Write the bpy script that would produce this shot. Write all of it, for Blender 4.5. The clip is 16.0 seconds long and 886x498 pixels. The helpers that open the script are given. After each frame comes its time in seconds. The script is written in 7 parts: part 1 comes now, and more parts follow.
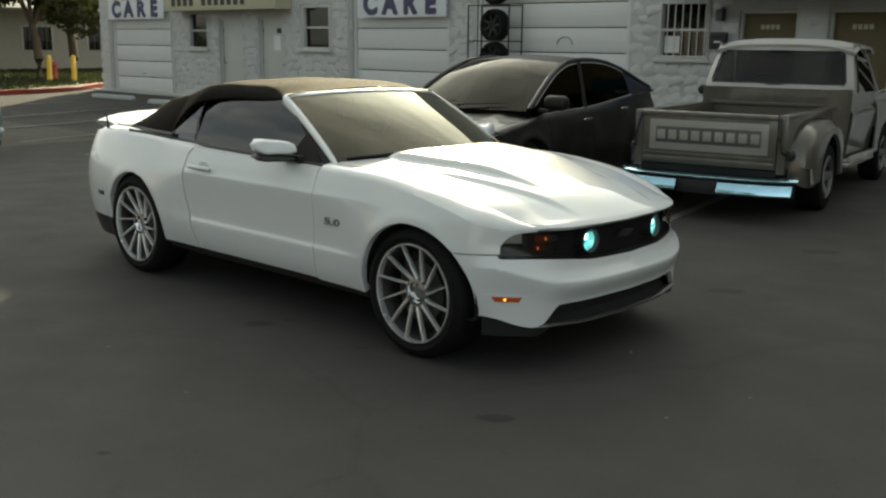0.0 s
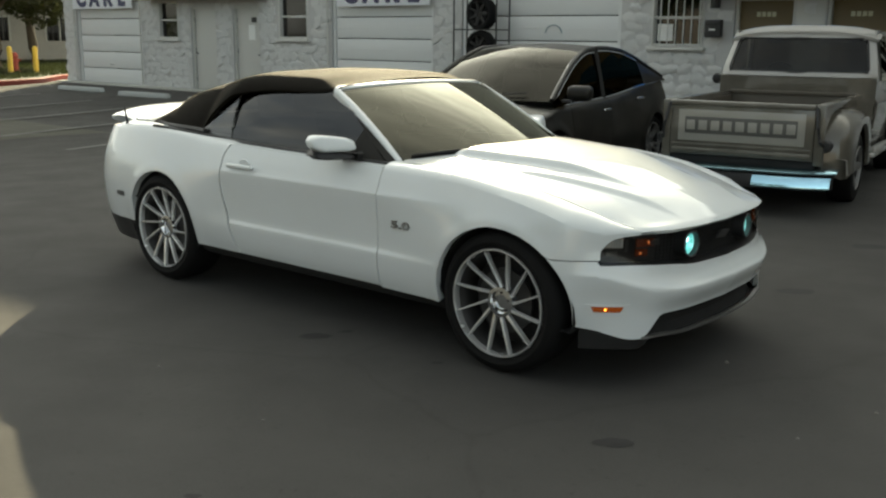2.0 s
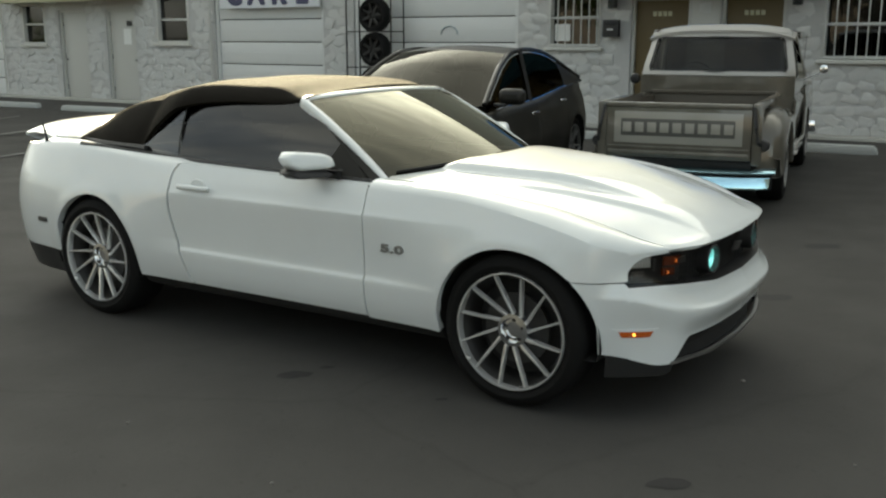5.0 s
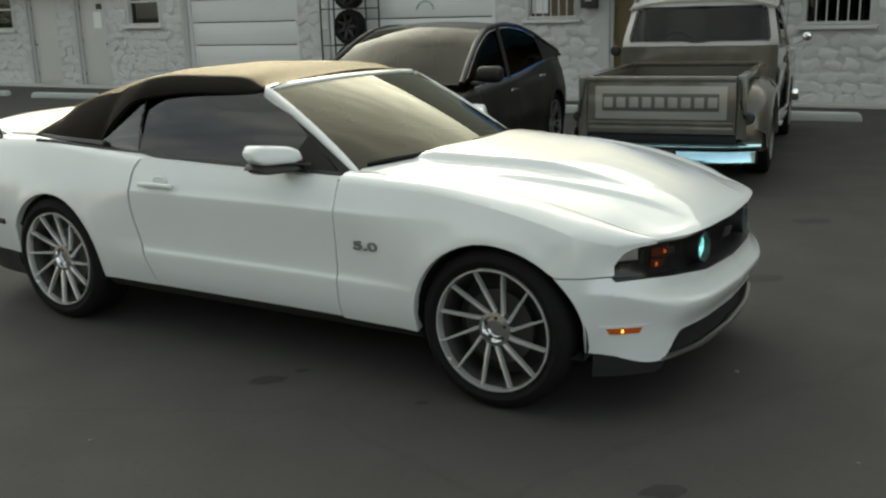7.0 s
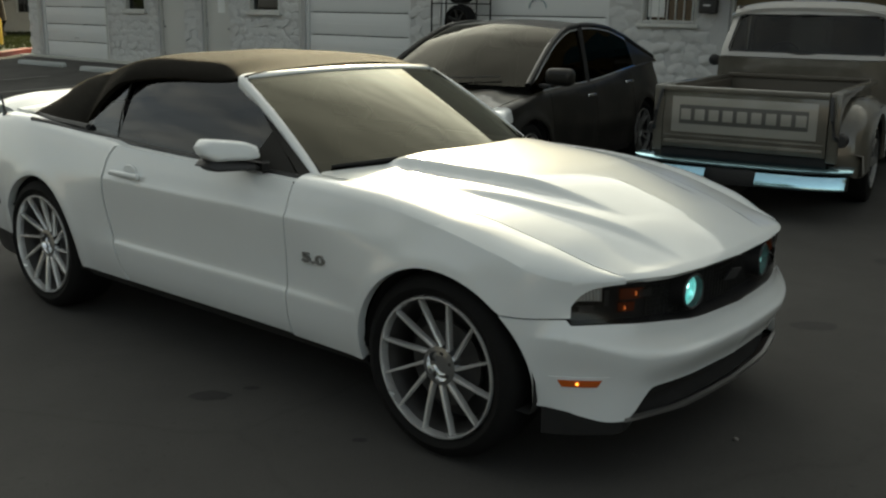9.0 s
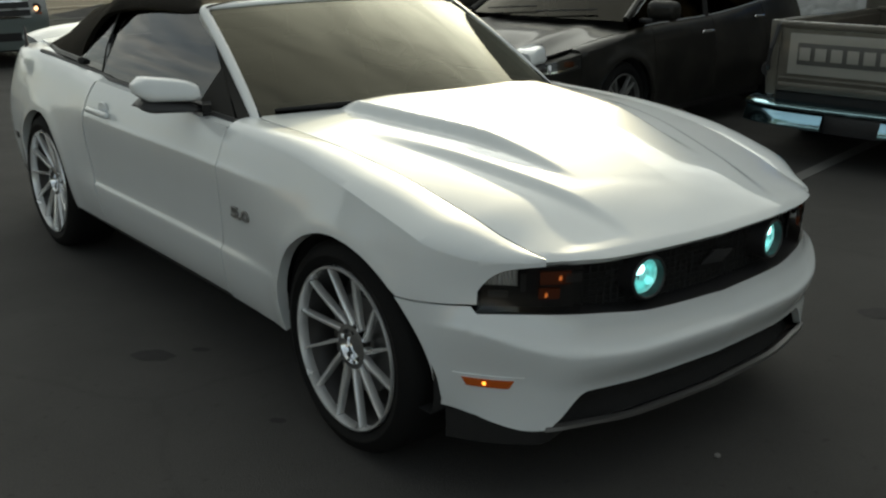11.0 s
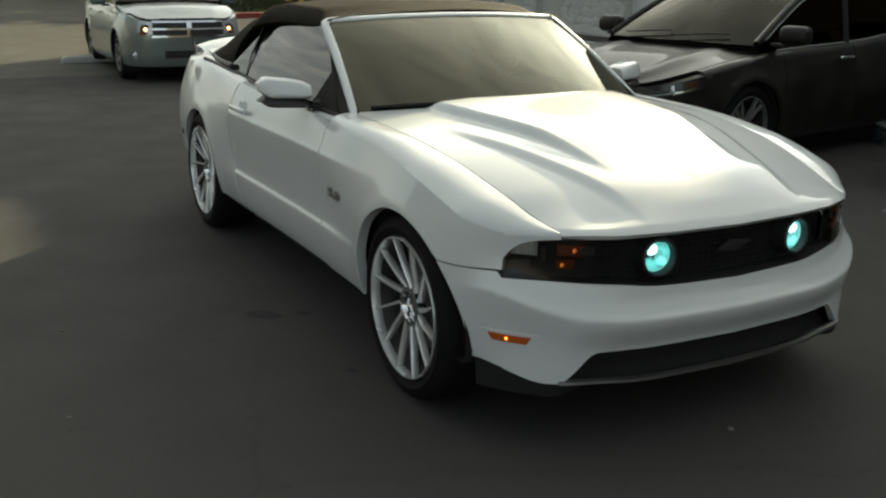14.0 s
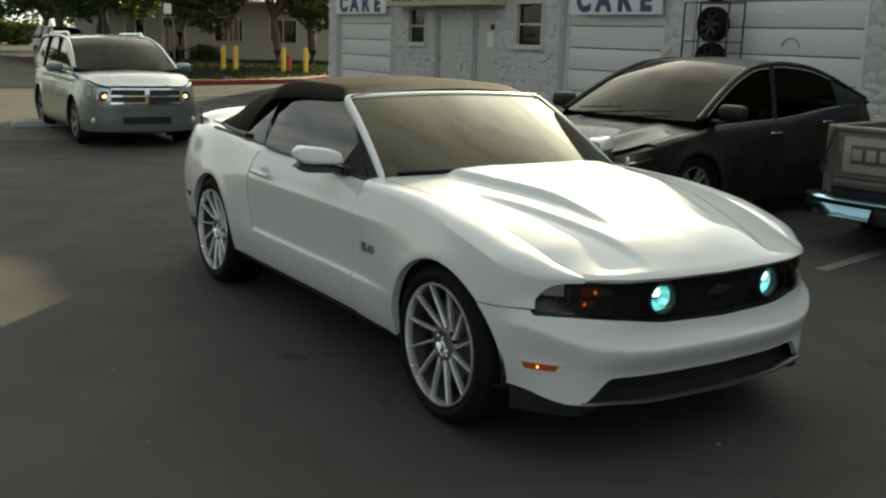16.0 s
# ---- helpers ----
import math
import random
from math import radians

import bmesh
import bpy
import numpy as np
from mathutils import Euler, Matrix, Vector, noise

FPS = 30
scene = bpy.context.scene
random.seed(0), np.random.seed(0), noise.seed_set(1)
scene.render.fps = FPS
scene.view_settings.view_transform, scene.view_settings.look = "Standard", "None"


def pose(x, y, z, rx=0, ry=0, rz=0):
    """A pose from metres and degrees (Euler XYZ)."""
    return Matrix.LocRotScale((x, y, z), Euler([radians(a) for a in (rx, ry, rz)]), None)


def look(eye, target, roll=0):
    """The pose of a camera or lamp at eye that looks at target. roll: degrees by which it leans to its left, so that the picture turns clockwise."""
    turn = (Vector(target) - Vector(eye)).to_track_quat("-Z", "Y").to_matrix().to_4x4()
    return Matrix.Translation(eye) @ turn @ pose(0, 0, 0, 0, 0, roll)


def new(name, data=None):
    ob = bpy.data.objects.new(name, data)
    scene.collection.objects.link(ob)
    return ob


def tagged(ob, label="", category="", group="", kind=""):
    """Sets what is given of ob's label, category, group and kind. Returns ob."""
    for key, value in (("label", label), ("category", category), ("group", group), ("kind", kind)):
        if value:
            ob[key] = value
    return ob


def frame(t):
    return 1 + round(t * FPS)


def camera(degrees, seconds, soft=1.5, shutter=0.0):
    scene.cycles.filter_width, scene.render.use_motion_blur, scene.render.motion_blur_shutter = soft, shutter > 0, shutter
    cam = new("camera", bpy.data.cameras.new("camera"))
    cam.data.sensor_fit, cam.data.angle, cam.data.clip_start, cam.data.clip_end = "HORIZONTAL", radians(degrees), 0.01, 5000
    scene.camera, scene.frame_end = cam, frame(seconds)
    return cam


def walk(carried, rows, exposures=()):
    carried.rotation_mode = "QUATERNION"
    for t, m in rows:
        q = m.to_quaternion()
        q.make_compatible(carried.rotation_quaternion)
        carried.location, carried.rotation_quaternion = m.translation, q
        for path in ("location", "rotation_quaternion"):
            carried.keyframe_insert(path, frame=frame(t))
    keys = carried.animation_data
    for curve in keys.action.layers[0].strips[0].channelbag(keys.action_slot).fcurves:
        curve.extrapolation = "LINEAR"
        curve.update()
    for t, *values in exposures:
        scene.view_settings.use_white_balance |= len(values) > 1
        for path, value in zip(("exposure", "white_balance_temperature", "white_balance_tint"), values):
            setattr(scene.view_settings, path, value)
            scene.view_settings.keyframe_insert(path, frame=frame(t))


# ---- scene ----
cam = camera(48.6, 16.0, soft=2.3)
PATH = [
    (0, (4.791, -4.355, 1.596), (3.459, -2.919, 1.188), 0.7),
    (0.5, (4.615, -4.457, 1.605), (3.319, -2.981, 1.229), -1.1),
    (1, (4.448, -4.49, 1.598), (3.131, -3.037, 1.206), 1.0),
    (1.5, (4.238, -4.436, 1.586), (2.943, -2.968, 1.175), -1.5),
    (2, (4.051, -4.44, 1.577), (2.785, -2.952, 1.15), 0.5),
    (2.5, (3.86, -4.548, 1.584), (2.653, -3.008, 1.17), -0.9),
    (3, (3.731, -4.569, 1.594), (2.538, -3.019, 1.174), 0.2),
    (3.5, (3.604, -4.483, 1.595), (2.441, -2.904, 1.201), -2.2),
    (4, (3.503, -4.435, 1.591), (2.353, -2.851, 1.184), -1.6),
    (4.2, (3.47, -4.437, 1.583), (2.342, -2.839, 1.165), -1.4),
    (6.3, (3.14, -4.412, 1.591), (2.137, -2.732, 1.181), 0.8),
    (6.5, (3.16, -4.362, 1.589), (2.167, -2.676, 1.175), 0.4),
    (7, (3.209, -4.208, 1.623), (2.182, -2.559, 1.148), -1.6),
    (7.5, (3.184, -4.06, 1.572), (2.114, -2.424, 1.149), -0.3),
    (8, (3.235, -3.802, 1.601), (2.22, -2.136, 1.16), 0.8),
    (8.5, (3.329, -3.573, 1.577), (2.265, -1.945, 1.11), 1.0),
    (9, (3.473, -3.393, 1.583), (2.232, -1.898, 1.107), 0.9),
    (9.5, (3.515, -3.162, 1.576), (2.19, -1.761, 1.047), 0.3),
    (9.7, (3.539, -3.013, 1.565), (2.178, -1.646, 1.036), 0.4),
    (11.8, (3.797, -2.234, 1.542), (2.203, -1.196, 0.925), -2.4),
    (12, (3.828, -2.186, 1.537), (2.185, -1.218, 0.937), -3.1),
    (12.5, (3.979, -2.062, 1.524), (2.283, -1.214, 0.889), -1.0),
    (13, (4.102, -2.095, 1.54), (2.391, -1.253, 0.938), -0.9),
    (13.5, (4.219, -2.23, 1.548), (2.51, -1.352, 0.993), -1.0),
    (14, (4.358, -2.348, 1.531), (2.669, -1.432, 0.975), 0.6),
    (14.5, (4.536, -2.458, 1.559), (2.819, -1.567, 1.05), 2.9),
    (15, (4.662, -2.59, 1.602), (2.93, -1.701, 1.144), 3.4),
    (15.5, (4.688, -2.842, 1.612), (3.001, -1.839, 1.224), 3.2),
    (16, (4.648, -3.027, 1.599), (3.012, -1.957, 1.178), 1.8),
]
EXPOSURES = [(0.0, 1.65, 6750, 1), (3.5, 2.06, 6750, 1), (7.5, 2.00, 6750, 1), (9.2, 1.25, 6750, 1), (12.0, 1.25, 6500, 1), (12.6, 1.16, 6500, 1), (15.0, 1.44, 6750, 1), (16.0, 1.42, 6750, 1)]
walk(cam, [(t, look(eye, target, roll)) for t, eye, target, roll in PATH], EXPOSURES)

# ---- light ----
SUN = Vector((-0.625, 0.70, 0.357)).normalized()
world = bpy.data.worlds.new("world")
scene.world = world
world.use_nodes = True
wn = world.node_tree
sky = wn.nodes.new("ShaderNodeTexSky")
sky.sky_type, sky.sun_disc = "NISHITA", False
sky.sun_elevation = math.asin(SUN.z)
sky.sun_rotation = math.atan2(SUN.x, SUN.y)
sky.air_density, sky.dust_density, sky.ozone_density = 1.0, 1.8, 1.0
back = wn.nodes["Background"]
back.inputs["Strength"].default_value = 0.050


def cloudy_sky():
    """Broken pale cloud over the clear sky, thicker on the side of the low sun."""
    add, join = wn.nodes.new, wn.links.new
    geo, parts, high, flat, tex, ramp, grey, tone, mixer = (add("ShaderNode" + k) for k in ("TexCoord", "SeparateXYZ", "Math", "Vector" + "Math", "TexNoise", "ValToRGB", "RGBToBW", "Mix", "Mix"))
    join(geo.outputs["Generated"], parts.inputs[0])
    high.operation = "MAXIMUM"
    high.inputs[1].default_value = 0.12
    join(parts.outputs["Z"], high.inputs[0])
    flat.operation = "DIVIDE"
    join(geo.outputs["Generated"], flat.inputs[0])
    join(high.outputs[0], flat.inputs[1])
    tex.inputs["Scale"].default_value, tex.inputs["Detail"].default_value, tex.inputs["Roughness"].default_value = 1.7, 8.0, 0.6
    join(flat.outputs[0], tex.inputs["Vector"])
    ramp.color_ramp.elements[0].position, ramp.color_ramp.elements[1].position = 0.50, 0.78
    ramp.color_ramp.elements[0].color = (0.42, 0.42, 0.42, 1)
    join(sky.outputs["Color"], grey.inputs[0])
    tone.data_type, tone.blend_type = "RGBA", "MULTIPLY"
    tone.inputs[0].default_value = 1.0
    pale = add("ShaderNodeMath")
    pale.operation, pale.inputs[1].default_value, pale.inputs[2].default_value = "MULTIPLY_ADD", 0.5, 3.0
    join(grey.outputs[0], pale.inputs[0])
    join(pale.outputs[0], tone.inputs[6])
    facing, glow, gain, warm = add("ShaderNodeVectorMath"), add("ShaderNodeMath"), add("ShaderNodeMath"), add("ShaderNodeMix")
    facing.operation = "DOT_PRODUCT"
    join(geo.outputs["Generated"], facing.inputs[0])
    facing.inputs[1].default_value = SUN
    lean = add("ShaderNodeMath")
    lean.operation, lean.inputs[1].default_value = "MULTIPLY_ADD", 0.34
    toward = add("ShaderNodeVectorMath")
    toward.operation = "DOT_PRODUCT"
    join(geo.outputs["Generated"], toward.inputs[0])
    toward.inputs[1].default_value = Vector((-0.45, 0.70, 0.55)).normalized()
    join(toward.outputs["Value"], lean.inputs[0])
    join(tex.outputs["Fac"], lean.inputs[2])
    join(lean.outputs[0], ramp.inputs["Fac"])
    glow.operation, glow.use_clamp, glow.inputs[1].default_value = "POWER", True, 4.0
    join(facing.outputs["Value"], glow.inputs[0])
    gain.operation, gain.inputs[1].default_value, gain.inputs[2].default_value = "MULTIPLY_ADD", 0.7, 1.7
    join(glow.outputs[0], gain.inputs[0])
    warm.data_type, warm.blend_type = "RGBA", "MULTIPLY"
    warm.inputs[0].default_value = 1.0
    # streaks of thicker and thinner cloud
    streak, depth, patchy = add("ShaderNodeTexNoise"), add("ShaderNodeMath"), add("ShaderNodeMath")
    streak.inputs["Scale"].default_value, streak.inputs["Detail"].default_value, streak.inputs["Distortion"].default_value = 3.2, 7.0, 1.2
    join(flat.outputs[0], streak.inputs["Vector"])
    depth.operation, depth.inputs[1].default_value, depth.inputs[2].default_value = "MULTIPLY_ADD", 1.1, 0.45
    depth.use_clamp = False
    join(streak.outputs["Fac"], depth.inputs[0])
    floor_ = add("ShaderNodeMath")
    floor_.operation, floor_.inputs[1].default_value = "MAXIMUM", 0.4
    join(depth.outputs[0], floor_.inputs[0])
    patchy.operation = "MULTIPLY"
    join(gain.outputs[0], patchy.inputs[0])
    join(floor_.outputs[0], patchy.inputs[1])
    join(patchy.outputs[0], warm.inputs[6])
    warm.inputs[7].default_value = (1.0, 0.98, 0.93, 1)
    join(warm.outputs[2], tone.inputs[7])
    mixer.data_type = "RGBA"
    join(ramp.outputs["Color"], mixer.inputs[0])
    join(sky.outputs["Color"], mixer.inputs[6])
    join(tone.outputs[2], mixer.inputs[7])
    join(mixer.outputs[2], back.inputs["Color"])


cloudy_sky()
sun = new("sun", bpy.data.lights.new("sun", "SUN"))
sun.data.energy, sun.data.angle, sun.data.color = 3.0, radians(0.45), (1.0, 0.84, 0.58)
sun.matrix_world = look(SUN * 60, (0, 0, 0))

# ---- materials ----


class Nodes:
    """A small helper round one node material."""

    def __init__(self, name):
        self.mat = bpy.data.materials.new(name)
        self.mat.use_nodes = True
        self.tree = self.mat.node_tree
        self.bsdf = self.tree.nodes["Principled BSDF"]

    def add(self, kind, **values):
        node = self.tree.nodes.new(kind)
        for key, value in values.items():
            node.inputs[key].default_value = value
        return node

    def link(self, a, b):
        self.tree.links.new(a, b)

    def coords(self):
        return self.add("ShaderNodeTexCoord").outputs["Object"]

    def noise(self, scale, detail=4.0, rough=0.55, vec=None):
        n = self.add("ShaderNodeTexNoise", Scale=scale, Detail=detail, Roughness=rough)
        self.link(vec or self.coords(), n.inputs["Vector"])
        return n.outputs["Fac"]

    def ramp(self, fac, stops):
        r = self.add("ShaderNodeValToRGB")
        el = r.color_ramp.elements
        while len(el) < len(stops):
            el.new(0.5)
        for e, (pos, col) in zip(el, stops):
            e.position, e.color = pos, (*col, 1) if len(col) == 3 else col
        self.link(fac, r.inputs["Fac"])
        return r.outputs["Color"]

    def mix(self, fac, a, b, mode="MIX"):
        m = self.tree.nodes.new("ShaderNodeMix")
        m.data_type, m.blend_type = "RGBA", mode
        for value, socket in ((fac, m.inputs[0]), (a, m.inputs[6]), (b, m.inputs[7])):
            if hasattr(value, "is_output"):
                self.link(value, socket)
            else:
                socket.default_value = value if socket == m.inputs[0] else (*value, 1)
        return m.outputs[2]

    def bump(self, height, strength=0.3, distance=0.01, normal=None):
        b = self.add("ShaderNodeBump", Strength=strength, Distance=distance)
        self.link(height, b.inputs["Height"])
        if normal:
            self.link(normal, b.inputs["Normal"])
        self.link(b.outputs["Normal"], self.bsdf.inputs["Normal"])
        return b.outputs["Normal"]

    def set(self, **values):
        names = dict(color="Base Color", rough="Roughness", metal="Metallic", coat="Coat Weight", coat_rough="Coat Roughness",
                     glow="Emission Color", power="Emission Strength", spec="Specular IOR Level", sheen="Sheen Weight")
        for key, value in values.items():
            socket = self.bsdf.inputs[names[key]]
            if hasattr(value, "is_output"):
                self.link(value, socket)
            else:
                socket.default_value = (*value, 1) if key in ("color", "glow") else value
        return self


def plain(name, color, rough=0.5, metal=0.0, vary=0.12, scale=9.0, relief=0.0, **more):
    """A surface with soft blotches and fine grain over its colour."""
    n = Nodes(name)
    big, fine = n.noise(scale), n.noise(scale * 14, 3)
    dark = tuple(c * (1 - vary) for c in color)
    lite = tuple(min(1.0, c * (1 + vary)) for c in color)
    col = n.mix(fine, n.mix(big, dark, lite), color)
    n.set(color=n.mix(0.5, col, color), metal=metal, **more)
    n.set(rough=n.mix(big, (rough * 0.85,) * 3, (min(1, rough * 1.15),) * 3))
    if relief:
        n.bump(fine, 0.5, relief)
    return n.mat


def paint(name, color, rough=0.3, coat=1.0, flake=0.0, dirt=0.06, ior=1.5, spec=0.15):
    """Car paint under a clear coat, with a film of road dust."""
    n = Nodes(name)
    dust = n.noise(3.5, 5)
    n.set(color=n.mix(n.ramp(dust, [(0.45, (0, 0, 0)), (0.8, (dirt * 2,) * 3)]), color, (0.35, 0.32, 0.27)),
          rough=rough, coat=coat, metal=flake, spec=spec)
    n.set(coat_rough=n.ramp(n.noise(5, 3), [(0.3, (0.035,) * 3), (0.75, (0.07,) * 3)]))
    n.bsdf.inputs["Coat IOR"].default_value = ior
    return n.mat


def glazing(name, tint, rough=0.02, ior=1.5, sheen=(1, 1, 1)):
    n = Nodes(name)
    tree = n.tree
    clear, gloss, mixer, fres = (tree.nodes.new("ShaderNode" + k) for k in ("BsdfTransparent", "BsdfGlossy", "MixShader", "Fresnel"))
    clear.inputs["Color"].default_value = (*tint, 1)
    gloss.inputs["Roughness"].default_value = rough
    gloss.inputs["Color"].default_value = (*sheen, 1)
    fres.inputs["IOR"].default_value = ior
    n.link(fres.outputs[0], mixer.inputs[0])
    n.link(clear.outputs[0], mixer.inputs[1])
    n.link(gloss.outputs[0], mixer.inputs[2])
    n.link(mixer.outputs[0], tree.nodes["Material Output"].inputs["Surface"])
    return n.mat


WHITE = paint("white_paint", (0.655, 0.69, 0.70), 0.42, dirt=0.03, ior=1.6, spec=0.2)
BLACKCAR = paint("black_paint", (0.013, 0.0125, 0.011), 0.4, coat=0.28, dirt=0.03)
SILVER = paint("silver_paint", (0.225, 0.27, 0.265), 0.32, flake=0.5, ior=1.6)
TAN = paint("beige_paint", (0.112, 0.104, 0.086), 0.32, flake=0.15, dirt=0.12)
BEDPAINT = plain("worn_bed_paint", (0.075, 0.065, 0.05), 0.6, scale=4, vary=0.4)
CREAM = paint("cream_paint", (0.40, 0.39, 0.365), 0.35, dirt=0.1)
TRIM = plain("black_plastic", (0.018, 0.018, 0.019), 0.5)
GAP = plain("dark_gap", (0.01, 0.01, 0.01), 0.9)
RUBBER = plain("tyre_rubber", (0.008, 0.008, 0.008), 0.8, relief=0.001, spec=0.15)
RIM = plain("brushed_rim_metal", (0.76, 0.77, 0.77), 0.26, 0.70, vary=0.08)
RIMDARK = plain("dark_rim_barrel", (0.016, 0.0155, 0.015), 0.5, 0.3)
CHROME = plain("chrome", (0.78, 0.80, 0.82), 0.08, 1.0, vary=0.04)
# chrome whose blue is the mirrored sky, put into the metal colour
SKYCHROME = plain("sky_tinted_bumper_chrome", (0.42, 0.66, 0.76), 0.12, 1.0, vary=0.06)
BADGE = plain("dull_badge_chrome", (0.30, 0.30, 0.29), 0.3, 0.6)
RIMGREY = plain("dull_alloy", (0.22, 0.22, 0.215), 0.4, 0.5, vary=0.2)
STEEL = plain("brake_steel", (0.20, 0.20, 0.20), 0.4, 0.9)
TINT = glazing("tinted_glass", (0.10, 0.11, 0.10), ior=1.42, sheen=(0.62, 0.60, 0.54))
SCREEN = glazing("coated_windscreen_glass", (0.10, 0.10, 0.085), ior=1.64, sheen=(1.0, 0.97, 0.80))
BLACKGLASS = glazing("black_tinted_glass", (0.02, 0.02, 0.02), ior=1.3, sheen=(0.28, 0.20, 0.09))
SMOKED = glazing("smoked_quarter_glass", (0.30, 0.31, 0.30), ior=1.95)
DARKTINT = glazing("dark_tinted_glass", (0.035, 0.04, 0.04), ior=1.62)
PANELPAINT = paint("worn_panel_paint", (0.29, 0.28, 0.25), 0.4, dirt=0.15)
CABGLASS = glazing("pale_cab_glass", (0.24, 0.24, 0.22), ior=1.4)
CLEAR = glazing("lamp_glass", (0.75, 0.78, 0.78))
SMOKE = glazing("smoked_lamp_glass", (0.82, 0.82, 0.82), ior=1.4)
AMBER = plain("amber_lens", (0.24, 0.045, 0.010), 0.2, glow=(1.0, 0.25, 0.03), power=0.02)
AMBERDIM = plain("dark_amber_lens", (0.075, 0.018, 0.009), 0.15, vary=0.85, scale=70, glow=(1.0, 0.22, 0.03), power=0.004)
AMBERBULB = plain("glowing_amber_bulb", (0.8, 0.25, 0.04), 0.3, glow=(1.0, 0.20, 0.03), power=0.09)
# grey that imitates light coming in by the rear window
CABBACKLIGHT = plain("cabin_backlight_grey", (0.13, 0.13, 0.125), 0.9)
DIVIDER = plain("matt_window_divider", (0.034, 0.033, 0.031), 0.9, spec=0.1)
AMBERLIT = plain("lit_amber_bulb", (0.9, 0.4, 0.05), 0.3, glow=(1.0, 0.30, 0.04), power=1.4)


def fog_bowl():
    """A fluted lamp bowl lit from within."""
    n = Nodes("lit_teal_fog_bowl")
    flute = n.add("ShaderNodeTexWave", Scale=38.0, Distortion=2.5, Detail=2.0)
    flute.bands_direction = "Y"
    n.link(n.coords(), flute.inputs["Vector"])
    glow = n.mix(n.noise(26, 2), (0.02, 0.14, 0.14), (0.30, 0.85, 0.84))
    n.set(color=(0.30, 0.55, 0.55), rough=0.15, metal=0.6, glow=n.mix(flute.outputs["Fac"], n.mix(0.6, glow, (0.01, 0.06, 0.06)), glow), power=0.36)
    return n.mat


TEAL = fog_bowl()
TEALBULB = plain("teal_bulb", (0.6, 0.9, 0.9), 0.1, glow=(0.55, 1.0, 0.98), power=1.4)
PEBBLE = plain("pebble", (0.16, 0.155, 0.145), 0.9)
HALOGEN = plain("lit_halogen_bulb", (1, 0.7, 0.45), 0.3, glow=(1.0, 0.50, 0.24), power=1.5)
LAMPMIRROR = plain("lamp_mirror", (0.80, 0.81, 0.80), 0.2, 0.55)
LAMPGREY = plain("grey_lamp_bowl", (0.52, 0.54, 0.54), 0.15, 0.5, vary=0.6, scale=22)
REFLECT = plain("lamp_reflector", (0.80, 0.81, 0.82), 0.30, 0.6)
LEATHER = plain("dark_seat_leather", (0.03, 0.028, 0.026), 0.55)
RED = plain("red_lens", (0.25, 0.012, 0.01), 0.2)


def cloth_mat():
    n = Nodes("soft_top_cloth")
    weave = n.add("ShaderNodeTexWave", Scale=160.0, Distortion=1.5)
    n.link(n.coords(), weave.inputs["Vector"])
    big = n.noise(4, 4)
    n.set(color=n.mix(big, (0.007, 0.0062, 0.005), (0.011, 0.0095, 0.0075)), rough=0.8, sheen=0.065, spec=0.045)
    n.bsdf.inputs["Sheen Roughness"].default_value = 0.22
    n.bsdf.inputs["Sheen Tint"].default_value = (1.0, 0.84, 0.58, 1)
    n.bump(weave.outputs["Fac"], 0.25, 0.001)
    return n.mat


def asphalt_mat(name, gain, warm):
    n = Nodes(name)
    tone = lambda r, g, b: (r * gain, g * gain, b * gain * warm)
    big, mid, fine, grit = n.noise(0.22, 5), n.noise(1.6, 5), n.noise(26, 4), n.noise(170, 2)
    col = n.mix(big, tone(0.050, 0.049, 0.047), tone(0.074, 0.072, 0.068))
    col = n.mix(n.ramp(mid, [(0.35, (0, 0, 0)), (0.7, (0.3,) * 3)]), col, tone(0.044, 0.043, 0.042))
    col = n.mix(n.ramp(grit, [(0.55, (0, 0, 0)), (0.75, (0.5,) * 3)]), col, tone(0.11, 0.108, 0.10))
    col = n.mix(n.ramp(fine, [(0.62, (0, 0, 0)), (0.72, (0.45,) * 3)]), col, tone(0.028, 0.027, 0.026))
    crack = n.add("ShaderNodeTexVoronoi", Scale=0.35)
    crack.feature = "DISTANCE_TO_EDGE"
    wob = n.add("ShaderNodeTexNoise", Scale=1.3, Detail=5.0)
    n.link(n.coords(), wob.inputs["Vector"])
    n.link(n.mix(0.22, n.coords(), wob.outputs["Color"]), crack.inputs["Vector"])
    col = n.mix(n.ramp(crack.outputs["Distance"], [(0.0, (0.15,) * 3), (0.005, (0, 0, 0))]), col, tone(0.022, 0.021, 0.02))
    n.set(color=col, rough=n.ramp(mid, [(0.3, (0.72,) * 3), (0.8, (0.92,) * 3)]), spec=0.10)
    n.bump(grit, 0.55, 0.006)
    return n.mat


def stucco(name, color, relief=0.008):
    n = Nodes(name)
    big, mid, fine = n.noise(0.6, 5), n.noise(4, 5), n.noise(45, 4)
    col = n.mix(big, tuple(c * 0.86 for c in color), color)
    col = n.mix(n.ramp(mid, [(0.5, (0, 0, 0)), (0.85, (0.35,) * 3)]), col, tuple(c * 0.6 for c in color))
    n.set(color=col, rough=0.85)
    n.bump(fine, 0.6, relief)
    return n.mat


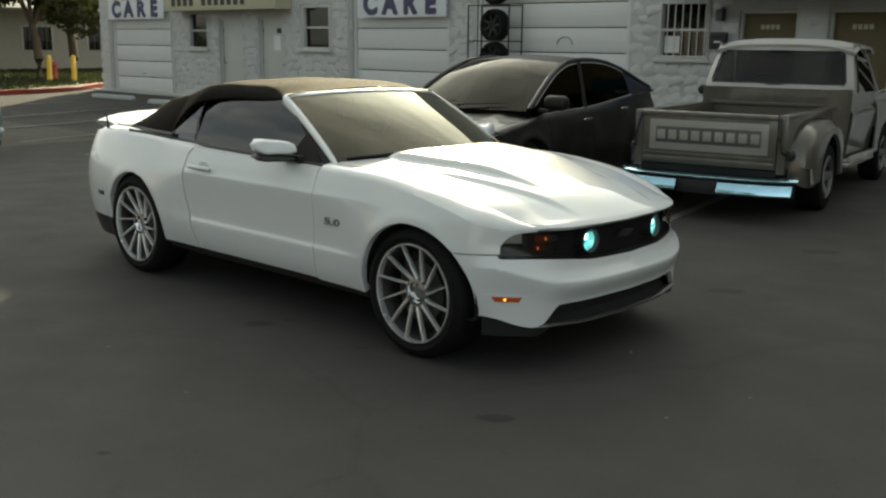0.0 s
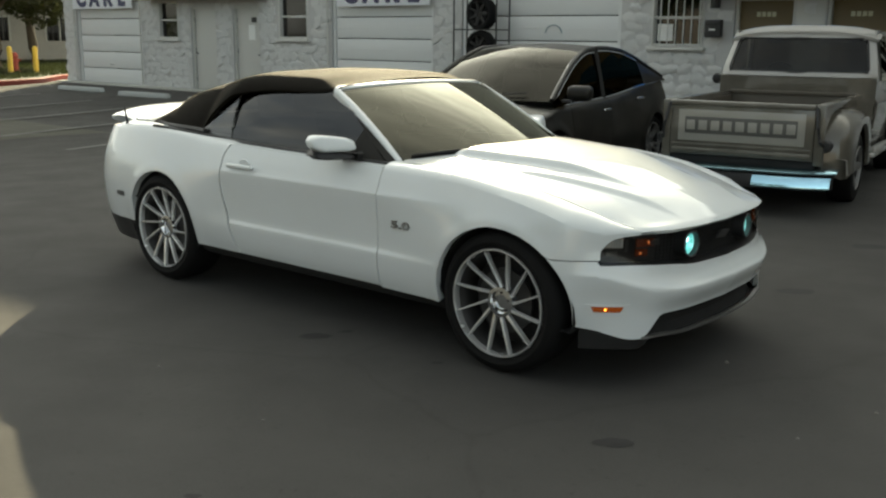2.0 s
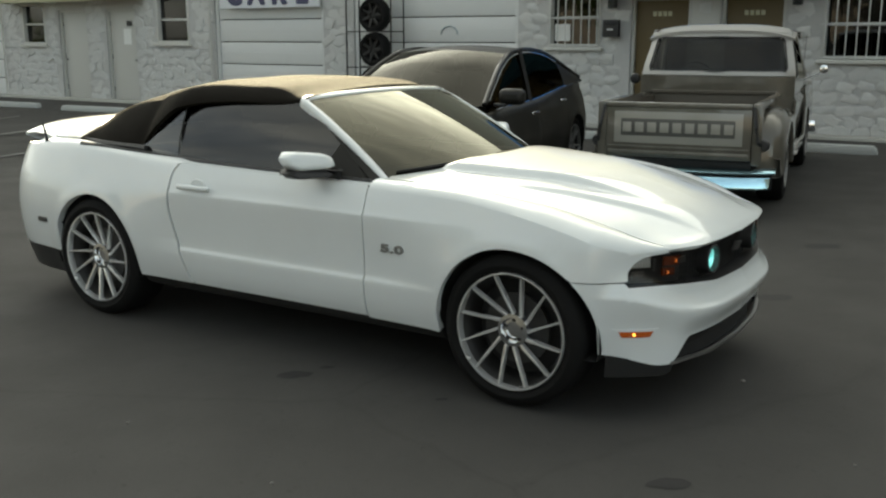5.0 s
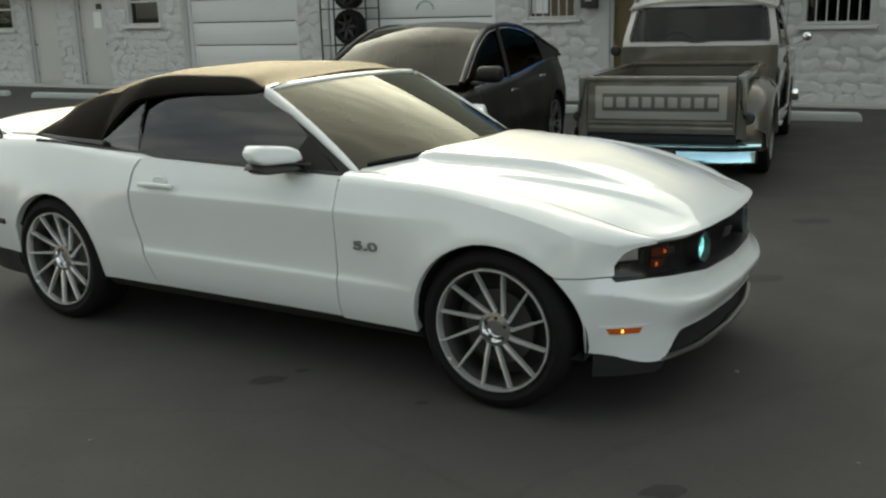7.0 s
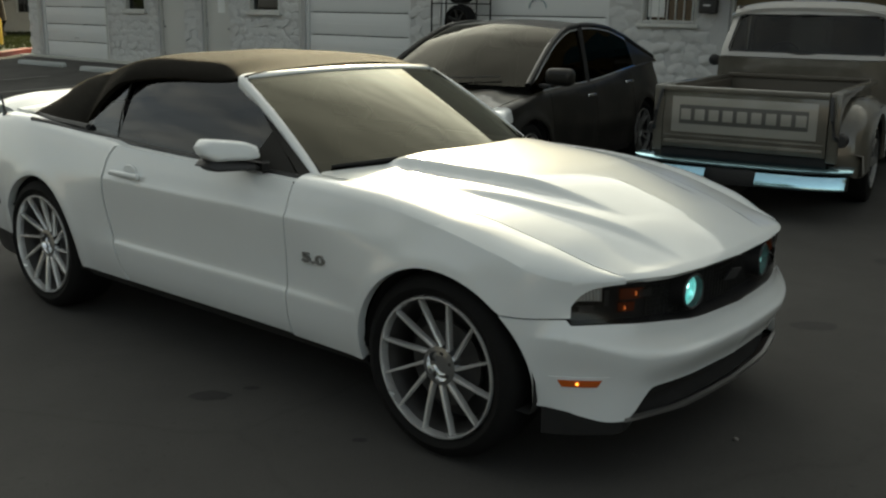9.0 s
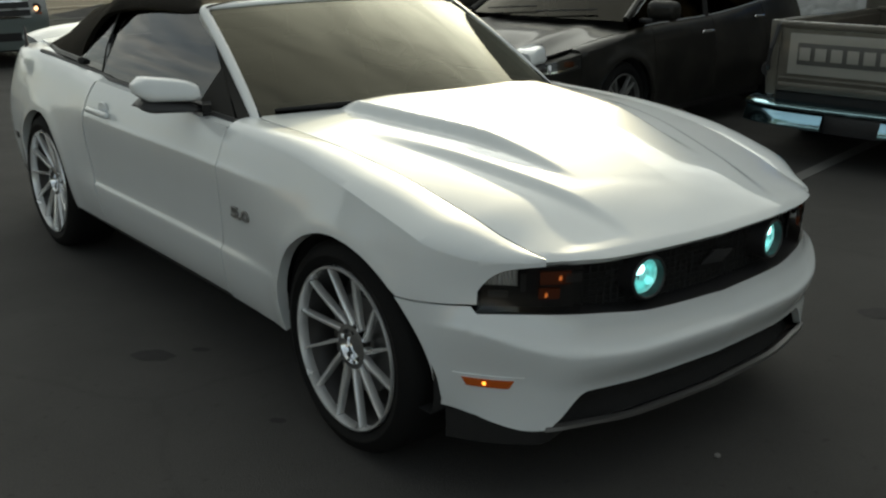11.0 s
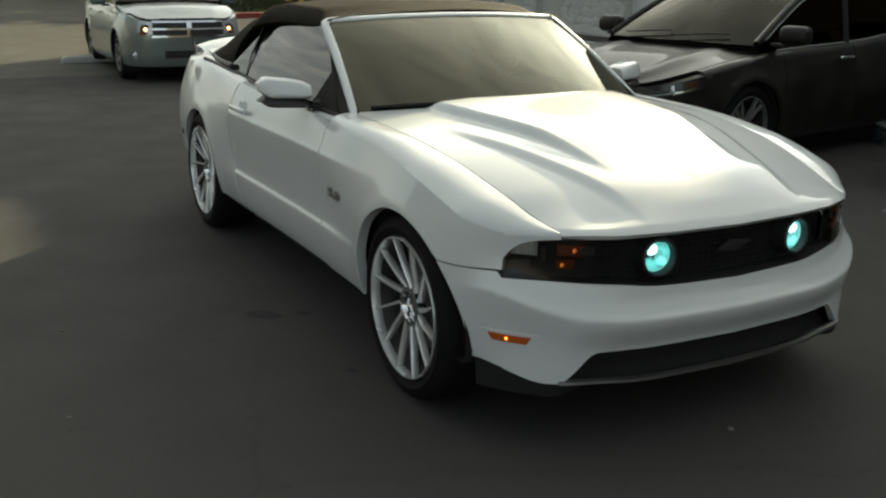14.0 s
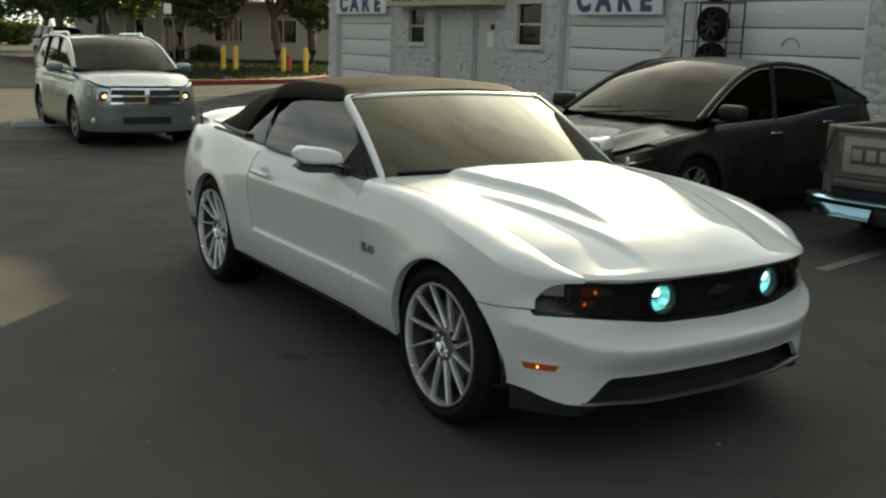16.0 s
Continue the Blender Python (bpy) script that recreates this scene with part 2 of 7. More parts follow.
def stone_mat():
    n = Nodes("painted_stone")
    info = n.add("ShaderNodeObjectInfo")
    isl = n.add("ShaderNodeNewGeometry")
    fine, mid = n.noise(12, 8, 0.75), n.noise(7, 4)
    col = n.mix(info.outputs["Random"], (0.53, 0.54, 0.53), (0.64, 0.64, 0.62))
    col = n.mix(n.ramp(isl.outputs["Random Per Island"], [(0, (0,) * 3), (1, (0.35,) * 3)]), col, (0.50, 0.50, 0.49))
    col = n.mix(n.ramp(mid, [(0.45, (0, 0, 0)), (0.8, (0.5,) * 3)]), col, (0.48, 0.48, 0.46))
    n.set(color=col, rough=0.85)
    n.bump(fine, 0.8, 0.045)
    return n.mat


def leaf_mat(name, a, b):
    n = Nodes(name)
    isl = n.add("ShaderNodeNewGeometry")
    n.set(color=n.mix(isl.outputs["Random Per Island"], a, b), rough=0.6, spec=0.3)
    tree = n.tree
    trans, mixer = tree.nodes.new("ShaderNodeBsdfTranslucent"), tree.nodes.new("ShaderNodeMixShader")
    trans.inputs["Color"].default_value = (a[0] * 2.2, a[1] * 2.2, a[2] * 1.2, 1)
    mixer.inputs[0].default_value = 0.35
    n.link(n.bsdf.outputs[0], mixer.inputs[1])
    n.link(trans.outputs[0], mixer.inputs[2])
    n.link(mixer.outputs[0], tree.nodes["Material Output"].inputs["Surface"])
    return n.mat


CLOTH, ASPHALT, STONE = cloth_mat(), asphalt_mat("asphalt", 1.0, 1.0), stone_mat()
# old asphalt, paled and yellowed further to carry low sunlight in its colour
ROADTOP = asphalt_mat("sun_paled_old_asphalt", 1.5, 0.88)
WALL = stucco("painted_wall", (0.62, 0.61, 0.57))
MORTAR = stucco("painted_mortar", (0.50, 0.50, 0.49), 0.02)
HOUSEWALL = stucco("cream_house_wall", (0.36, 0.345, 0.31))
BROWNWALL = stucco("tan_wall", (0.29, 0.265, 0.255))
DOORPAINT = plain("grey_door_paint", (0.50, 0.50, 0.47), 0.6, scale=2.0)
LAPPAINT = plain("white_lap_paint", (0.62, 0.63, 0.62), 0.6, scale=1.5, vary=0.1)
BROWN = plain("brown_door_paint", (0.105, 0.075, 0.028), 0.55, scale=2.5, vary=0.2)
SIGNWHITE = plain("sign_white", (0.74, 0.76, 0.80), 0.55, vary=0.05, scale=2)
NAVY = plain("navy_letters", (0.055, 0.058, 0.115), 0.6)
ORANGE = plain("orange_letters", (0.42, 0.16, 0.07), 0.6)
PURPLE = plain("grey_letters", (0.10, 0.09, 0.14), 0.6)
AWNING = plain("yellowed_awning_board", (0.45, 0.43, 0.30), 0.7, scale=2, vary=0.2)
BLUE = plain("blue_canvas", (0.03, 0.16, 0.45), 0.7, scale=2)
CONCRETE = plain("concrete", (0.40, 0.40, 0.37), 0.85, scale=3, vary=0.2, relief=0.004)
STOPPAINT = plain("worn_white_concrete", (0.40, 0.42, 0.41), 0.8, scale=6, vary=0.25, relief=0.003)
KERBRED = plain("red_kerb_paint", (0.30, 0.055, 0.04), 0.75, scale=5, vary=0.3)
YELLOW = plain("yellow_bollard_paint", (0.62, 0.42, 0.05), 0.5, scale=8, vary=0.15)
IRON = plain("dark_iron", (0.05, 0.05, 0.05), 0.5, 0.6)
WHITEIRON = plain("white_window_bars", (0.55, 0.56, 0.54), 0.5)
FRAMEWHITE = plain("white_window_frame", (0.52, 0.52, 0.49), 0.5)
PANE = glazing("window_pane", (0.06, 0.07, 0.06))
# near-black that stands for the shade inside unlit buildings
INTERIORSHADE = plain("unlit_interior", (0.05, 0.045, 0.04), 0.9)
PAPER = plain("paper_notice", (0.75, 0.76, 0.74), 0.7)
LINE = plain("worn_line_paint", (0.14, 0.138, 0.132), 0.8, scale=5, vary=0.6)
EASTBLOCKER = plain("dark_brown_blocker", (0.07, 0.06, 0.05), 0.9, scale=2, vary=0.25)
LANEPAINT = plain("worn_yellow_line_paint", (0.34, 0.25, 0.07), 0.8, scale=7, vary=0.45)
OIL = plain("oil_stain", (0.019, 0.018, 0.018), 0.9, scale=20, vary=0.4)
GRASSMAT = leaf_mat("grass_blades", (0.016, 0.021, 0.009), (0.032, 0.036, 0.015))
SOIL = plain("lawn_soil", (0.035, 0.042, 0.018), 0.9, scale=2, vary=0.35, relief=0.02)
BARK = plain("bark", (0.10, 0.08, 0.06), 0.9, scale=6, vary=0.3, relief=0.02)
LEAVES = leaf_mat("tree_leaves", (0.030, 0.052, 0.016), (0.065, 0.085, 0.028))
LEAVES2 = leaf_mat("dry_tree_leaves", (0.032, 0.037, 0.017), (0.060, 0.062, 0.027))
HEDGE = leaf_mat("hedge_leaves", (0.045, 0.065, 0.018), (0.08, 0.095, 0.028))

# ---- shape helpers ----


def ss(a, b, x):
    t = min(1.0, max(0.0, (x - a) / (b - a)))
    return t * t * (3 - 2 * t)


def lerp(a, b, t):
    return a + (b - a) * t


def spline(pts):
    """A smooth curve through (x, value) pairs that never overshoots."""
    xs, ys = [p[0] for p in pts], [p[1] for p in pts]
    n = len(pts)
    h = [xs[i + 1] - xs[i] for i in range(n - 1)]
    d = [(ys[i + 1] - ys[i]) / h[i] for i in range(n - 1)]
    m = [d[0]] + [0.0] * (n - 2) + [d[-1]]
    for i in range(1, n - 1):
        if d[i - 1] * d[i] > 0:
            w1, w2 = 2 * h[i] + h[i - 1], h[i] + 2 * h[i - 1]
            m[i] = (w1 + w2) / (w1 / d[i - 1] + w2 / d[i])

    def value(x):
        x = min(xs[-1], max(xs[0], x))
        i = 0
        while i < n - 2 and x > xs[i + 1]:
            i += 1
        t = (x - xs[i]) / h[i]
        return ((1 + 2 * t) * (1 - t) ** 2 * ys[i] + t * (1 - t) ** 2 * h[i] * m[i] + t * t * (3 - 2 * t) * ys[i + 1] + t * t * (t - 1) * h[i] * m[i + 1])

    return value


class Outline:
    """Half of a car's outline from above, from the middle of the tail round one side to the middle of the nose."""

    def __init__(self, pts):
        s = [0.0]
        for a, b in zip(pts, pts[1:]):
            s.append(s[-1] + math.dist(a, b))
        self.length = s[-1]
        self.fx, self.fy = spline(list(zip(s, [p[0] for p in pts]))), spline(list(zip(s, [p[1] for p in pts])))

    def at(self, s):
        x, y = self.fx(s), self.fy(s)
        e = 0.004
        tx, ty = self.fx(s + e) - self.fx(s - e), self.fy(s + e) - self.fy(s - e)
        size = math.hypot(tx, ty) or 1.0
        return x, y, -ty / size, tx / size

    def where(self, x):
        lo, hi = 0.0, self.length
        for _ in range(40):
            mid = (lo + hi) / 2
            lo, hi = (mid, hi) if self.fx(mid) < x else (lo, mid)
        return (lo + hi) / 2


def grid(rows):
    """A sheet through rows of points."""
    bm = bmesh.new()
    vs = [[bm.verts.new(p) for p in row] for row in rows]
    for a, b in zip(vs, vs[1:]):
        for i in range(len(a) - 1):
            quad = [a[i], a[i + 1], b[i + 1], b[i]]
            if len({tuple(round(c, 5) for c in v.co) for v in quad}) > 2:
                bm.faces.new(quad)
    return bm


def outward(bm, ref):
    """Turns the faces of a sheet away from ref."""
    bm.normal_update()
    total = sum(f.normal.dot(f.calc_center_median() - Vector(ref)) * f.calc_area() for f in bm.faces)
    if total < 0:
        bmesh.ops.reverse_faces(bm, faces=bm.faces)
    bm.normal_update()
    return bm


def rimmed(bm, depth, ref):
    """Gives a sheet a turned-in edge of that depth, as pressed metal and glass have."""
    bmesh.ops.remove_doubles(bm, verts=bm.verts, dist=1e-5)
    outward(bm, ref)
    edges = [e for e in bm.edges if e.is_boundary]
    normal = {v: v.normal.copy() for e in edges for v in e.verts}
    made = bmesh.ops.extrude_edge_only(bm, edges=edges)
    fresh = [g for g in made["geom"] if isinstance(g, bmesh.types.BMVert)]
    for v in fresh:
        near = [e.other_vert(v) for e in v.link_edges if e.other_vert(v) in normal]
        if near:
            v.co -= normal[near[0]] * depth
    bmesh.ops.recalc_face_normals(bm, faces=[f for f in bm.faces])
    return outward(bm, ref)


def box(x0, x1, y0, y1, z0, z1, bevel=0.0, segments=2):
    bm = bmesh.new()
    bmesh.ops.create_cube(bm, size=1)
    for v in bm.verts:
        v.co = ((x0 + x1) / 2 + v.co.x * (x1 - x0), (y0 + y1) / 2 + v.co.y * (y1 - y0), (z0 + z1) / 2 + v.co.z * (z1 - z0))
    if bevel:
        bmesh.ops.bevel(bm, geom=bm.edges[:], offset=bevel, segments=segments, affect="EDGES", profile=0.5)
    return bm


def merge(*parts):
    out = bmesh.new()
    for bm in parts:
        mesh = bpy.data.meshes.new("m")
        bm.to_mesh(mesh)
        bm.free()
        out.from_mesh(mesh)
        bpy.data.meshes.remove(mesh)
    return out


def moved(bm, m):
    bmesh.ops.transform(bm, matrix=m, verts=bm.verts)
    if m.to_3x3().determinant() < 0:
        bmesh.ops.reverse_faces(bm, faces=bm.faces)
    return bm


def lathe(profile, steps=48, axis="y"):
    """Turns (radius, along) pairs round the axis."""
    rows = []
    for i in range(steps + 1):
        a = 2 * math.pi * i / steps
        c, s = math.cos(a), math.sin(a)
        rows.append([(r * c, t, r * s) if axis == "y" else (r * c, r * s, t) if axis == "z" else (t, r * c, r * s) for r, t in profile])
    bm = grid(rows)
    bmesh.ops.remove_doubles(bm, verts=bm.verts, dist=1e-5)
    bmesh.ops.recalc_face_normals(bm, faces=bm.faces)
    return bm


def tube(points, radius, sides=8, closed=False):
    """A round bar along points; radius may be a list."""
    pts = [Vector(p) for p in points]
    radii = radius if isinstance(radius, (list, tuple)) else [radius] * len(pts)
    rows, up = [], Vector((0, 0, 1))
    for i, p in enumerate(pts):
        t = (pts[min(i + 1, len(pts) - 1)] - pts[max(i - 1, 0)]).normalized()
        side = t.cross(up)
        if side.length < 1e-3:
            side = t.cross(Vector((0, 1, 0)))
        side.normalize()
        other = t.cross(side)
        rows.append([p + radii[i] * (math.cos(a) * side + math.sin(a) * other) for a in [2 * math.pi * k / sides for k in range(sides + 1)]])
    bm = grid(rows)
    bmesh.ops.remove_doubles(bm, verts=bm.verts, dist=1e-6)
    bmesh.ops.holes_fill(bm, edges=[e for e in bm.edges if e.is_boundary])
    bmesh.ops.recalc_face_normals(bm, faces=bm.faces)
    return bm


def prism(outline, depth, bevel=0.0):
    """A plate in the x-z plane from (x, z) corners, its face at y = 0, going back along +y."""
    bm = bmesh.new()
    face = bm.faces.new([bm.verts.new((x, 0, z)) for x, z in outline])
    made = bmesh.ops.extrude_face_region(bm, geom=[face])
    for g in made["geom"]:
        if isinstance(g, bmesh.types.BMVert):
            g.co.y += depth
    bmesh.ops.recalc_face_normals(bm, faces=bm.faces)
    if bevel:
        bmesh.ops.bevel(bm, geom=[e for e in bm.edges], offset=bevel, segments=2, affect="EDGES", profile=0.5)
    return bm


def thing(name, label, category, m=None, group="", kind=""):
    ob = new(name)
    ob.empty_display_size = 0.2
    if m is not None:
        ob.matrix_world = m
    return tagged(ob, label, category, group, kind)


def part(name, bm, mat, parent=None, label="", sharp=35.0, kind=""):
    """One mesh object out of a bmesh, under a thing or a part."""
    mesh = bpy.data.meshes.new(name)
    bm.to_mesh(mesh)
    bm.free()
    mesh.shade_smooth()
    mesh.set_sharp_from_angle(angle=radians(sharp))
    mesh.materials.append(mat)
    ob = new(name, mesh)
    ob.parent = parent
    if label:
        ob["label"] = label
    if kind:
        ob["kind"] = kind
    return ob


def piece(name, mesh, parent, m):
    """One of many alike pieces on a shared mesh."""
    ob = new(name, mesh)
    ob.parent = parent
    ob.matrix_local = m
    return ob


def lettering(name, text, mat, parent, m, size, width=1.0, label="", offset=0.0, bold=0.0):
    """Writing in the built-in font, turned into a mesh."""
    data = bpy.data.curves.new(name, "FONT")
    data.body, data.size, data.extrude, data.align_x, data.offset = text, size, 0.004, "CENTER", offset
    ob = bpy.data.objects.new(name, data)
    scene.collection.objects.link(ob)
    mesh = bpy.data.meshes.new_from_object(ob.evaluated_get(bpy.context.evaluated_depsgraph_get()))
    bpy.data.objects.remove(ob)
    for v in mesh.vertices:
        v.co.x *= width
    if bold:
        base = bmesh.new()
        base.from_mesh(mesh)
        bm = bmesh.new()
        for dx, dy, dz in ((-bold, 0, 0), (bold, 0, 0.0004), (0, -bold, 0.0008), (0, bold, 0.0012), (0, 0, 0.0016)):
            copy = base.copy()
            bmesh.ops.translate(copy, vec=(dx, dy, dz), verts=copy.verts)
            stroke = bpy.data.meshes.new("m")
            copy.to_mesh(stroke)
            copy.free()
            bm.from_mesh(stroke)
            bpy.data.meshes.remove(stroke)
        bm.to_mesh(mesh)
        bm.free()
        base.free()
    mesh.materials.clear()
    mesh.materials.append(mat)
    ob = new(name, mesh)
    ob.parent, ob.matrix_local = parent, m
    if label:
        ob["label"] = label
    return ob

# ---- wheels ----


def wheel(parent, x, y, z, side, radius, rim, width, spokes, rim_mat, swirl=0.0, spoke_w=0.02, dish=0.03, label="", twin=False, phase=0.0):
    """A wheel whose outer face looks along side * y. The barrel is the part; tyre, spokes, cap and disc hang under it."""
    m = pose(x, y, z, 0, 0, 0 if side < 0 else 180)
    lip = rim + 0.012
    barrel = part("wheel", lathe([(lip, 0.0), (lip + 0.004, 0.012), (rim - 0.004, 0.03), (rim - 0.03, 0.07), (rim - 0.035, width), (rim + 0.01, width)], 64), RIMDARK, parent, label)
    barrel.matrix_local = m
    tyre = [(rim + 0.006, 0.014), (rim + 0.016, 0.002), (lerp(rim, radius, 0.45), -0.008), (radius - 0.018, 0.006), (radius - 0.004, 0.028),
            (radius, 0.06), (radius, width - 0.04), (radius - 0.012, width), (rim, width)]
    part("tyre", lathe(tyre, 64), RUBBER, barrel)
    part("rim_lip", lathe([(rim + 0.010, 0.004), (rim + 0.007, -0.006), (rim + 0.001, -0.006), (rim - 0.002, 0.006), (rim - 0.003, 0.03)], 64), rim_mat, barrel)
    part("brake_disc", lathe([(0.05, 0.07), (rim * 0.62, 0.07), (rim * 0.62, 0.085), (0.05, 0.085)], 40), IRON, barrel)
    part("back_plate", lathe([(0.0, 0.13), (rim - 0.036, 0.13)], 40), GAP, barrel)
    made = None
    for k in range(spokes):
        a = 2 * math.pi * k / spokes + radians(phase)
        if twin:
            a += 0.13 * (1 if k % 2 else -1)
        if made is None:
            rows = []
            for i in range(7):
                t = i / 6
                r = lerp(0.062, rim - 0.004, t)
                b = -math.copysign(math.asin(min(0.9, abs(swirl) / r)), swirl) if swirl else 0.0
                w = lerp(spoke_w * 1.5, spoke_w * 0.9, t)
                y0 = lerp(dish, 0.002, t ** 0.8)
                ring = []
                for u, v in ((-1, 0.026), (-0.95, 0.004), (-0.6, 0.0), (0.6, 0.0), (0.95, 0.004), (1, 0.026)):
                    px, pz = r, u * w / 2 
                    ring.append((px * math.cos(b) - pz * math.sin(b), y0 + v, px * math.sin(b) + pz * math.cos(b)))
                rows.append(ring)
            bm = grid(rows)
            outward(bm, (0.15, 0.2, 0))
            made = part("spoke", bm, rim_mat, barrel)
            made.matrix_local = pose(0, 0, 0, 0, -math.degrees(a), 0)
        else:
            piece("spoke", made.data, barrel, pose(0, 0, 0, 0, -math.degrees(a), 0))
    part("hub", lathe([(0.0, dish + 0.012), (0.034, dish + 0.012), (0.036, dish + 0.004), (0.05, dish + 0.006), (0.056, dish - 0.008), (0.072, dish - 0.006), (0.078, dish + 0.03)], 40), CHROME if rim_mat is RIM else rim_mat, barrel)
    for k in range(5):
        a = 2 * math.pi * k / 5 + 0.3
        piece("lug_nut", LUG, barrel, pose(0.045 * math.cos(a), dish, 0.045 * math.sin(a)))
    return barrel


lug_bm = lathe([(0.0, 0.0), (0.006, 0.0), (0.008, 0.003), (0.008, 0.02)], 8)
LUG = bpy.data.meshes.new("lug_nut")
lug_bm.to_mesh(LUG)
LUG.materials.append(RIMDARK)


def shell_rows(out, cols, zlo, zhi, inset, side, rows=16, over=None, over_rows=5):
    """Columns of points down one side of a car; over gives the inner top edge for a column, to which the skin then rounds over."""
    result = []
    for s in cols:
        x, y, nx, ny = out.at(s)
        a, b = zlo(x, s), zhi(x, s)
        col = []
        for i in range(rows + 1):
            z = lerp(a, b, i / rows)
            d = inset(x, z)
            col.append(Vector((x - nx * d, side * (y - ny * d), z)))
        if over:
            e = over(x, s)
            p0, p2 = col[-1], Vector((e[0], side * e[1], e[2]))
            p1 = Vector((lerp(p0.x, p2.x, 0.35), lerp(p0.y, p2.y, 0.30), p2.z + 0.25 * (p2.z - p0.z)))
            for i in range(1, over_rows + 1):
                t = i / over_rows
                col.append((1 - t) ** 2 * p0 + 2 * t * (1 - t) * p1 + t * t * p2)
        result.append(col)
    return result


def span(out, a, b, n, marks=()):
    """n + 1 places along the outline between the xs a and b, with extra ones round the marks (centre, radius of an arch)."""
    s0, s1 = out.where(a) if a is not None else 0.0, out.where(b) if b is not None else out.length
    cols = [lerp(s0, s1, i / n) for i in range(n + 1)]
    for xc, r in marks:
        for k in range(29):
            x = xc + r * math.cos(math.pi * k / 28)
            if a + 1e-4 < x < b - 1e-4:
                cols.append(out.where(x))
        for x in (xc - r - 0.001, xc + r + 0.001):
            if a < x < b:
                cols.append(out.where(x))
    cols = sorted(cols)
    return [c for i, c in enumerate(cols) if i == 0 or c - cols[i - 1] > 3e-4]


def arch(xc, r, zc):
    return lambda x: zc + math.sqrt(max(0.0, r * r - (x - xc) ** 2)) if abs(x - xc) < r else -9.0


def pane(corners, bulge=0.01, n=8, side=1):
    """A bowed pane between four corners (lower back, lower front, upper front, upper back)."""
    a, b, c, d = (Vector(p) for p in corners)
    rows = []
    for i in range(n + 1):
        u = i / n
        lo, hi = a.lerp(b, u), d.lerp(c, u)
        rows.append([lo.lerp(hi, j / n) + Vector((0, side * bulge * 4 * (j / n) * (1 - j / n), 0)) for j in range(n + 1)])
    return grid(rows)


# ---- white convertible ----


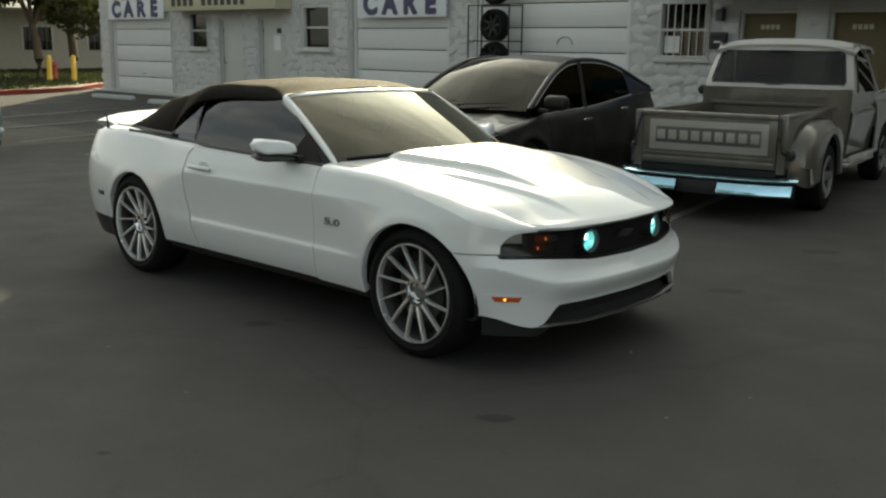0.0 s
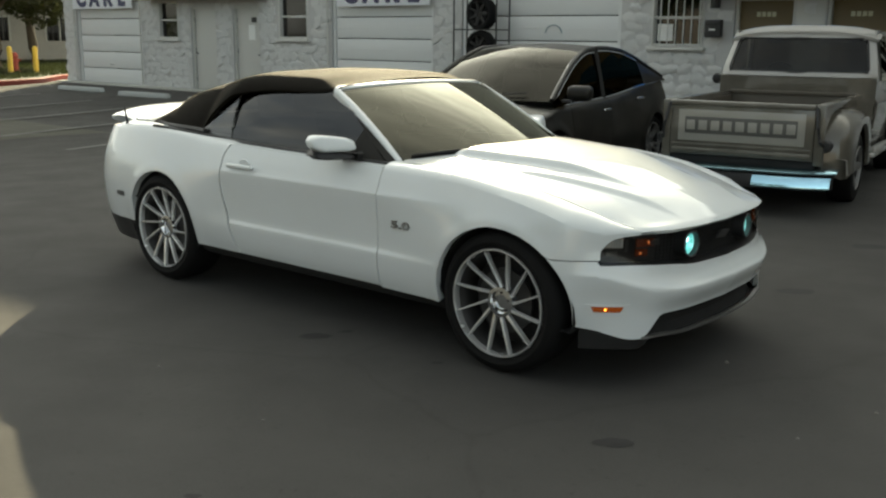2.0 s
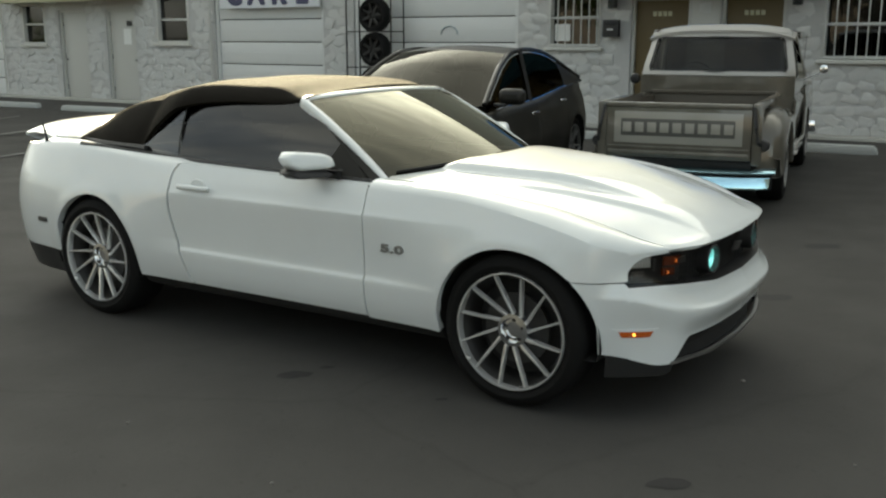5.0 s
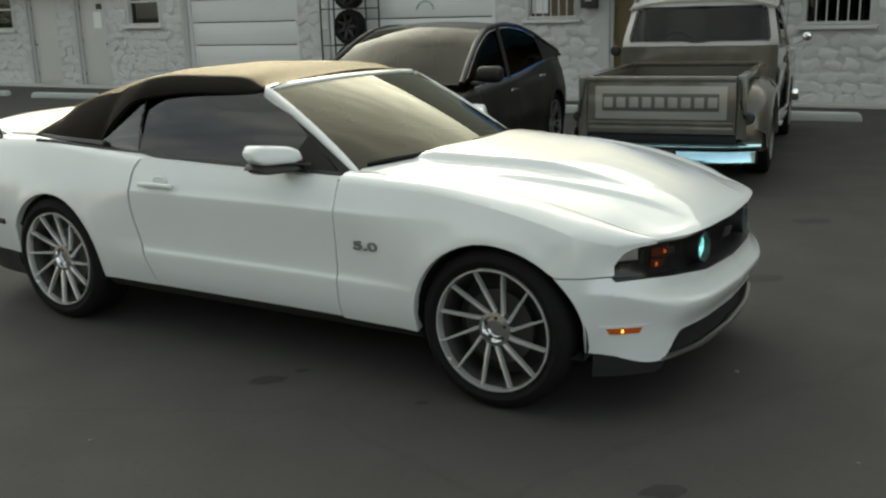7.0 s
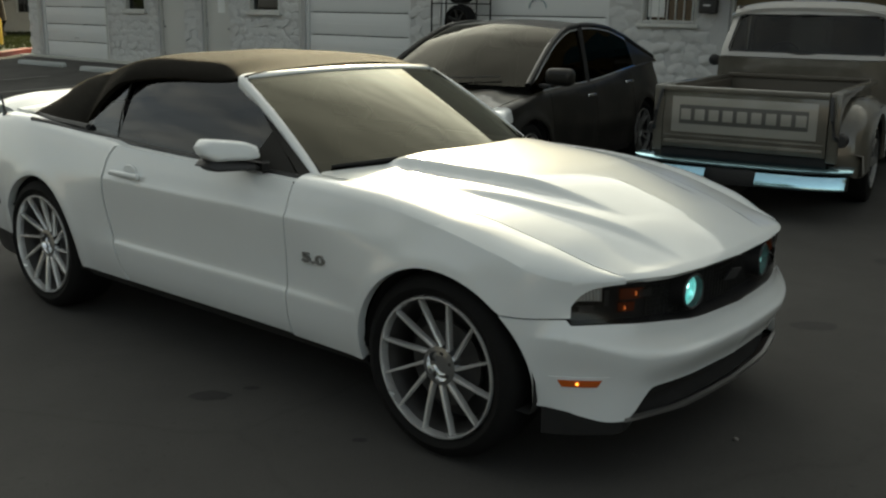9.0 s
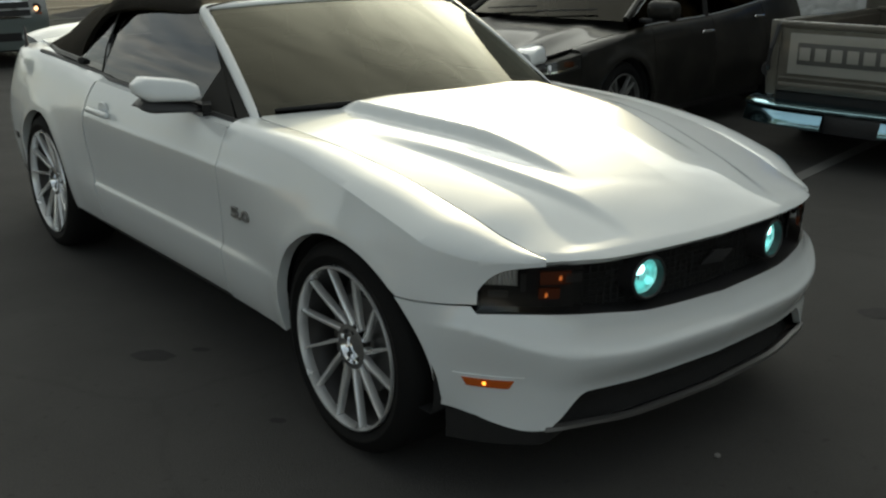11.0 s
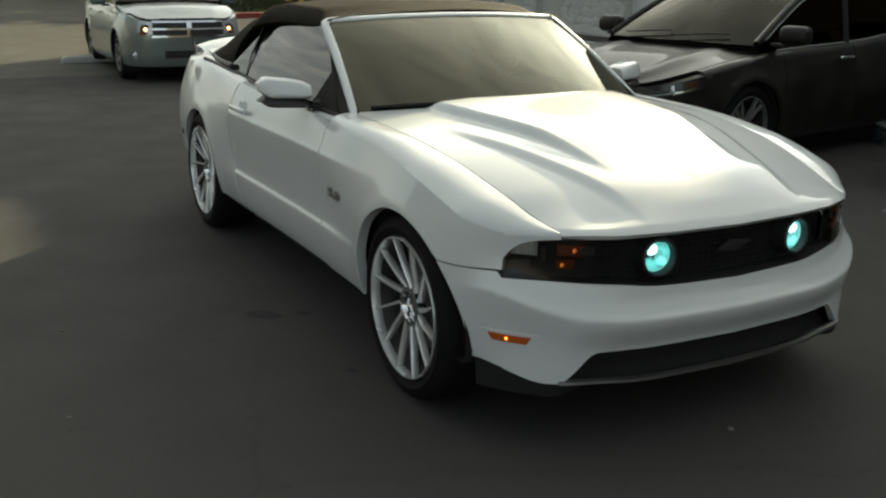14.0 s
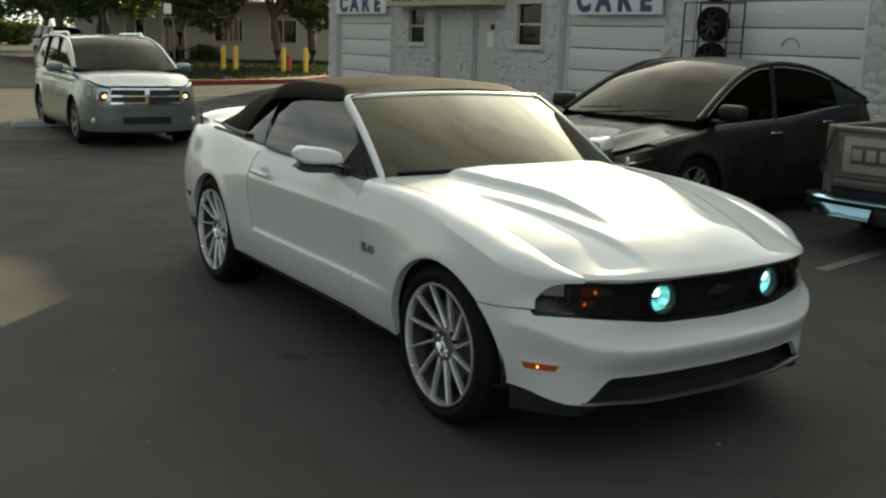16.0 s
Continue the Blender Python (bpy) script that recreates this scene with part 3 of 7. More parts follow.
def white_convertible():
    car = thing("convertible_car", "white two-door convertible with black soft top closed, parked on asphalt", "car")
    out = Outline([(-2.40, 0), (-2.385, 0.40), (-2.34, 0.63), (-2.18, 0.785), (-1.90, 0.858), (-1.36, 0.898), (-0.6, 0.905), (0.3, 0.90),
                   (0.9, 0.91), (1.36, 0.925), (1.68, 0.89), (1.84, 0.815), (1.957, 0.72), (2.057, 0.56), (2.115, 0.33), (2.135, 0)])
    ra, zc = 0.367, 0.345
    rf = ra + 0.034
    round_arch, ba = arch(1.36, ra, zc), arch(-1.36, ra, zc)
    # the front half of the arch is drawn out a little
    fa = lambda x: round_arch(x if x < 1.36 else 1.36 + (x - 1.36) * ra / rf)
    barrel = spline([(0.12, 0.095), (0.22, 0.066), (0.30, 0.040), (0.40, 0.016), (0.50, 0.004), (0.60, 0.0), (0.72, 0.012), (0.85, 0.05), (0.95, 0.09), (1.04, 0.15)])
    crease = spline([(0.22, 0.075), (0.28, 0.048), (0.34, 0.027), (0.40, 0.016), (0.466, 0.011), (0.474, 0.012), (0.488, 0.020), (0.515, 0.022), (0.62, 0.018), (0.770, 0.008), (0.779, 0.008), (0.790, 0.014), (0.86, 0.040), (0.94, 0.078), (1.04, 0.14)])
    nose = spline([(0.10, 0.07), (0.18, 0.02), (0.24, 0.022), (0.33, 0.020), (0.44, 0.0015), (0.455, 0.0), (0.461, 0.002), (0.468, 0.009), (0.48, 0.019), (0.53, 0.046), (0.58, 0.054), (0.68, 0.05), (0.78, 0.07)])

    tuck = lambda x: ss(2.00, 2.11, x)

    def inset(x, z):
        w = ss(-1.05, -0.58, x) * (1 - ss(0.66, 1.12, x))
        d = lerp(barrel(z), crease(z), w)
        f = ss(1.70, 1.93, x)
        d = lerp(d, nose(z - 0.085 * (1 - ss(1.84, 2.12, x))), f)
        d += 0.028 * ss(0.45, 0.345, z) * tuck(x)
        for xc in (1.36, -1.36):
            r = math.hypot(x - xc, z - zc)
            d -= 0.007 * math.exp(-(((r - 0.380) / 0.045) ** 2))
        return d

    shoulder = spline([(-2.40, 0.93), (-2.0, 0.955), (-1.6, 0.965), (-1.1, 0.945), (-0.6, 0.925), (0.0, 0.912), (0.6, 0.905), (1.0, 0.892), (1.36, 0.853), (1.6, 0.802), (1.8, 0.742), (1.86, 0.728), (2.0, 0.728)])
    edge_y = spline([(0.5, 0.735), (1.0, 0.735), (1.5, 0.705), (1.8, 0.665), (1.96, 0.632)])
    edge_z = spline([(0.5, 0.938), (1.0, 0.925), (1.4, 0.882), (1.7, 0.810), (1.86, 0.760), (1.96, 0.737)])
    rocker = lambda x: 0.283
    hl0 = 1.862
    lamp_lo = spline([(0.0, 0.545), (0.30, 0.551), (0.48, 0.568), (0.62, 0.578), (0.72, 0.583), (0.82, 0.584)])
    lamp_hi = spline([(0.0, 0.722), (0.35, 0.724), (0.55, 0.724), (0.66, 0.718), (0.72, 0.712), (0.755, 0.702), (0.78, 0.682), (0.818, 0.606)])

    def top_edge(x, s):
        e = min(x, 1.955) if x > 1.80 else x
        return (e, edge_y(e), edge_z(e))

    for side, where in ((-1, "passenger"), (1, "driver")):
        ref = (0.0, 0, 0.5)
        # front wing
        cols = span(out, 0.585, hl0, 40, [(1.36, ra)])
        low = lambda x, s: max(rocker(x), fa(x), 0.607 if x > 1.60 else 0)
        bm = grid(shell_rows(out, cols, low, lambda x, s: shoulder(x), inset, side, 72, top_edge))
        part("front_fender", rimmed(bm, 0.04, ref), WHITE, car)
        cols = span(out, hl0, 2.003, 12)
        bm = grid(shell_rows(out, cols, lambda x, s: lamp_hi(out.at(s)[1]) , lambda x, s: max(shoulder(x), lamp_hi(out.at(s)[1]) + 0.002) , inset, side, 4, lambda x, s: top_edge(min(1.955, hl0 + (x - hl0) * 0.71), s)))
        part("fender_tip", rimmed(bm, 0.02, ref), WHITE, car)
        # door
        bm = []
        for i in range(41):
            u = i / 40
            col = []
            for j in range(85):
                v = j / 84
                z = lerp(0.292, 0.935, v)
                back = spline([(0.29, -0.580), (0.50, -0.655), (0.72, -0.710), (0.86, -0.705), (0.94, -0.660)])(z)
                front = lerp(0.577, 0.580, v)
                x = lerp(back, front, u)
                z = lerp(0.292, shoulder(x) + 0.008, v)
                X, Y, nx, ny = out.at(out.where(x))
                d = inset(x, z)
                col.append((X - nx * d, side * (Y - ny * d), z))
            X, Y, nx, ny = out.at(out.where(x))
            col.append((x, side * (Y - 0.125), shoulder(x) + 0.02))
            bm.append(col)
        door = part("door", rimmed(grid(bm), 0.04, ref), WHITE, car)
        # handle: a cup and a bar
        hy = side * (out.at(out.where(-0.5))[1] - inset(-0.5, 0.82))
        part("handle_cup", moved(lathe([(0.0, -0.002), (0.040, -0.002), (0.046, 0.004)], 24), Matrix.Translation((-0.50, hy, 0.835)) @ Matrix.Diagonal((1.15, -side, 0.62, 1))), WHITE, door, "shallow white handle recess")
        part("handle", moved(box(-0.115, 0.115, -0.012, 0.012, -0.013, 0.013, 0.010, 3), Matrix.Translation((-0.515, hy + side * 0.022, 0.818))), WHITE, door, "white pull handle")
        # quarter panel
        cols = span(out, -2.02, -0.62, 40, [(-1.36, ra)])
        rows = []
        for s in cols:
            x, y, nx, ny = out.at(s)
            a, b = max(0.290, ba(x)), shoulder(x)
            if x < -1.70:
                a = 0.342
            col = []
            for j in range(19):
                z = lerp(a, b, j / 18)
                shift = 0.0
                if x > -0.80:
                    gap = spline([(0.29, -0.595), (0.50, -0.670), (0.72, -0.725), (0.86, -0.720), (0.95, -0.675)])(z)
                    shift = (gap - (-0.62)) * ss(-0.80, -0.62, x)
                d = inset(x + shift, z)
                col.append(Vector((x + shift - nx * d, side * (y - ny * d), z)))
            lid = Vector((x, side * (0.70 if x > -1.66 else lerp(0.70, 0.62, ss(-1.66, -2.0, x))), b + 0.028))
            for j in range(1, 5):
                t = j / 4
                mid = Vector((x, lerp(col[18].y, lid.y, 0.3), lid.z + 0.004))
                col.append((1 - t) ** 2 * col[18] + 2 * t * (1 - t) * mid + t * t * lid)
            rows.append(col)
        part("quarter_panel", rimmed(grid(rows), 0.04, ref), WHITE, car)
        # sill between the arches
        sill = [[Vector((x, side * (0.905 - d), z)) for d, z in ((0.055, 0.290), (0.07, 0.262), (0.10, 0.235), (0.16, 0.21), (0.3, 0.20))] for x in [lerp(-0.99, 0.99, k / 12) for k in range(13)]]
        part("sill", rimmed(grid(sill), 0.02, (0, 0, 0.4)), GAP, car, "black lower sill")
        # side marker lamps
        s = out.where(1.895)
        x, y, nx, ny = out.at(s)
        for nm, mat, w, h, off in (("marker_surround", WHITE, 0.190, 0.044, 0.003), ("marker_lamp", AMBER, 0.136, 0.024, 0.006)):
            rows = []
            for i in range(9):
                col = []
                for j in range(5):
                    z = 0.388 + (j / 4 - 0.5) * h
                    q = s + (i / 8 - 0.5) * (w + (j / 4 - 0.5) * 0.030)
                    X, Y, NX, NY = out.at(q)
                    d = inset(X, z) - off
                    col.append(Vector((X - NX * d, side * (Y - NY * d), z)))
                rows.append(col)
            part(nm, rimmed(grid(rows), 0.012, ref), mat, car, "white recess" if mat is WHITE else "dull orange marker lens")
        X, Y, NX, NY = out.at(s - 0.01)
        part("marker_bulb", moved(lathe([(0.0, -0.002), (0.005, 0.0), (0.006, 0.004)], 12), Matrix.Translation((X + NX * 0.008 - NX * inset(X, .388), side * (Y + NY * 0.009 - NY * inset(X, .388)), 0.388)) @ Matrix.Diagonal((1, -side, 1, 1))), AMBERLIT, car)
        # rear side reflector
        X, Y, NX, NY = out.at(out.where(-1.86))
        part("rear_reflector", moved(box(-0.055, 0.055, -0.006, 0.006, -0.016, 0.016, 0.005), Matrix.Translation((X, side * (Y - inset(X, 0.50)), 0.515)) @ pose(0, 0, 0, 0, 0, side * 10)), TRIM, car)
        # wheel housings
        for xc in (1.36, -1.36):
            rows = [[Vector((xc + (0.405 if xc > 0 and math.cos(a) > 0 else 0.372) * math.cos(a), side * yy, max(0.27, zc + 0.372 * math.sin(a)))) for yy in (0.855, 0.60, 0.45)] + [Vector((xc, side * 0.45, zc))] for a in [math.pi * lerp(-0.2, 1.2, k / 24) for k in range(25)]]
            part("wheel_housing", grid(rows), GAP, car)
        # badge
        bx, by = 0.750, side * (out.at(out.where(0.750))[1] - inset(0.750, 0.64))
        lettering("badge", "5.0", BADGE, car, Matrix.Translation((bx, by + side * 0.003, 0.622)) @ pose(0, 0, 0, 94, 0, 0 if side < 0 else 180), 0.052, 2.1, "dark chrome fender badge", 0.0, 0.0022)
        # door glass, quarter glass
        top_r = spline([(-0.82, 1.214), (-0.70, 1.232), (-0.4, 1.249), (0.05, 1.258)])
        rows = []
        for i in range(13):
            u = i / 12
            xl = lerp(-0.735, 0.56, u)
            xt = lerp(-0.785, 0.065, u)
            lo, hi = Vector((xl, side * 0.785, 0.922)), Vector((xt, side * 0.625, top_r(xt)))
            rows.append([lo.lerp(hi, j / 8) + Vector((0, side * 0.05 * (j / 8) * (1 - j / 8), 0)) for j in range(9)])
        part("door_glass", rimmed(grid(rows), 0.005, ref), DARKTINT, car, "dark tinted side window")
        rows = []
        for i in range(9):
            u = i / 8
            xl = lerp(-1.07, -0.738, u)
            xt = lerp(-1.0, -0.788, u)
            hi_z = lerp(1.04, 1.215, u ** 0.75)
            lo, hi = Vector((xl, side * 0.765, lerp(0.968, 0.935, u))), Vector((xt, side * lerp(0.72, 0.66, u), hi_z))
            rows.append([lo.lerp(hi, j / 6) + Vector((0, side * 0.03 * (j / 6) * (1 - j / 6), 0)) for j in range(7)])
        part("quarter_glass", rimmed(grid(rows), 0.005, ref), SMOKED, car, "smoked quarter window")
        part("window_divider", tube([(-0.743, side * 0.782, 0.93), (-0.768, side * 0.73, 1.07), (-0.790, side * 0.650, 1.215)], 0.004, 6), DIVIDER, car)
        part("belt_seal", tube([(x, side * (0.795 if x > -0.7 else 0.775), shoulder(x) + 0.018) for x in [lerp(-1.55, 0.57, k / 20) for k in range(21)]], 0.012, 6), TRIM, car, "black belt seal")
        # small black sail and door mirror
        corner = [Vector((x, side * (0.800 - 0.47 * (z - 0.92)), z)) for x, z in ((0.24, 0.92), (0.565, 0.915), (0.335, 1.085))]
        part("mirror_sail", rimmed(grid([[lerp(lerp(corner[0], corner[2], k / 6), lerp(corner[1], corner[2], k / 6.05), q / 3) for q in range(4)] for k in range(7)]), 0.010, ref), DIVIDER, car)
        seal = [[lerp(Vector((0.575, side * 0.790, 0.915)), Vector((0.055, side * 0.632, 1.256)), k / 8), lerp(Vector((0.660, side * 0.728, 0.915)), Vector((0.060, side * 0.622, 1.272)), k / 8)] for k in range(9)]
        part("pillar_seal", rimmed(grid(seal), 0.006, ref), DIVIDER, car, "black seal along the windscreen pillar")
        # wedge-shaped mirror: white cap over a black lower shell
        def shell(lo, hi, fat, end=1.032):
            rows = []
            for i in range(13):
                u = i / 12
                yy = lerp(0.835, end, u)
                e = 1 - 0.55 * ss(0.70, 1.0, u) ** 3 - 0.15 * ss(0.15, 0.0, u)
                ring = []
                for k in range(25):
                    a = 2 * math.pi * k / 24
                    ca, sa = math.cos(a), math.sin(a)
                    ex = math.copysign(abs(ca) ** 0.5, ca)
                    ez = (math.copysign(abs(sa) ** 0.45, sa) + 1) / 2
                    x = 0.315 - 0.075 * u + ex * lerp(0.070, 0.056, u) * e * fat
                    ring.append(Vector((x + 0.025 * (0.5 - ez), side * yy, lerp(lo, hi - 0.020 * (1 - u) ** 2 + 0.004, ez) + (1 - e) * 0.05 * (1 - 2 * ez))))
                rows.append(ring)
            bm = grid(rows)
            bmesh.ops.remove_doubles(bm, verts=bm.verts, dist=1e-5)
            bmesh.ops.holes_fill(bm, edges=[q for q in bm.edges if q.is_boundary])
            bmesh.ops.recalc_face_normals(bm, faces=bm.faces)
            return bm

        mirror = part("door_mirror", shell(0.974, 1.058, 1.0), WHITE, car, "white mirror cap", sharp=50)
        part("mirror_base", shell(0.934, 0.979, 1.0, 1.030), TRIM, mirror, "black lower mirror shell", sharp=50)
        part("mirror_arm", box(0.27, 0.40, side * 0.785 - 0.035, side * 0.785 + 0.075 * side + 0.03, 0.935, 0.965, 0.012), TRIM, mirror)
        for xc in (1.36, -1.36):
            wheel(car, xc, side * (0.888 if xc > 0 else 0.878), zc, side, 0.343, 0.252, 0.24, 12, RIM, swirl=0.028 * (1 if side < 0 else -1), spoke_w=0.0118, dish=0.035, label="polished multi-spoke alloy wheel", phase=(-2.3 if xc > 0 else 8.0) - (3.0 if side < 0 else -3.0))

    # bonnet
    zmid = spline([(0.55, 0.985), (0.9, 0.972), (1.3, 0.932), (1.7, 0.868), (1.95, 0.800), (2.10, 0.728)])
    front_x = spline([(0.0, 2.075), (0.25, 2.066), (0.45, 2.042), (0.56, 2.008), (0.635, 1.955)])

    def hard(a, b, x):
        """A ramp with only slightly rounded ends, for pressed creases."""
        t = min(1.0, max(0.0, (x - a) / (b - a)))
        return lerp(t, t * t * (3 - 2 * t), 0.35)

    rows = []
    for i in range(81):
        u = i / 80
        row = []
        for j in range(141):
            v = j / 70 - 1
            x = lerp(0.86 - 0.27 * v * v, 2.105, u)
            y = v * edge_y(min(x, 1.96)) * 0.994
            x = lerp(0.86 - 0.27 * v * v, front_x(abs(y)), u)
            y = v * (edge_y(min(x, 1.96)) - 0.004)
            ay = abs(y)
            z = edge_z(min(x, 1.96)) if x < 1.96 else lerp(0.737, 0.729, (x - 1.96) / 0.14)
            z += max(0.0, zmid(x) - z) * (1 - (ay / edge_y(min(x, 1.96))) ** 2.2)
            outer = lerp(0.575, 0.335, ss(1.0, 2.1, x))
            z += 0.015 * (1 - hard(outer - 0.012, outer + 0.030, ay)) * ss(0.98, 1.40, x) * (1 - ss(1.78, 2.05, x)) - 0.007 * ss(1.80, 2.06, x) * (1 - ss(0.44, 0.60, ay))
            inner = lerp(0.445, 0.275, hard(0.80, 1.80, x))
            nose_x = 1.76 + 0.10 * (1 - ay / 0.28)
            z += 0.033 * (1 - hard(inner - 0.004, inner + 0.032, ay)) * (1 - hard(nose_x - 0.38, nose_x, x)) * ss(0.70, 0.82, x)
            z -= 0.010 * ss(0.98, 1.0, u) ** 2
            row.append((x, y, z))
        rows.append(row)
    part("bonnet", rimmed(grid(rows), 0.02, (1.3, 0, 0.3)), WHITE, car, "white bonnet with raised power dome", sharp=30)

    # nose: bumper skin across both sides
    def bump_lo(x, y):
        if x < 1.36 + rf:
            return max(0.29, fa(x))
        return lerp(0.347, 0.246, ss(0.53, 0.66, y)) + 0.05 * ss(0.68, 0.86, y)

    rows = []
    cols = span(out, 1.645, None, 60, [])
    cols = sorted(cols + [out.where(1.36 + rf * math.cos(math.pi * k / 60)) for k in range(1, 16)] + [out.where(1.361 + rf)])
    cols = [c for c in cols if c >= out.where(1.6449)]
    for side in (-1, 1):
        half = shell_rows(out, cols, lambda x, s: bump_lo(x, out.at(s)[1]), lambda x, s: 0.602 if x < hl0 else lamp_lo(out.at(s)[1]), inset, side, 52)
        rows += half if side < 0 else half[::-1][1:]
    part("front_bumper", rimmed(grid(rows), 0.025, (1.2, 0, 0.4)), WHITE, car)
    # dark grille band with lamps behind smoked glass
    cols = span(out, hl0, None, 40)

    def band(off, half_rows=8, z_in=0.0):
        rows = []
        for side in (-1, 1):
            half = shell_rows(out, cols, lambda x, s: lamp_lo(out.at(s)[1]) + z_in, lambda x, s: max(lamp_hi(out.at(s)[1]) - z_in, lamp_lo(out.at(s)[1]) + z_in), lambda x, z: inset(x, z) + off, side, half_rows)
            rows += half if side < 0 else half[::-1][1:]
        return grid(rows)

    part("grille_backing", outward(band(0.085), (1.2, 0, 0.6)), GAP, car)
    # lips that turn in at the top and the bottom of the band
    for nm, fn in (("upper_lip", lambda y: lamp_hi(y) - 0.001), ("lower_lip", lambda y: lamp_lo(y) + 0.001)):
        rows = []
        for side in (-1, 1):
            half = []
            for s in cols:
                x, y, nx, ny = out.at(s)
                z = fn(y)
                half.append([Vector((x - nx * (inset(x, z) + d), side * (y - ny * (inset(x, z) + d)), z)) for d in (0.0, 0.04, 0.09)])
            rows += half if side < 0 else half[::-1][1:]
        part(nm, grid(rows), TRIM, car)
    mesh_bars = []
    for k in range(9):
        z = 0.556 + 0.018 * k
        mesh_bars.append(tube([(out.fx(s) - 0.07 - inset(out.fx(s), z), y * out.fy(s) * 0.93, z) for y, s in [(-1, out.where(2.075)), (-1, out.where(2.11)), (1, out.length), (1, out.where(2.11)), (1, out.where(2.075))]], 0.003, 4))
    for k in range(40):
        y = lerp(-0.49, 0.49, k / 39)
        xx = 2.012 - 0.20 * y * y
        mesh_bars.append(tube([(xx, y, 0.55), (xx, y, 0.715)], 0.0025, 4))
    part("grille_mesh", merge(*mesh_bars), GAP, car, "black honeycomb grille")
    # emblem as a plain slanted bar
    part("grille_emblem", moved(prism([(-0.075, -0.010), (0.02, -0.020), (0.075, 0.012), (-0.02, 0.024)], 0.012, 0.003), Matrix.Translation((2.060, 0, 0.645)) @ pose(0, 0, 0, 0, 0, 90)), TRIM, car, "dark grille emblem")
    for side in (-1, 1):
        at = Matrix.Translation((2.018, side * 0.302, 0.640)) @ pose(0, 0, 0, 0, 0, 90 + side * 6)
        bowl = lathe([(0.0, 0.030), (0.020, 0.026), (0.040, 0.012), (0.053, -0.006)], 32)
        lens = lathe([(0.0, -0.012), (0.022, -0.010), (0.040, -0.006), (0.052, 0.0), (0.054, 0.004)], 32)
        for shape in (bowl, lens):
            bmesh.ops.bisect_plane(shape, geom=shape.verts[:] + shape.edges[:] + shape.faces[:], plane_co=(0, 0, 0.040), plane_no=(0, 0, 1), clear_outer=True)
        fog = part("fog_lamp", moved(bowl, at), TEAL, car, "lit teal fog lamp")
        part("fog_lens", moved(lens, at), CLEAR, fog)
        part("fog_bezel", moved(lathe([(0.0545, 0.004), (0.0555, -0.030), (0.060, -0.034), (0.066, -0.028), (0.068, 0.05)], 32), at), TRIM, fog)
        part("fog_bulb", moved(lathe([(0.0, -0.010), (0.014, -0.008), (0.020, 0.002), (0.014, 0.016)], 16), at @ Matrix.Translation((0.012 * side, 0, 0.020))), TEALBULB, fog)
        # headlamp: housing, projector, amber turn lamp, cover
        hcols = [out.where(hl0) + (out.where(2.058) - out.where(hl0)) * k / 16 for k in range(17)]
        rows = shell_rows(out, hcols, lambda x, s: lamp_lo(out.at(s)[1]) + 0.004, lambda x, s: max(lamp_hi(out.at(s)[1]) - 0.004, lamp_lo(out.at(s)[1]) + 0.006), lambda x, z: inset(x, z) + 0.006, side, 6)
        lamp = part("headlamp_cover", rimmed(grid(rows), 0.004, (1.2, 0, 0.6)), SMOKE, car, "smoked headlamp cover")
        rows = shell_rows(out, hcols, lambda x, s: lamp_lo(out.at(s)[1]) + 0.004, lambda x, s: max(lamp_hi(out.at(s)[1]) - 0.004, lamp_lo(out.at(s)[1]) + 0.006), lambda x, z: inset(x, z) + 0.05, side, 6)
        part("headlamp_housing", outward(grid(rows), (1.2, 0, 0.6)), GAP, lamp)
        for nm, xa, xb, za, zb, mat in (("reflector", 1.876, 1.952, 0.657, 0.704, LAMPMIRROR), ("low_reflector", 1.885, 1.93, 0.622, 0.640, IRON), ("turn_lamp", 1.996, 2.046, 0.660, 0.696, AMBERDIM), ("lower_turn_lamp", 1.994, 2.030, 0.618, 0.648, AMBERDIM), ("turn_reflector", 2.038, 2.060, 0.664, 0.690, IRON), ("inner_reflector", 1.960, 1.970, 0.640, 0.690, IRON)):
            q = [lerp(out.where(xa), out.where(xb), k / 30) for k in range(31)]
            rows = shell_rows(out, q, lambda x, s: za, lambda x, s: zb, lambda x, z: inset(x, z) + 0.016 + (0.0022 * math.sin(x * 620 + z * 60) if mat is LAMPMIRROR else 0), side, 3)
            made = part(nm, rimmed(grid(rows), 0.01, (1.2, 0, 0.6)), mat, lamp)
        for xb, zb, wide in ((2.030, 0.680, 0.010), (2.008, 0.632, 0.009)) if side < 0 else ():
            X, Y, NX, NY = out.at(out.where(xb))
            d = inset(X, zb) + 0.011
            part("turn_bulb", moved(lathe([(0.0, -0.004), (wide * 0.7, -0.002), (wide, 0.004)], 12), Matrix.Translation((X - NX * d, side * (Y - NY * d), zb)) @ pose(0, 0, 0, 0, 0, 90 - side * 35) @ Matrix.Diagonal((1.5, 1, 0.8, 1))), AMBERBULB, lamp)
    # lower grille, chin strip and black splitter
    cols = span(out, 1.95, None, 24)
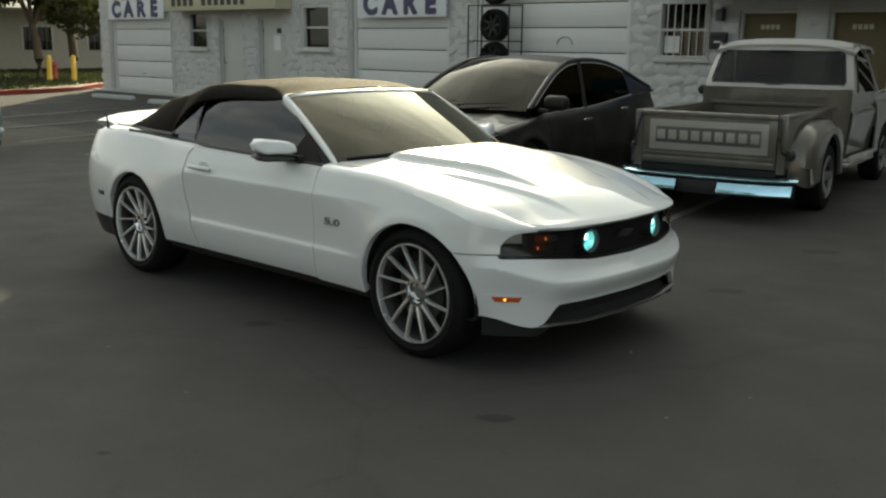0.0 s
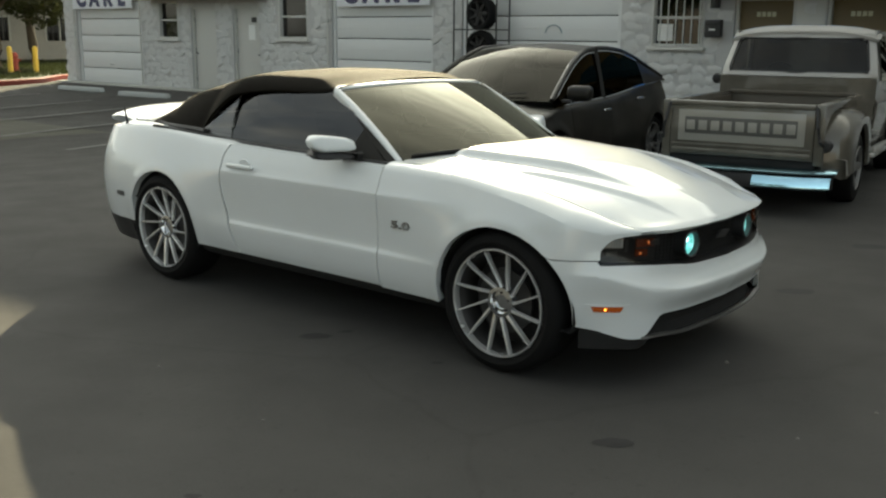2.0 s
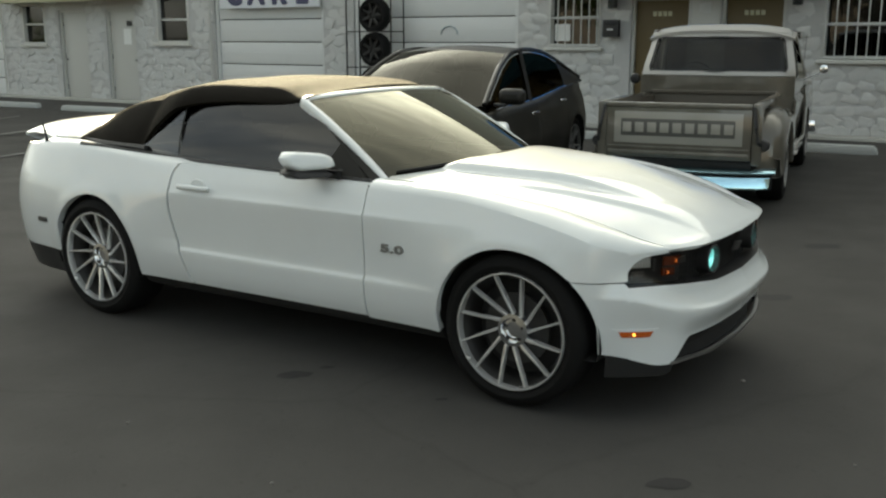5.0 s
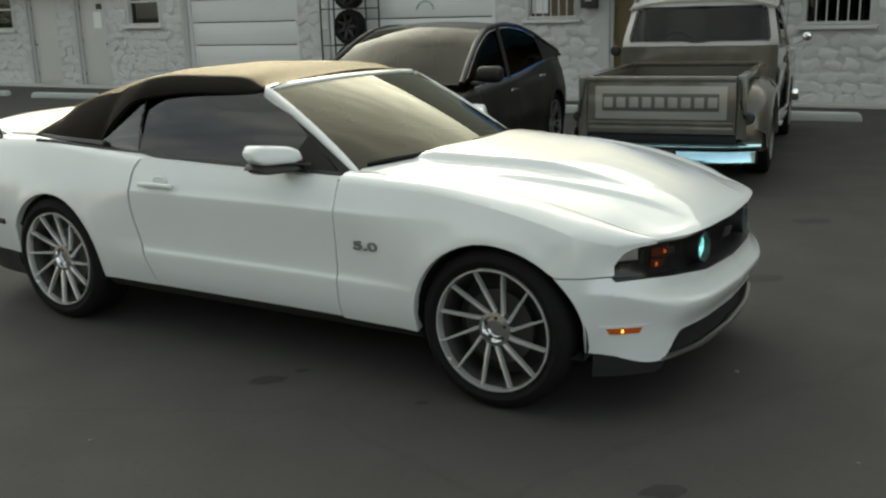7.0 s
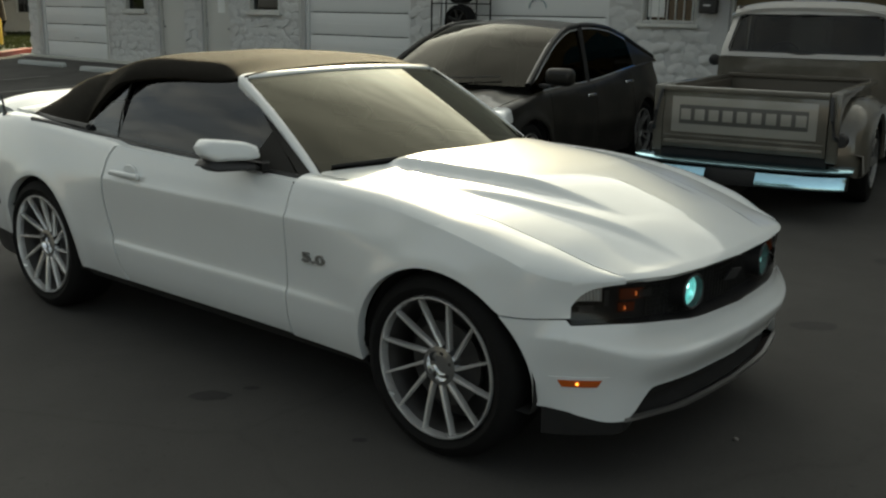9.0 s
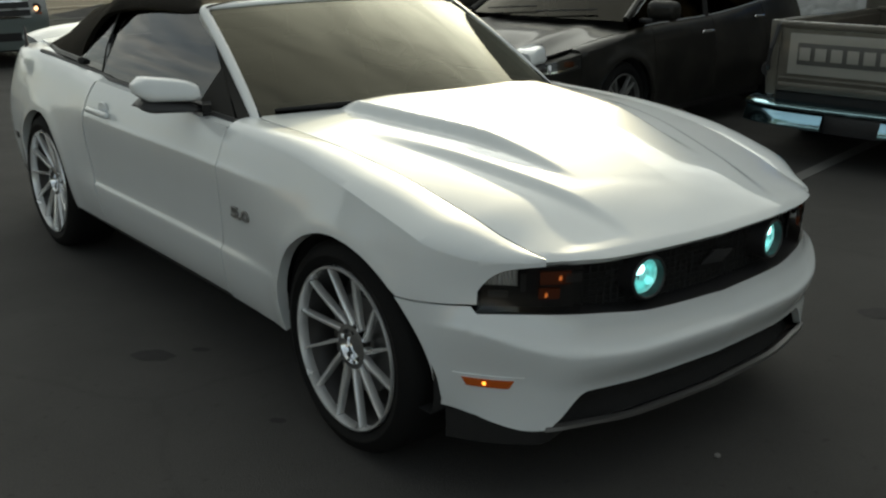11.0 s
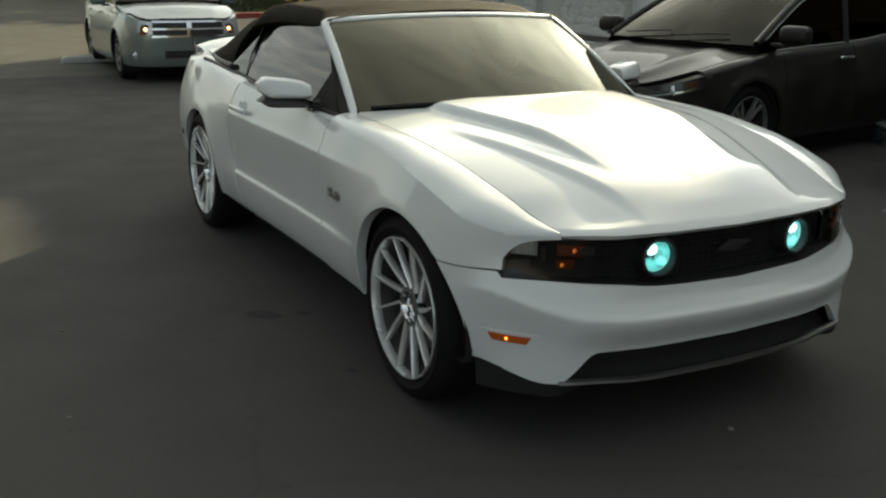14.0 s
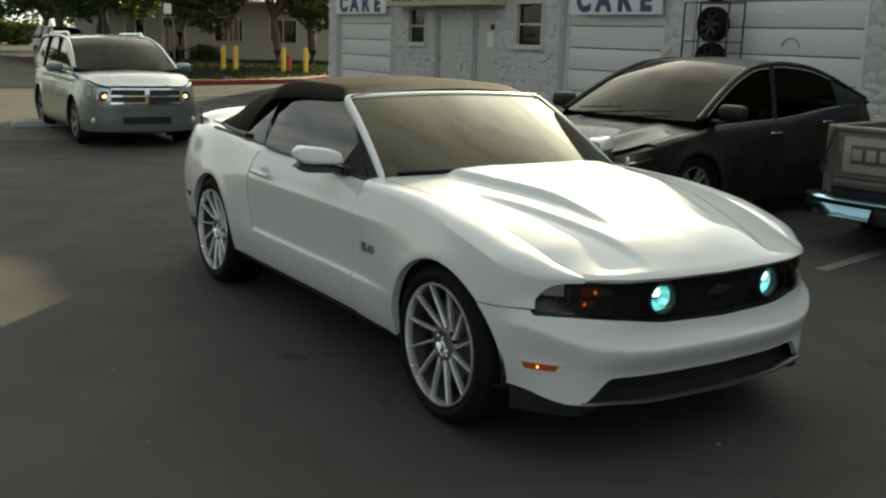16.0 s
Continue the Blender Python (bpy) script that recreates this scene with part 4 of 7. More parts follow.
    for nm, mat, rws, ref in (("lower_grille", GAP, [(0.05, 0.352), (0.075, 0.335), (0.075, 0.27), (0.04, 0.232)], (1.2, 0, 0.3)),
                              ("chin_strip", STEEL, [(0.010, 0.247), (-0.004, 0.242), (-0.006, 0.233), (0.008, 0.228), (0.05, 0.228)], (1.6, 0, 0.3))):
        rows = []
        for side in (-1, 1):
            half = []
            for s in cols:
                x, y, nx, ny = out.at(s)
                if nm == "lower_grille" and y > 0.655:
                    continue
                if nm == "chin_strip" and y > 0.655:
                    continue
                lift = 0.012 * ss(0.35, 0.62, y)
                d0 = 0.02 + 0.028 * tuck(x)
                half.append([Vector((x - nx * (d0 + d), side * (y - ny * (d0 + d)), z + (lift if nm == "chin_strip" else 0))) for d, z in rws])
            rows += half if side < 0 else half[::-1][1:]
        part(nm, outward(grid(rows), ref), mat, car, "dull silver chin strip" if nm == "chin_strip" else "black lower grille")
    rows = []
    cols = span(out, 1.79, None, 40)
    for side in (-1, 1):
        half = [[Vector((x - nx * (d + 0.028 * tuck(x)), side * (y - ny * (d + 0.028 * tuck(x))), z)) for d, z in ((0.024 + 0.05 * (1 - ss(0.54, 0.67, y)), lerp(0.225, 0.246, ss(0.45, 0.64, y)) + 0.05 * ss(0.66, 0.86, y)), (0.03 + 0.06 * (1 - ss(0.54, 0.67, y)), lerp(0.21, 0.20, ss(0.5, 0.7, y))), (0.04 + 0.07 * (1 - ss(0.54, 0.67, y)), lerp(0.205, 0.192, ss(0.5, 0.7, y)) + 0.05 * ss(0.68, 0.84, y)), (0.25, 0.20))] for x, y, nx, ny in [out.at(s) for s in cols]]
        rows += half if side < 0 else half[::-1][1:]
    part("splitter", outward(grid(rows), (1.0, 0, 0.4)), GAP, car, "black front splitter")

    # tail: bumper skin, deck, spoiler, lower valance
    cols = span(out, None, -2.02, 24)
    for nm, mat, za, zb in (("rear_bumper", WHITE, 0.34, 0.0), ("rear_valance", TRIM, 0.19, 0.338)):
        c2 = cols if nm == "rear_bumper" else span(out, None, -1.70, 30)
        rows = []
        for side in (-1, 1):
            half = shell_rows(out, c2, lambda x, s: za, lambda x, s: zb or shoulder(x), inset, side, 14)
            rows += half[::-1] if side < 0 else half[1:]
        part(nm, rimmed(grid(rows), 0.02, (-1.2, 0, 0.5)), mat, car)
    rows = []
    for i in range(21):
        u = i / 20
        row = []
        for j in range(21):
            v = j / 10 - 1
            x = lerp(-1.64, -2.33 + 0.16 * v * v, u)
            row.append((x, v * lerp(0.70, 0.60, u), lerp(0.995, 0.985, u) + 0.035 * (1 - v * v) + 0.008))
        rows.append(row)
    part("boot_lid", rimmed(grid(rows), 0.02, (-2, 0, 0.3)), WHITE, car)
    rows = []
    for j in range(25):
        v = j / 12 - 1
        x0, y0 = -2.20 + 0.12 * v * v, 0.665 * v
        zt = 1.062 - 0.045 * v ** 4 - 0.012 * v * v
        rows.append([Vector((x0 + dx, y0, zt + dz)) for dx, dz in ((0.20, -0.045), (0.06, -0.004), (-0.06, 0.006), (-0.15, -0.004), (-0.155, -0.02), (-0.06, -0.035), (0.05, -0.05), (0.20, -0.06))])
    bm = grid(rows)
    bmesh.ops.holes_fill(bm, edges=[e for e in bm.edges if e.is_boundary])
    part("spoiler", bm, WHITE, car, "white rear spoiler")
    for side in (-1, 1):
        part("tail_lamp", box(-2.335, -2.29, side * 0.48 - 0.12, side * 0.48 + 0.12, 0.72, 0.88, 0.01), RED, car)
    part("aerial", tube([(-1.925, -0.735, 0.955), (-1.935, -0.732, 0.99), (-1.965, -0.728, 1.075)], [0.016, 0.009, 0.005], 8), TRIM, car, "short black aerial")

    # windscreen, its white frame, soft top
    def ws(u, v):
        base = Vector((0.85 - 0.23 * abs(u) ** 2.2, 0.728 * u, 0.968 - 0.045 * u * u))
        head = Vector((0.105 - 0.07 * u * u, 0.622 * u, 1.297 - 0.024 * u * u))
        p = base.lerp(head, v)
        p.x += 0.045 * v * (1 - v)
        p.z += 0.045 * v * (1 - v)
        return p

    part("windscreen", rimmed(grid([[ws(i / 12 - 1, j / 12) for j in range(13)] for i in range(25)]), 0.006, (0, 0, 0.9)), SCREEN, car, "raked windscreen reflecting the sky")
    # one white frame up the pillar, round the corner, across and down
    loop = []
    for side in (-1, 1):
        leg = [(side, t, 0.031) for t in [k / 11 * 0.965 for k in range(12)]]
        turn = [(side * lerp(1.0, 0.975, (1 - math.cos(a))), lerp(0.965, 1.0, math.sin(a)), lerp(0.031, 0.040, k / 5)) for k, a in [(k, math.pi / 2 * k / 5) for k in range(1, 6)]]
        loop.append(leg + turn)
    ring = [(-1, -0.08, 0.045)] + loop[0] + [(u, 1.0, 0.042) for u in [lerp(-0.94, 0.94, k / 16) for k in range(17)]] + loop[1][::-1] + [(1, -0.08, 0.045)]
    pts = [ws(u, v) for u, v, _ in ring]
    rows = []
    for k, (u, v, w) in enumerate(ring):
        along = (pts[min(k + 1, len(pts) - 1)] - pts[max(k - 1, 0)]).normalized()
        uu, vv = max(-0.97, min(0.97, u)), max(0.02, min(0.97, v))
        face = (ws(uu + 0.02, vv) - ws(uu - 0.02, vv)).cross(ws(uu, vv + 0.02) - ws(uu, vv - 0.02)).normalized()
        face = face if face.x > 0 else -face
        away = along.cross(face).normalized()
        away = away if away.dot(pts[k] - Vector((0.4, 0, 1.05))) > 0 else -away
        rows.append([pts[k] + away * a * w + face * c for a, c in ((-0.12, -0.004), (-0.12, 0.005), (0.0, 0.008), (0.60, 0.008), (0.90, 0.003), (1.0, -0.010), (0.95, -0.034), (0.2, -0.034), (-0.12, -0.004))])
    bm = grid(rows)
    bmesh.ops.recalc_face_normals(bm, faces=bm.faces)
    part("windscreen_frame", bm, WHITE, car, "white windscreen pillars and header", sharp=60)
    part("cowl", grid([[(0.88 - 0.27 * v * v - dx, 0.73 * v, z - 0.05 * v * v) for dx, z in ((-0.02, 0.950), (0.04, 0.945), (0.12, 0.955))] for v in [k / 10 - 1 for k in range(21)]]), TRIM, car)
    for y0, y1 in ((-0.665, -0.08), (-0.05, 0.50)):
        a, b = Vector((0.855, y0 * 0.3 + y1 * 0.7, 0.985)), None
        pts = []
        for k in range(7):
            y = lerp(y1, y0, k / 6)
            q = ws(y / 0.715, lerp(0.03, 0.060, k / 6))
            pts.append(q + Vector((0.004, 0, 0.007)))
        part("wiper", tube(pts, [0.012, 0.012, 0.011, 0.010, 0.009, 0.008, 0.006], 6), GAP, car, "black wiper blade")
    # soft top
    # crown, rail height and rail width of the soft top
    zroof = spline([(-1.70, 1.005), (-1.60, 1.098), (-1.45, 1.210), (-1.2, 1.293), (-0.9, 1.335), (-0.6, 1.360), (-0.3, 1.358), (0.03, 1.322)])
    rail_z = spline([(-1.70, 0.985), (-1.06, 0.985), (-1.00, 1.06), (-0.92, 1.14), (-0.81, 1.215), (-0.64, 1.240), (-0.4, 1.252), (-0.1, 1.256), (0.05, 1.276)])
    rail_y = spline([(-1.70, 0.69), (-1.5, 0.745), (-1.12, 0.765), (-0.95, 0.735), (-0.66, 0.655), (-0.3, 0.645), (0.05, 0.625)])
    rows = []
    for i in range(57):
        x = lerp(0.045, -1.69, i / 56)
        zc_, ze, ye = zroof(x), rail_z(x), rail_y(x)
        bow = 0.006 * (math.exp(-(((x + 0.42) / 0.03) ** 2)) + math.exp(-(((x + 0.86) / 0.03) ** 2)) + math.exp(-(((x + 1.18) / 0.03) ** 2)))
        e = lerp(0.50, 0.62, ss(-0.7, -1.3, x))
        soft = ss(-1.50, -1.68, x)
        yc = ye * lerp(0.87, 0.74, ss(-0.6, -1.3, x)) + 0.08 * ye * ss(-0.25, 0.05, x)
        zs = ze + (zc_ - ze) * lerp(lerp(0.74, 0.76, ss(-0.6, -1.2, x)), 0.30, ss(-0.20, 0.05, x))
        row = []
        for j in range(49):
            v = j / 24 - 1
            a = v * math.pi / 2
            av = abs(v)
            if av <= 0.667:
                q = av / 0.667
                y, z = yc * q, zc_ + bow * (1 - q * q) - (zc_ - zs) * q ** 2.4
            else:
                q = (av - 0.667) / 0.333
                y, z = lerp(yc, ye, q) + 0.012 * q * (1 - q) * 4, lerp(zs, ze, q)
            ry = ye * abs(math.sin(a)) ** 0.85
            rz = ze + (zc_ - ze) * max(0.0, math.cos(a)) ** e
            y, z = lerp(y, ry, soft), lerp(z, rz, soft)
            row.append((x - 0.02 * (1 - av), math.copysign(y, v), z + 0.002 * math.sin(9 * x + 7 * v)))
        rows.append(row)
    part("soft_top", rimmed(grid(rows), 0.022, (-0.5, 0, 0.8)), CLOTH, car, "black cloth soft top, sunlit along its crown", sharp=28)
    part("top_boot_seal", tube([(-1.0, -0.775, 0.985), (-1.4, -0.742, 0.99), (-1.6, -0.70, 0.995), (-1.70, -0.55, 1.0), (-1.72, 0, 1.03), (-1.70, 0.55, 1.0), (-1.6, 0.70, 0.995), (-1.4, 0.742, 0.99), (-1.0, 0.775, 0.985)], 0.016, 6), TRIM, car)
    # inside: tub, dash, seats, wheel; floor pan
    part("floor_pan", merge(box(-1.7, 0.95, -0.70, 0.70, 0.20, 0.30), box(0.75, 1.95, -0.42, 0.42, 0.20, 0.58), box(-2.2, -1.0, -0.42, 0.42, 0.22, 0.85), box(-1.5, 0.72, -0.79, -0.72, 0.25, 0.88), box(-1.5, 0.72, 0.72, 0.79, 0.25, 0.88)), GAP, car)
    part("dashboard", box(0.30, 0.72, -0.70, 0.70, 0.62, 0.93, 0.06, 3), LEATHER, car)
    for sy in (-0.37, 0.37):
        seat = part("seat", box(-0.62, -0.05, sy - 0.26, sy + 0.26, 0.32, 0.52, 0.06, 3), LEATHER, car)
        part("seat_back", moved(box(-0.09, 0.09, -0.25, 0.25, 0.0, 0.62, 0.07, 3), Matrix.Translation((-0.60, sy, 0.46)) @ pose(0, 0, 0, 0, -16, 0)), LEATHER, seat)
        part("headrest", moved(box(-0.05, 0.05, -0.13, 0.13, 0.0, 0.16, 0.045, 3), Matrix.Translation((-0.79, sy, 1.06)) @ pose(0, 0, 0, 0, -10, 0)), LEATHER, seat)
    # panel added behind the quarter windows, its grey standing for rear window light
    part("rear_bulkhead", box(-1.62, -1.57, -0.66, 0.66, 0.45, 1.03), CABBACKLIGHT, car, "grey panel behind the rear seat, imitating rear window light")
    part("rear_seat", box(-1.45, -1.05, -0.60, 0.60, 0.45, 0.95, 0.08, 3), LEATHER, car)
    part("steering_wheel", moved(lathe([(0.175, -0.014), (0.19, 0.0), (0.175, 0.014), (0.16, 0.0), (0.175, -0.014)], 32), Matrix.Translation((0.22, 0.37, 0.86)) @ pose(0, 0, 0, 0, -22, 90)), LEATHER, car)
    return car


white_convertible()

# ---- ground ----


def dip(x, y):
    """How far the yard falls towards the drain in its western half."""
    return -0.19 * ss(-5.0, -10.5, x) * (1 - ss(-19.0, -24.0, x)) * (1 - ss(6.5, 11.6, y)) * ss(-14.0, -4.0, y)


across_x = [-900, -120, -60, -40] + [-28 + 0.75 * k for k in range(36)] + [0, 4, 10, 20, 60, 900]
across_y = [-900, -60, -20] + [-15 + 0.9 * k for k in range(31)] + [14, 20, 60, 900]
ground = part("ground", grid([[(x, y, dip(x, y)) for y in across_y] for x in across_x]), ASPHALT)
tagged(ground, "worn dark grey asphalt yard with fine cracks", "ground", kind="structure")
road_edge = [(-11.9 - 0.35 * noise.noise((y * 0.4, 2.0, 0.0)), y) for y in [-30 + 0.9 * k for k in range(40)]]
# street sheet whose colour also holds part of the low sunlight
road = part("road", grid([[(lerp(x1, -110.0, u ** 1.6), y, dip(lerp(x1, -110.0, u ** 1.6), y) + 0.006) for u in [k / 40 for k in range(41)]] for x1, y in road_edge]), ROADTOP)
tagged(road, "pale worn asphalt street beyond the yard, paled further for low sun", "road", kind="structure")


def blotch(name, x, y, r, mat, label, stretch=1.6, turn=0.0, z=0.002):
    """A flat stain with an uneven edge on the asphalt."""
    bm = bmesh.new()
    pts = []
    for k in range(22):
        a = 2 * math.pi * k / 22
        q = r * (1 + 0.35 * (noise.noise((math.cos(a) * 1.7 + x, math.sin(a) * 1.7 + y, 3)) ))
        pts.append(bm.verts.new((q * stretch * math.cos(a), q * math.sin(a), 0)))
    bm.faces.new(pts)
    ob = part(name, bm, mat)
    ob.matrix_world = pose(x, y, z, 0, 0, turn)
    return tagged(ob, label, "stain", "stains on the asphalt", "structure")


for x, y, r in ((0.295, -1.064, 0.052), (0.354, -0.895, 0.022), (2.215, -1.225, 0.045), (1.06, -0.96, 0.018), (1.85, 1.62, 0.075), (1.76, 3.36, 0.09), (1.353, -2.602, 0.018)):
    blotch("oil_stain", x, y, r, OIL, "small dark oil stain on the asphalt", 1.7, 40)
for x, y, r in ((2.125, 0.0, 0.012), (2.75, -0.7, 0.008), (1.0, -2.0, 0.008), (2.9, -0.2, 0.009), (0.1, -1.9, 0.008)):
    ob = part("pebble", lathe([(0.0, r), (r * 0.7, r * 0.8), (r, r * 0.3), (r * 0.8, 0.0)], 7, "z"), PEBBLE)
    ob.matrix_world = pose(x, y, 0, 0, 0, 30 * x)
    tagged(ob, "pale loose pebble on the asphalt", "pebble", "pebbles on the asphalt")
for k in range(-9, 2):
    x = -0.10 + 2.56 * k
    ob = part("stall_line", box(-0.05, 0.05, 0.0, 5.6, 0.0, 0.004), LINE)
    ob.matrix_world = pose(x + 0.35, 3.2, dip(x, 4) + 0.001, math.degrees((dip(x - 1, 8.7) - dip(x, 3.2)) / 5.5), 0, 11)
    tagged(ob, "worn white stall line on the asphalt", "line", "stall lines", "structure")

for x0, y0, x1, y1 in ((-10.25, -1.70, -6.05, -2.03), (-19.8, -0.86, -17.9, -0.84)):
    dash = part("lane_dash", grid([[(lerp(x0, x1, k / 12), lerp(y0, y1, k / 12) + d, dip(lerp(x0, x1, k / 12), lerp(y0, y1, k / 12) + d) + 0.005) for d in (-0.07, 0.07)] for k in range(13)]), LANEPAINT)
    tagged(dash, "worn yellow lane dash on the asphalt", "line", "yellow lane dashes", "structure")


def wheel_stop(x):
    bm = merge(moved(prism([(-1.0, 0), (1.0, 0), (0.98, 0.08), (0.93, 0.12), (-0.93, 0.12), (-0.98, 0.08)], 0.15, 0.012), Matrix.Identity(4)))
    ob = part("wheel_stop", bm, STOPPAINT)
    ob.matrix_world = pose(x, 9.85, dip(x, 9.85) - 0.004, 0, 0, 4)
    return tagged(ob, "worn whitish concrete wheel stop on the asphalt", "wheel stop", "wheel stops")


for k in range(8):
    wheel_stop(-21.35 + 3.06 * k)
# a stop lying loose in the far sunlit part of the yard
ob = part("wheel_stop", prism([(-0.92, 0), (0.92, 0), (0.90, 0.09), (0.84, 0.12), (-0.84, 0.12), (-0.90, 0.09)], 0.15, 0.012), STOPPAINT)
ob.matrix_world = pose(-14.05, 0.95, dip(-14.05, 0.95) - 0.002, 0, 0, 95)
tagged(ob, "sunlit concrete wheel stop lying on the asphalt", "wheel stop", "wheel stops")

# ---- building ----
WY = 12.04
OPENINGS = [(-25.05, -21.5, 0, 3.05), (-20.62, -19.66, 1.40, 2.42), (-19.11, -18.0, 0, 2.25), (-17.27, -16.19, 0, 2.25), (-15.42, -14.33, 1.44, 2.52), (-13.5, -10.3, 0, 3.05),
            (-9.5, -5.64, 0, 3.05), (-5.0, -3.98, 1.40, 2.42), (-3.42, -2.36, 0, 2.25), (-1.84, -0.80, 0, 2.25), (-0.22, 0.82, 1.23, 2.30)]


def wall_with(x0, x1, top, holes, y0, y1):
    """A wall along x out of blocks that leave the holes free."""
    xs = sorted({x0, x1, *[h[0] for h in holes], *[h[1] for h in holes]})
    blocks = []
    for a, b in zip(xs, xs[1:]):
        hole = next((h for h in holes if h[0] <= a + 1e-6 and b <= h[1] + 1e-6), None)
        for z0, z1 in [(0, top)] if hole is None else [(0, hole[2]), (hole[3], top)]:
            if z1 - z0 > 0.01:
                blocks.append(box(a, b, y0, y1, z0, z1))
    bm = merge(*blocks)
    bmesh.ops.remove_doubles(bm, verts=bm.verts, dist=1e-4)
    return bm


split = -15.76
wall_l = part("wall_front_west", wall_with(-25.8, split, 6.60, [h for h in OPENINGS if h[1] < split], WY, WY + 0.3), MORTAR)
tagged(wall_l, "grey-white painted stone wall of the shop", "wall", kind="structure")
# blocks added above the view, stepped to shape the wall's ground shadow
tagged(part("parapet", merge(box(-21.4, -19.6, WY, WY + 0.3, 6.60, 6.95), box(-19.6, split, WY, WY + 0.3, 6.60, 7.19), box(split, -15.2, WY, WY + 0.3, 6.95, 7.19), box(-15.2, -12.6, WY, WY + 0.3, 6.95, 7.09)), MORTAR), "unseen raised blocks on the shop wall, shaping its ground shadow", "wall", kind="structure")
wall_r = part("wall_front_east", wall_with(split, 14.0, 6.95, [h for h in OPENINGS if h[0] > split], WY, WY + 0.3), MORTAR)
tagged(wall_r, "grey-white painted stone wall of the shop", "wall", kind="structure")
tagged(part("wall_west", box(-25.8, -25.5, WY + 0.3, 26, 0, 6.60), WALL), "plain painted end wall", "wall", kind="structure")
tagged(part("wall_east", box(13.7, 14.0, WY + 0.3, 26, 0, 6.95), WALL), "plain painted end wall", "wall", kind="structure")
tagged(part("wall_back", box(-25.5, 13.7, 25.7, 26, 0, 5.0), WALL), "plain painted back wall", "wall", kind="structure")
tagged(part("roof", box(-25.5, 13.7, WY + 0.3, 25.7, 4.55, 4.70), CONCRETE), "flat roof behind the parapet", "roof", kind="structure")
tagged(part("wall_inner", box(-25.5, 13.7, 13.6, 13.7, 0, 4.55), INTERIORSHADE), "inner wall behind the windows, coloured dark for unlit interiors", "wall", kind="structure")
tagged(part("footing", box(-25.9, 14.1, WY - 0.35, WY, -0.05, 0.05, 0.01), CONCRETE), "dark strip of concrete along the wall foot", "footing", kind="structure")

# stones laid over the wall, between the openings
STONE_ZONES = [(-25.78, -25.1), (-21.45, -19.15), (-17.95, -17.32), (-16.14, -13.58), (-10.24, -9.56), (-5.58, -3.46), (-2.3, -1.9), (-0.74, 5.0)]


def stone_mesh(seed):
    r = random.Random(seed)
    n = r.choice((7, 8, 9))
    w, h = r.uniform(0.13, 0.19), r.uniform(0.085, 0.13)
    base, top = [], []
    bm = bmesh.new()
    for k in range(n):
        a = 2 * math.pi * (k + r.uniform(-0.28, 0.28)) / n
        q = r.uniform(0.76, 1.16)
        c, s = math.cos(a), math.sin(a)
        e = (abs(c) ** 4 + abs(s) ** 4) ** -0.25
        base.append((c * e * w * q, 0.0, s * e * h * q))
    d = r.uniform(0.012, 0.034)
    rings = [[bm.verts.new((x * f, -d * g, z * f)) for x, _, z in base] for f, g in ((1.0, 0.0), (0.97, 0.55), (0.80, 0.95))]
    for a, b in zip(rings, rings[1:]):
        for k in range(n):
            bm.faces.new((a[k], a[(k + 1) % n], b[(k + 1) % n], b[k]))
    mid = bm.verts.new((r.uniform(-0.03, 0.03), -d * 1.05, r.uniform(-0.02, 0.02)))
    for k in range(n):
        bm.faces.new((rings[2][k], rings[2][(k + 1) % n], mid))
    bmesh.ops.recalc_face_normals(bm, faces=bm.faces)
    mesh = bpy.data.meshes.new("stone")
    bm.to_mesh(mesh)
    bm.free()
    mesh.shade_smooth()
    mesh.set_sharp_from_angle(angle=radians(40))
    mesh.materials.append(STONE)
    return mesh


STONES = [stone_mesh(s) for s in range(14)]


def lay_stones():
    r = random.Random(3)
    near, rest = [], []
    for x0, x1 in STONE_ZONES:
        row = 0
        z = 0.09
        while z < 3.45:
            x = x0 + 0.10 + (0.11 if row % 2 else 0.0)
            while x < x1 - 0.06:
                blocked = any(h[0] - 0.14 < x < h[1] + 0.14 and h[2] - 0.10 < z < h[3] + 0.10 for h in OPENINGS)
                if not blocked:
                    m = pose(x + r.uniform(-0.03, 0.03), WY + 0.005, z + r.uniform(-0.03, 0.03), 0, r.uniform(-28, 28) + r.choice((0, 180)), 0) @ Matrix.Diagonal((r.uniform(0.8, 1.2), r.uniform(0.7, 1.3), r.uniform(0.8, 1.15), 1))
                    (near if -5.6 < x < 2.4 and 0.3 < z < 2.75 else rest).append((r.randrange(14), m, x))
                x += r.uniform(0.24, 0.31)
            z += r.uniform(0.165, 0.20)
            row += 1
    r.shuffle(near)
    for k, m, x in near[:290]:
        piece("stone", STONES[k], wall_r, m)
    rest += near[290:]
    for wall, test in ((wall_l, lambda x: x < split), (wall_r, lambda x: x >= split)):
        verts, faces = [], []
        for k, m, x in rest:
            if not test(x):
                continue
            base = len(verts)
            verts += [tuple(m @ v.co) for v in STONES[k].vertices]
            faces += [[base + i for i in p.vertices] for p in STONES[k].polygons]
        mesh = bpy.data.meshes.new("stone_facing")
        mesh.from_pydata(verts, [], faces)
        mesh.materials.append(STONE)
        ob = new("stone_facing", mesh)
        ob.parent = wall
        tagged(ob, kind="stuff")


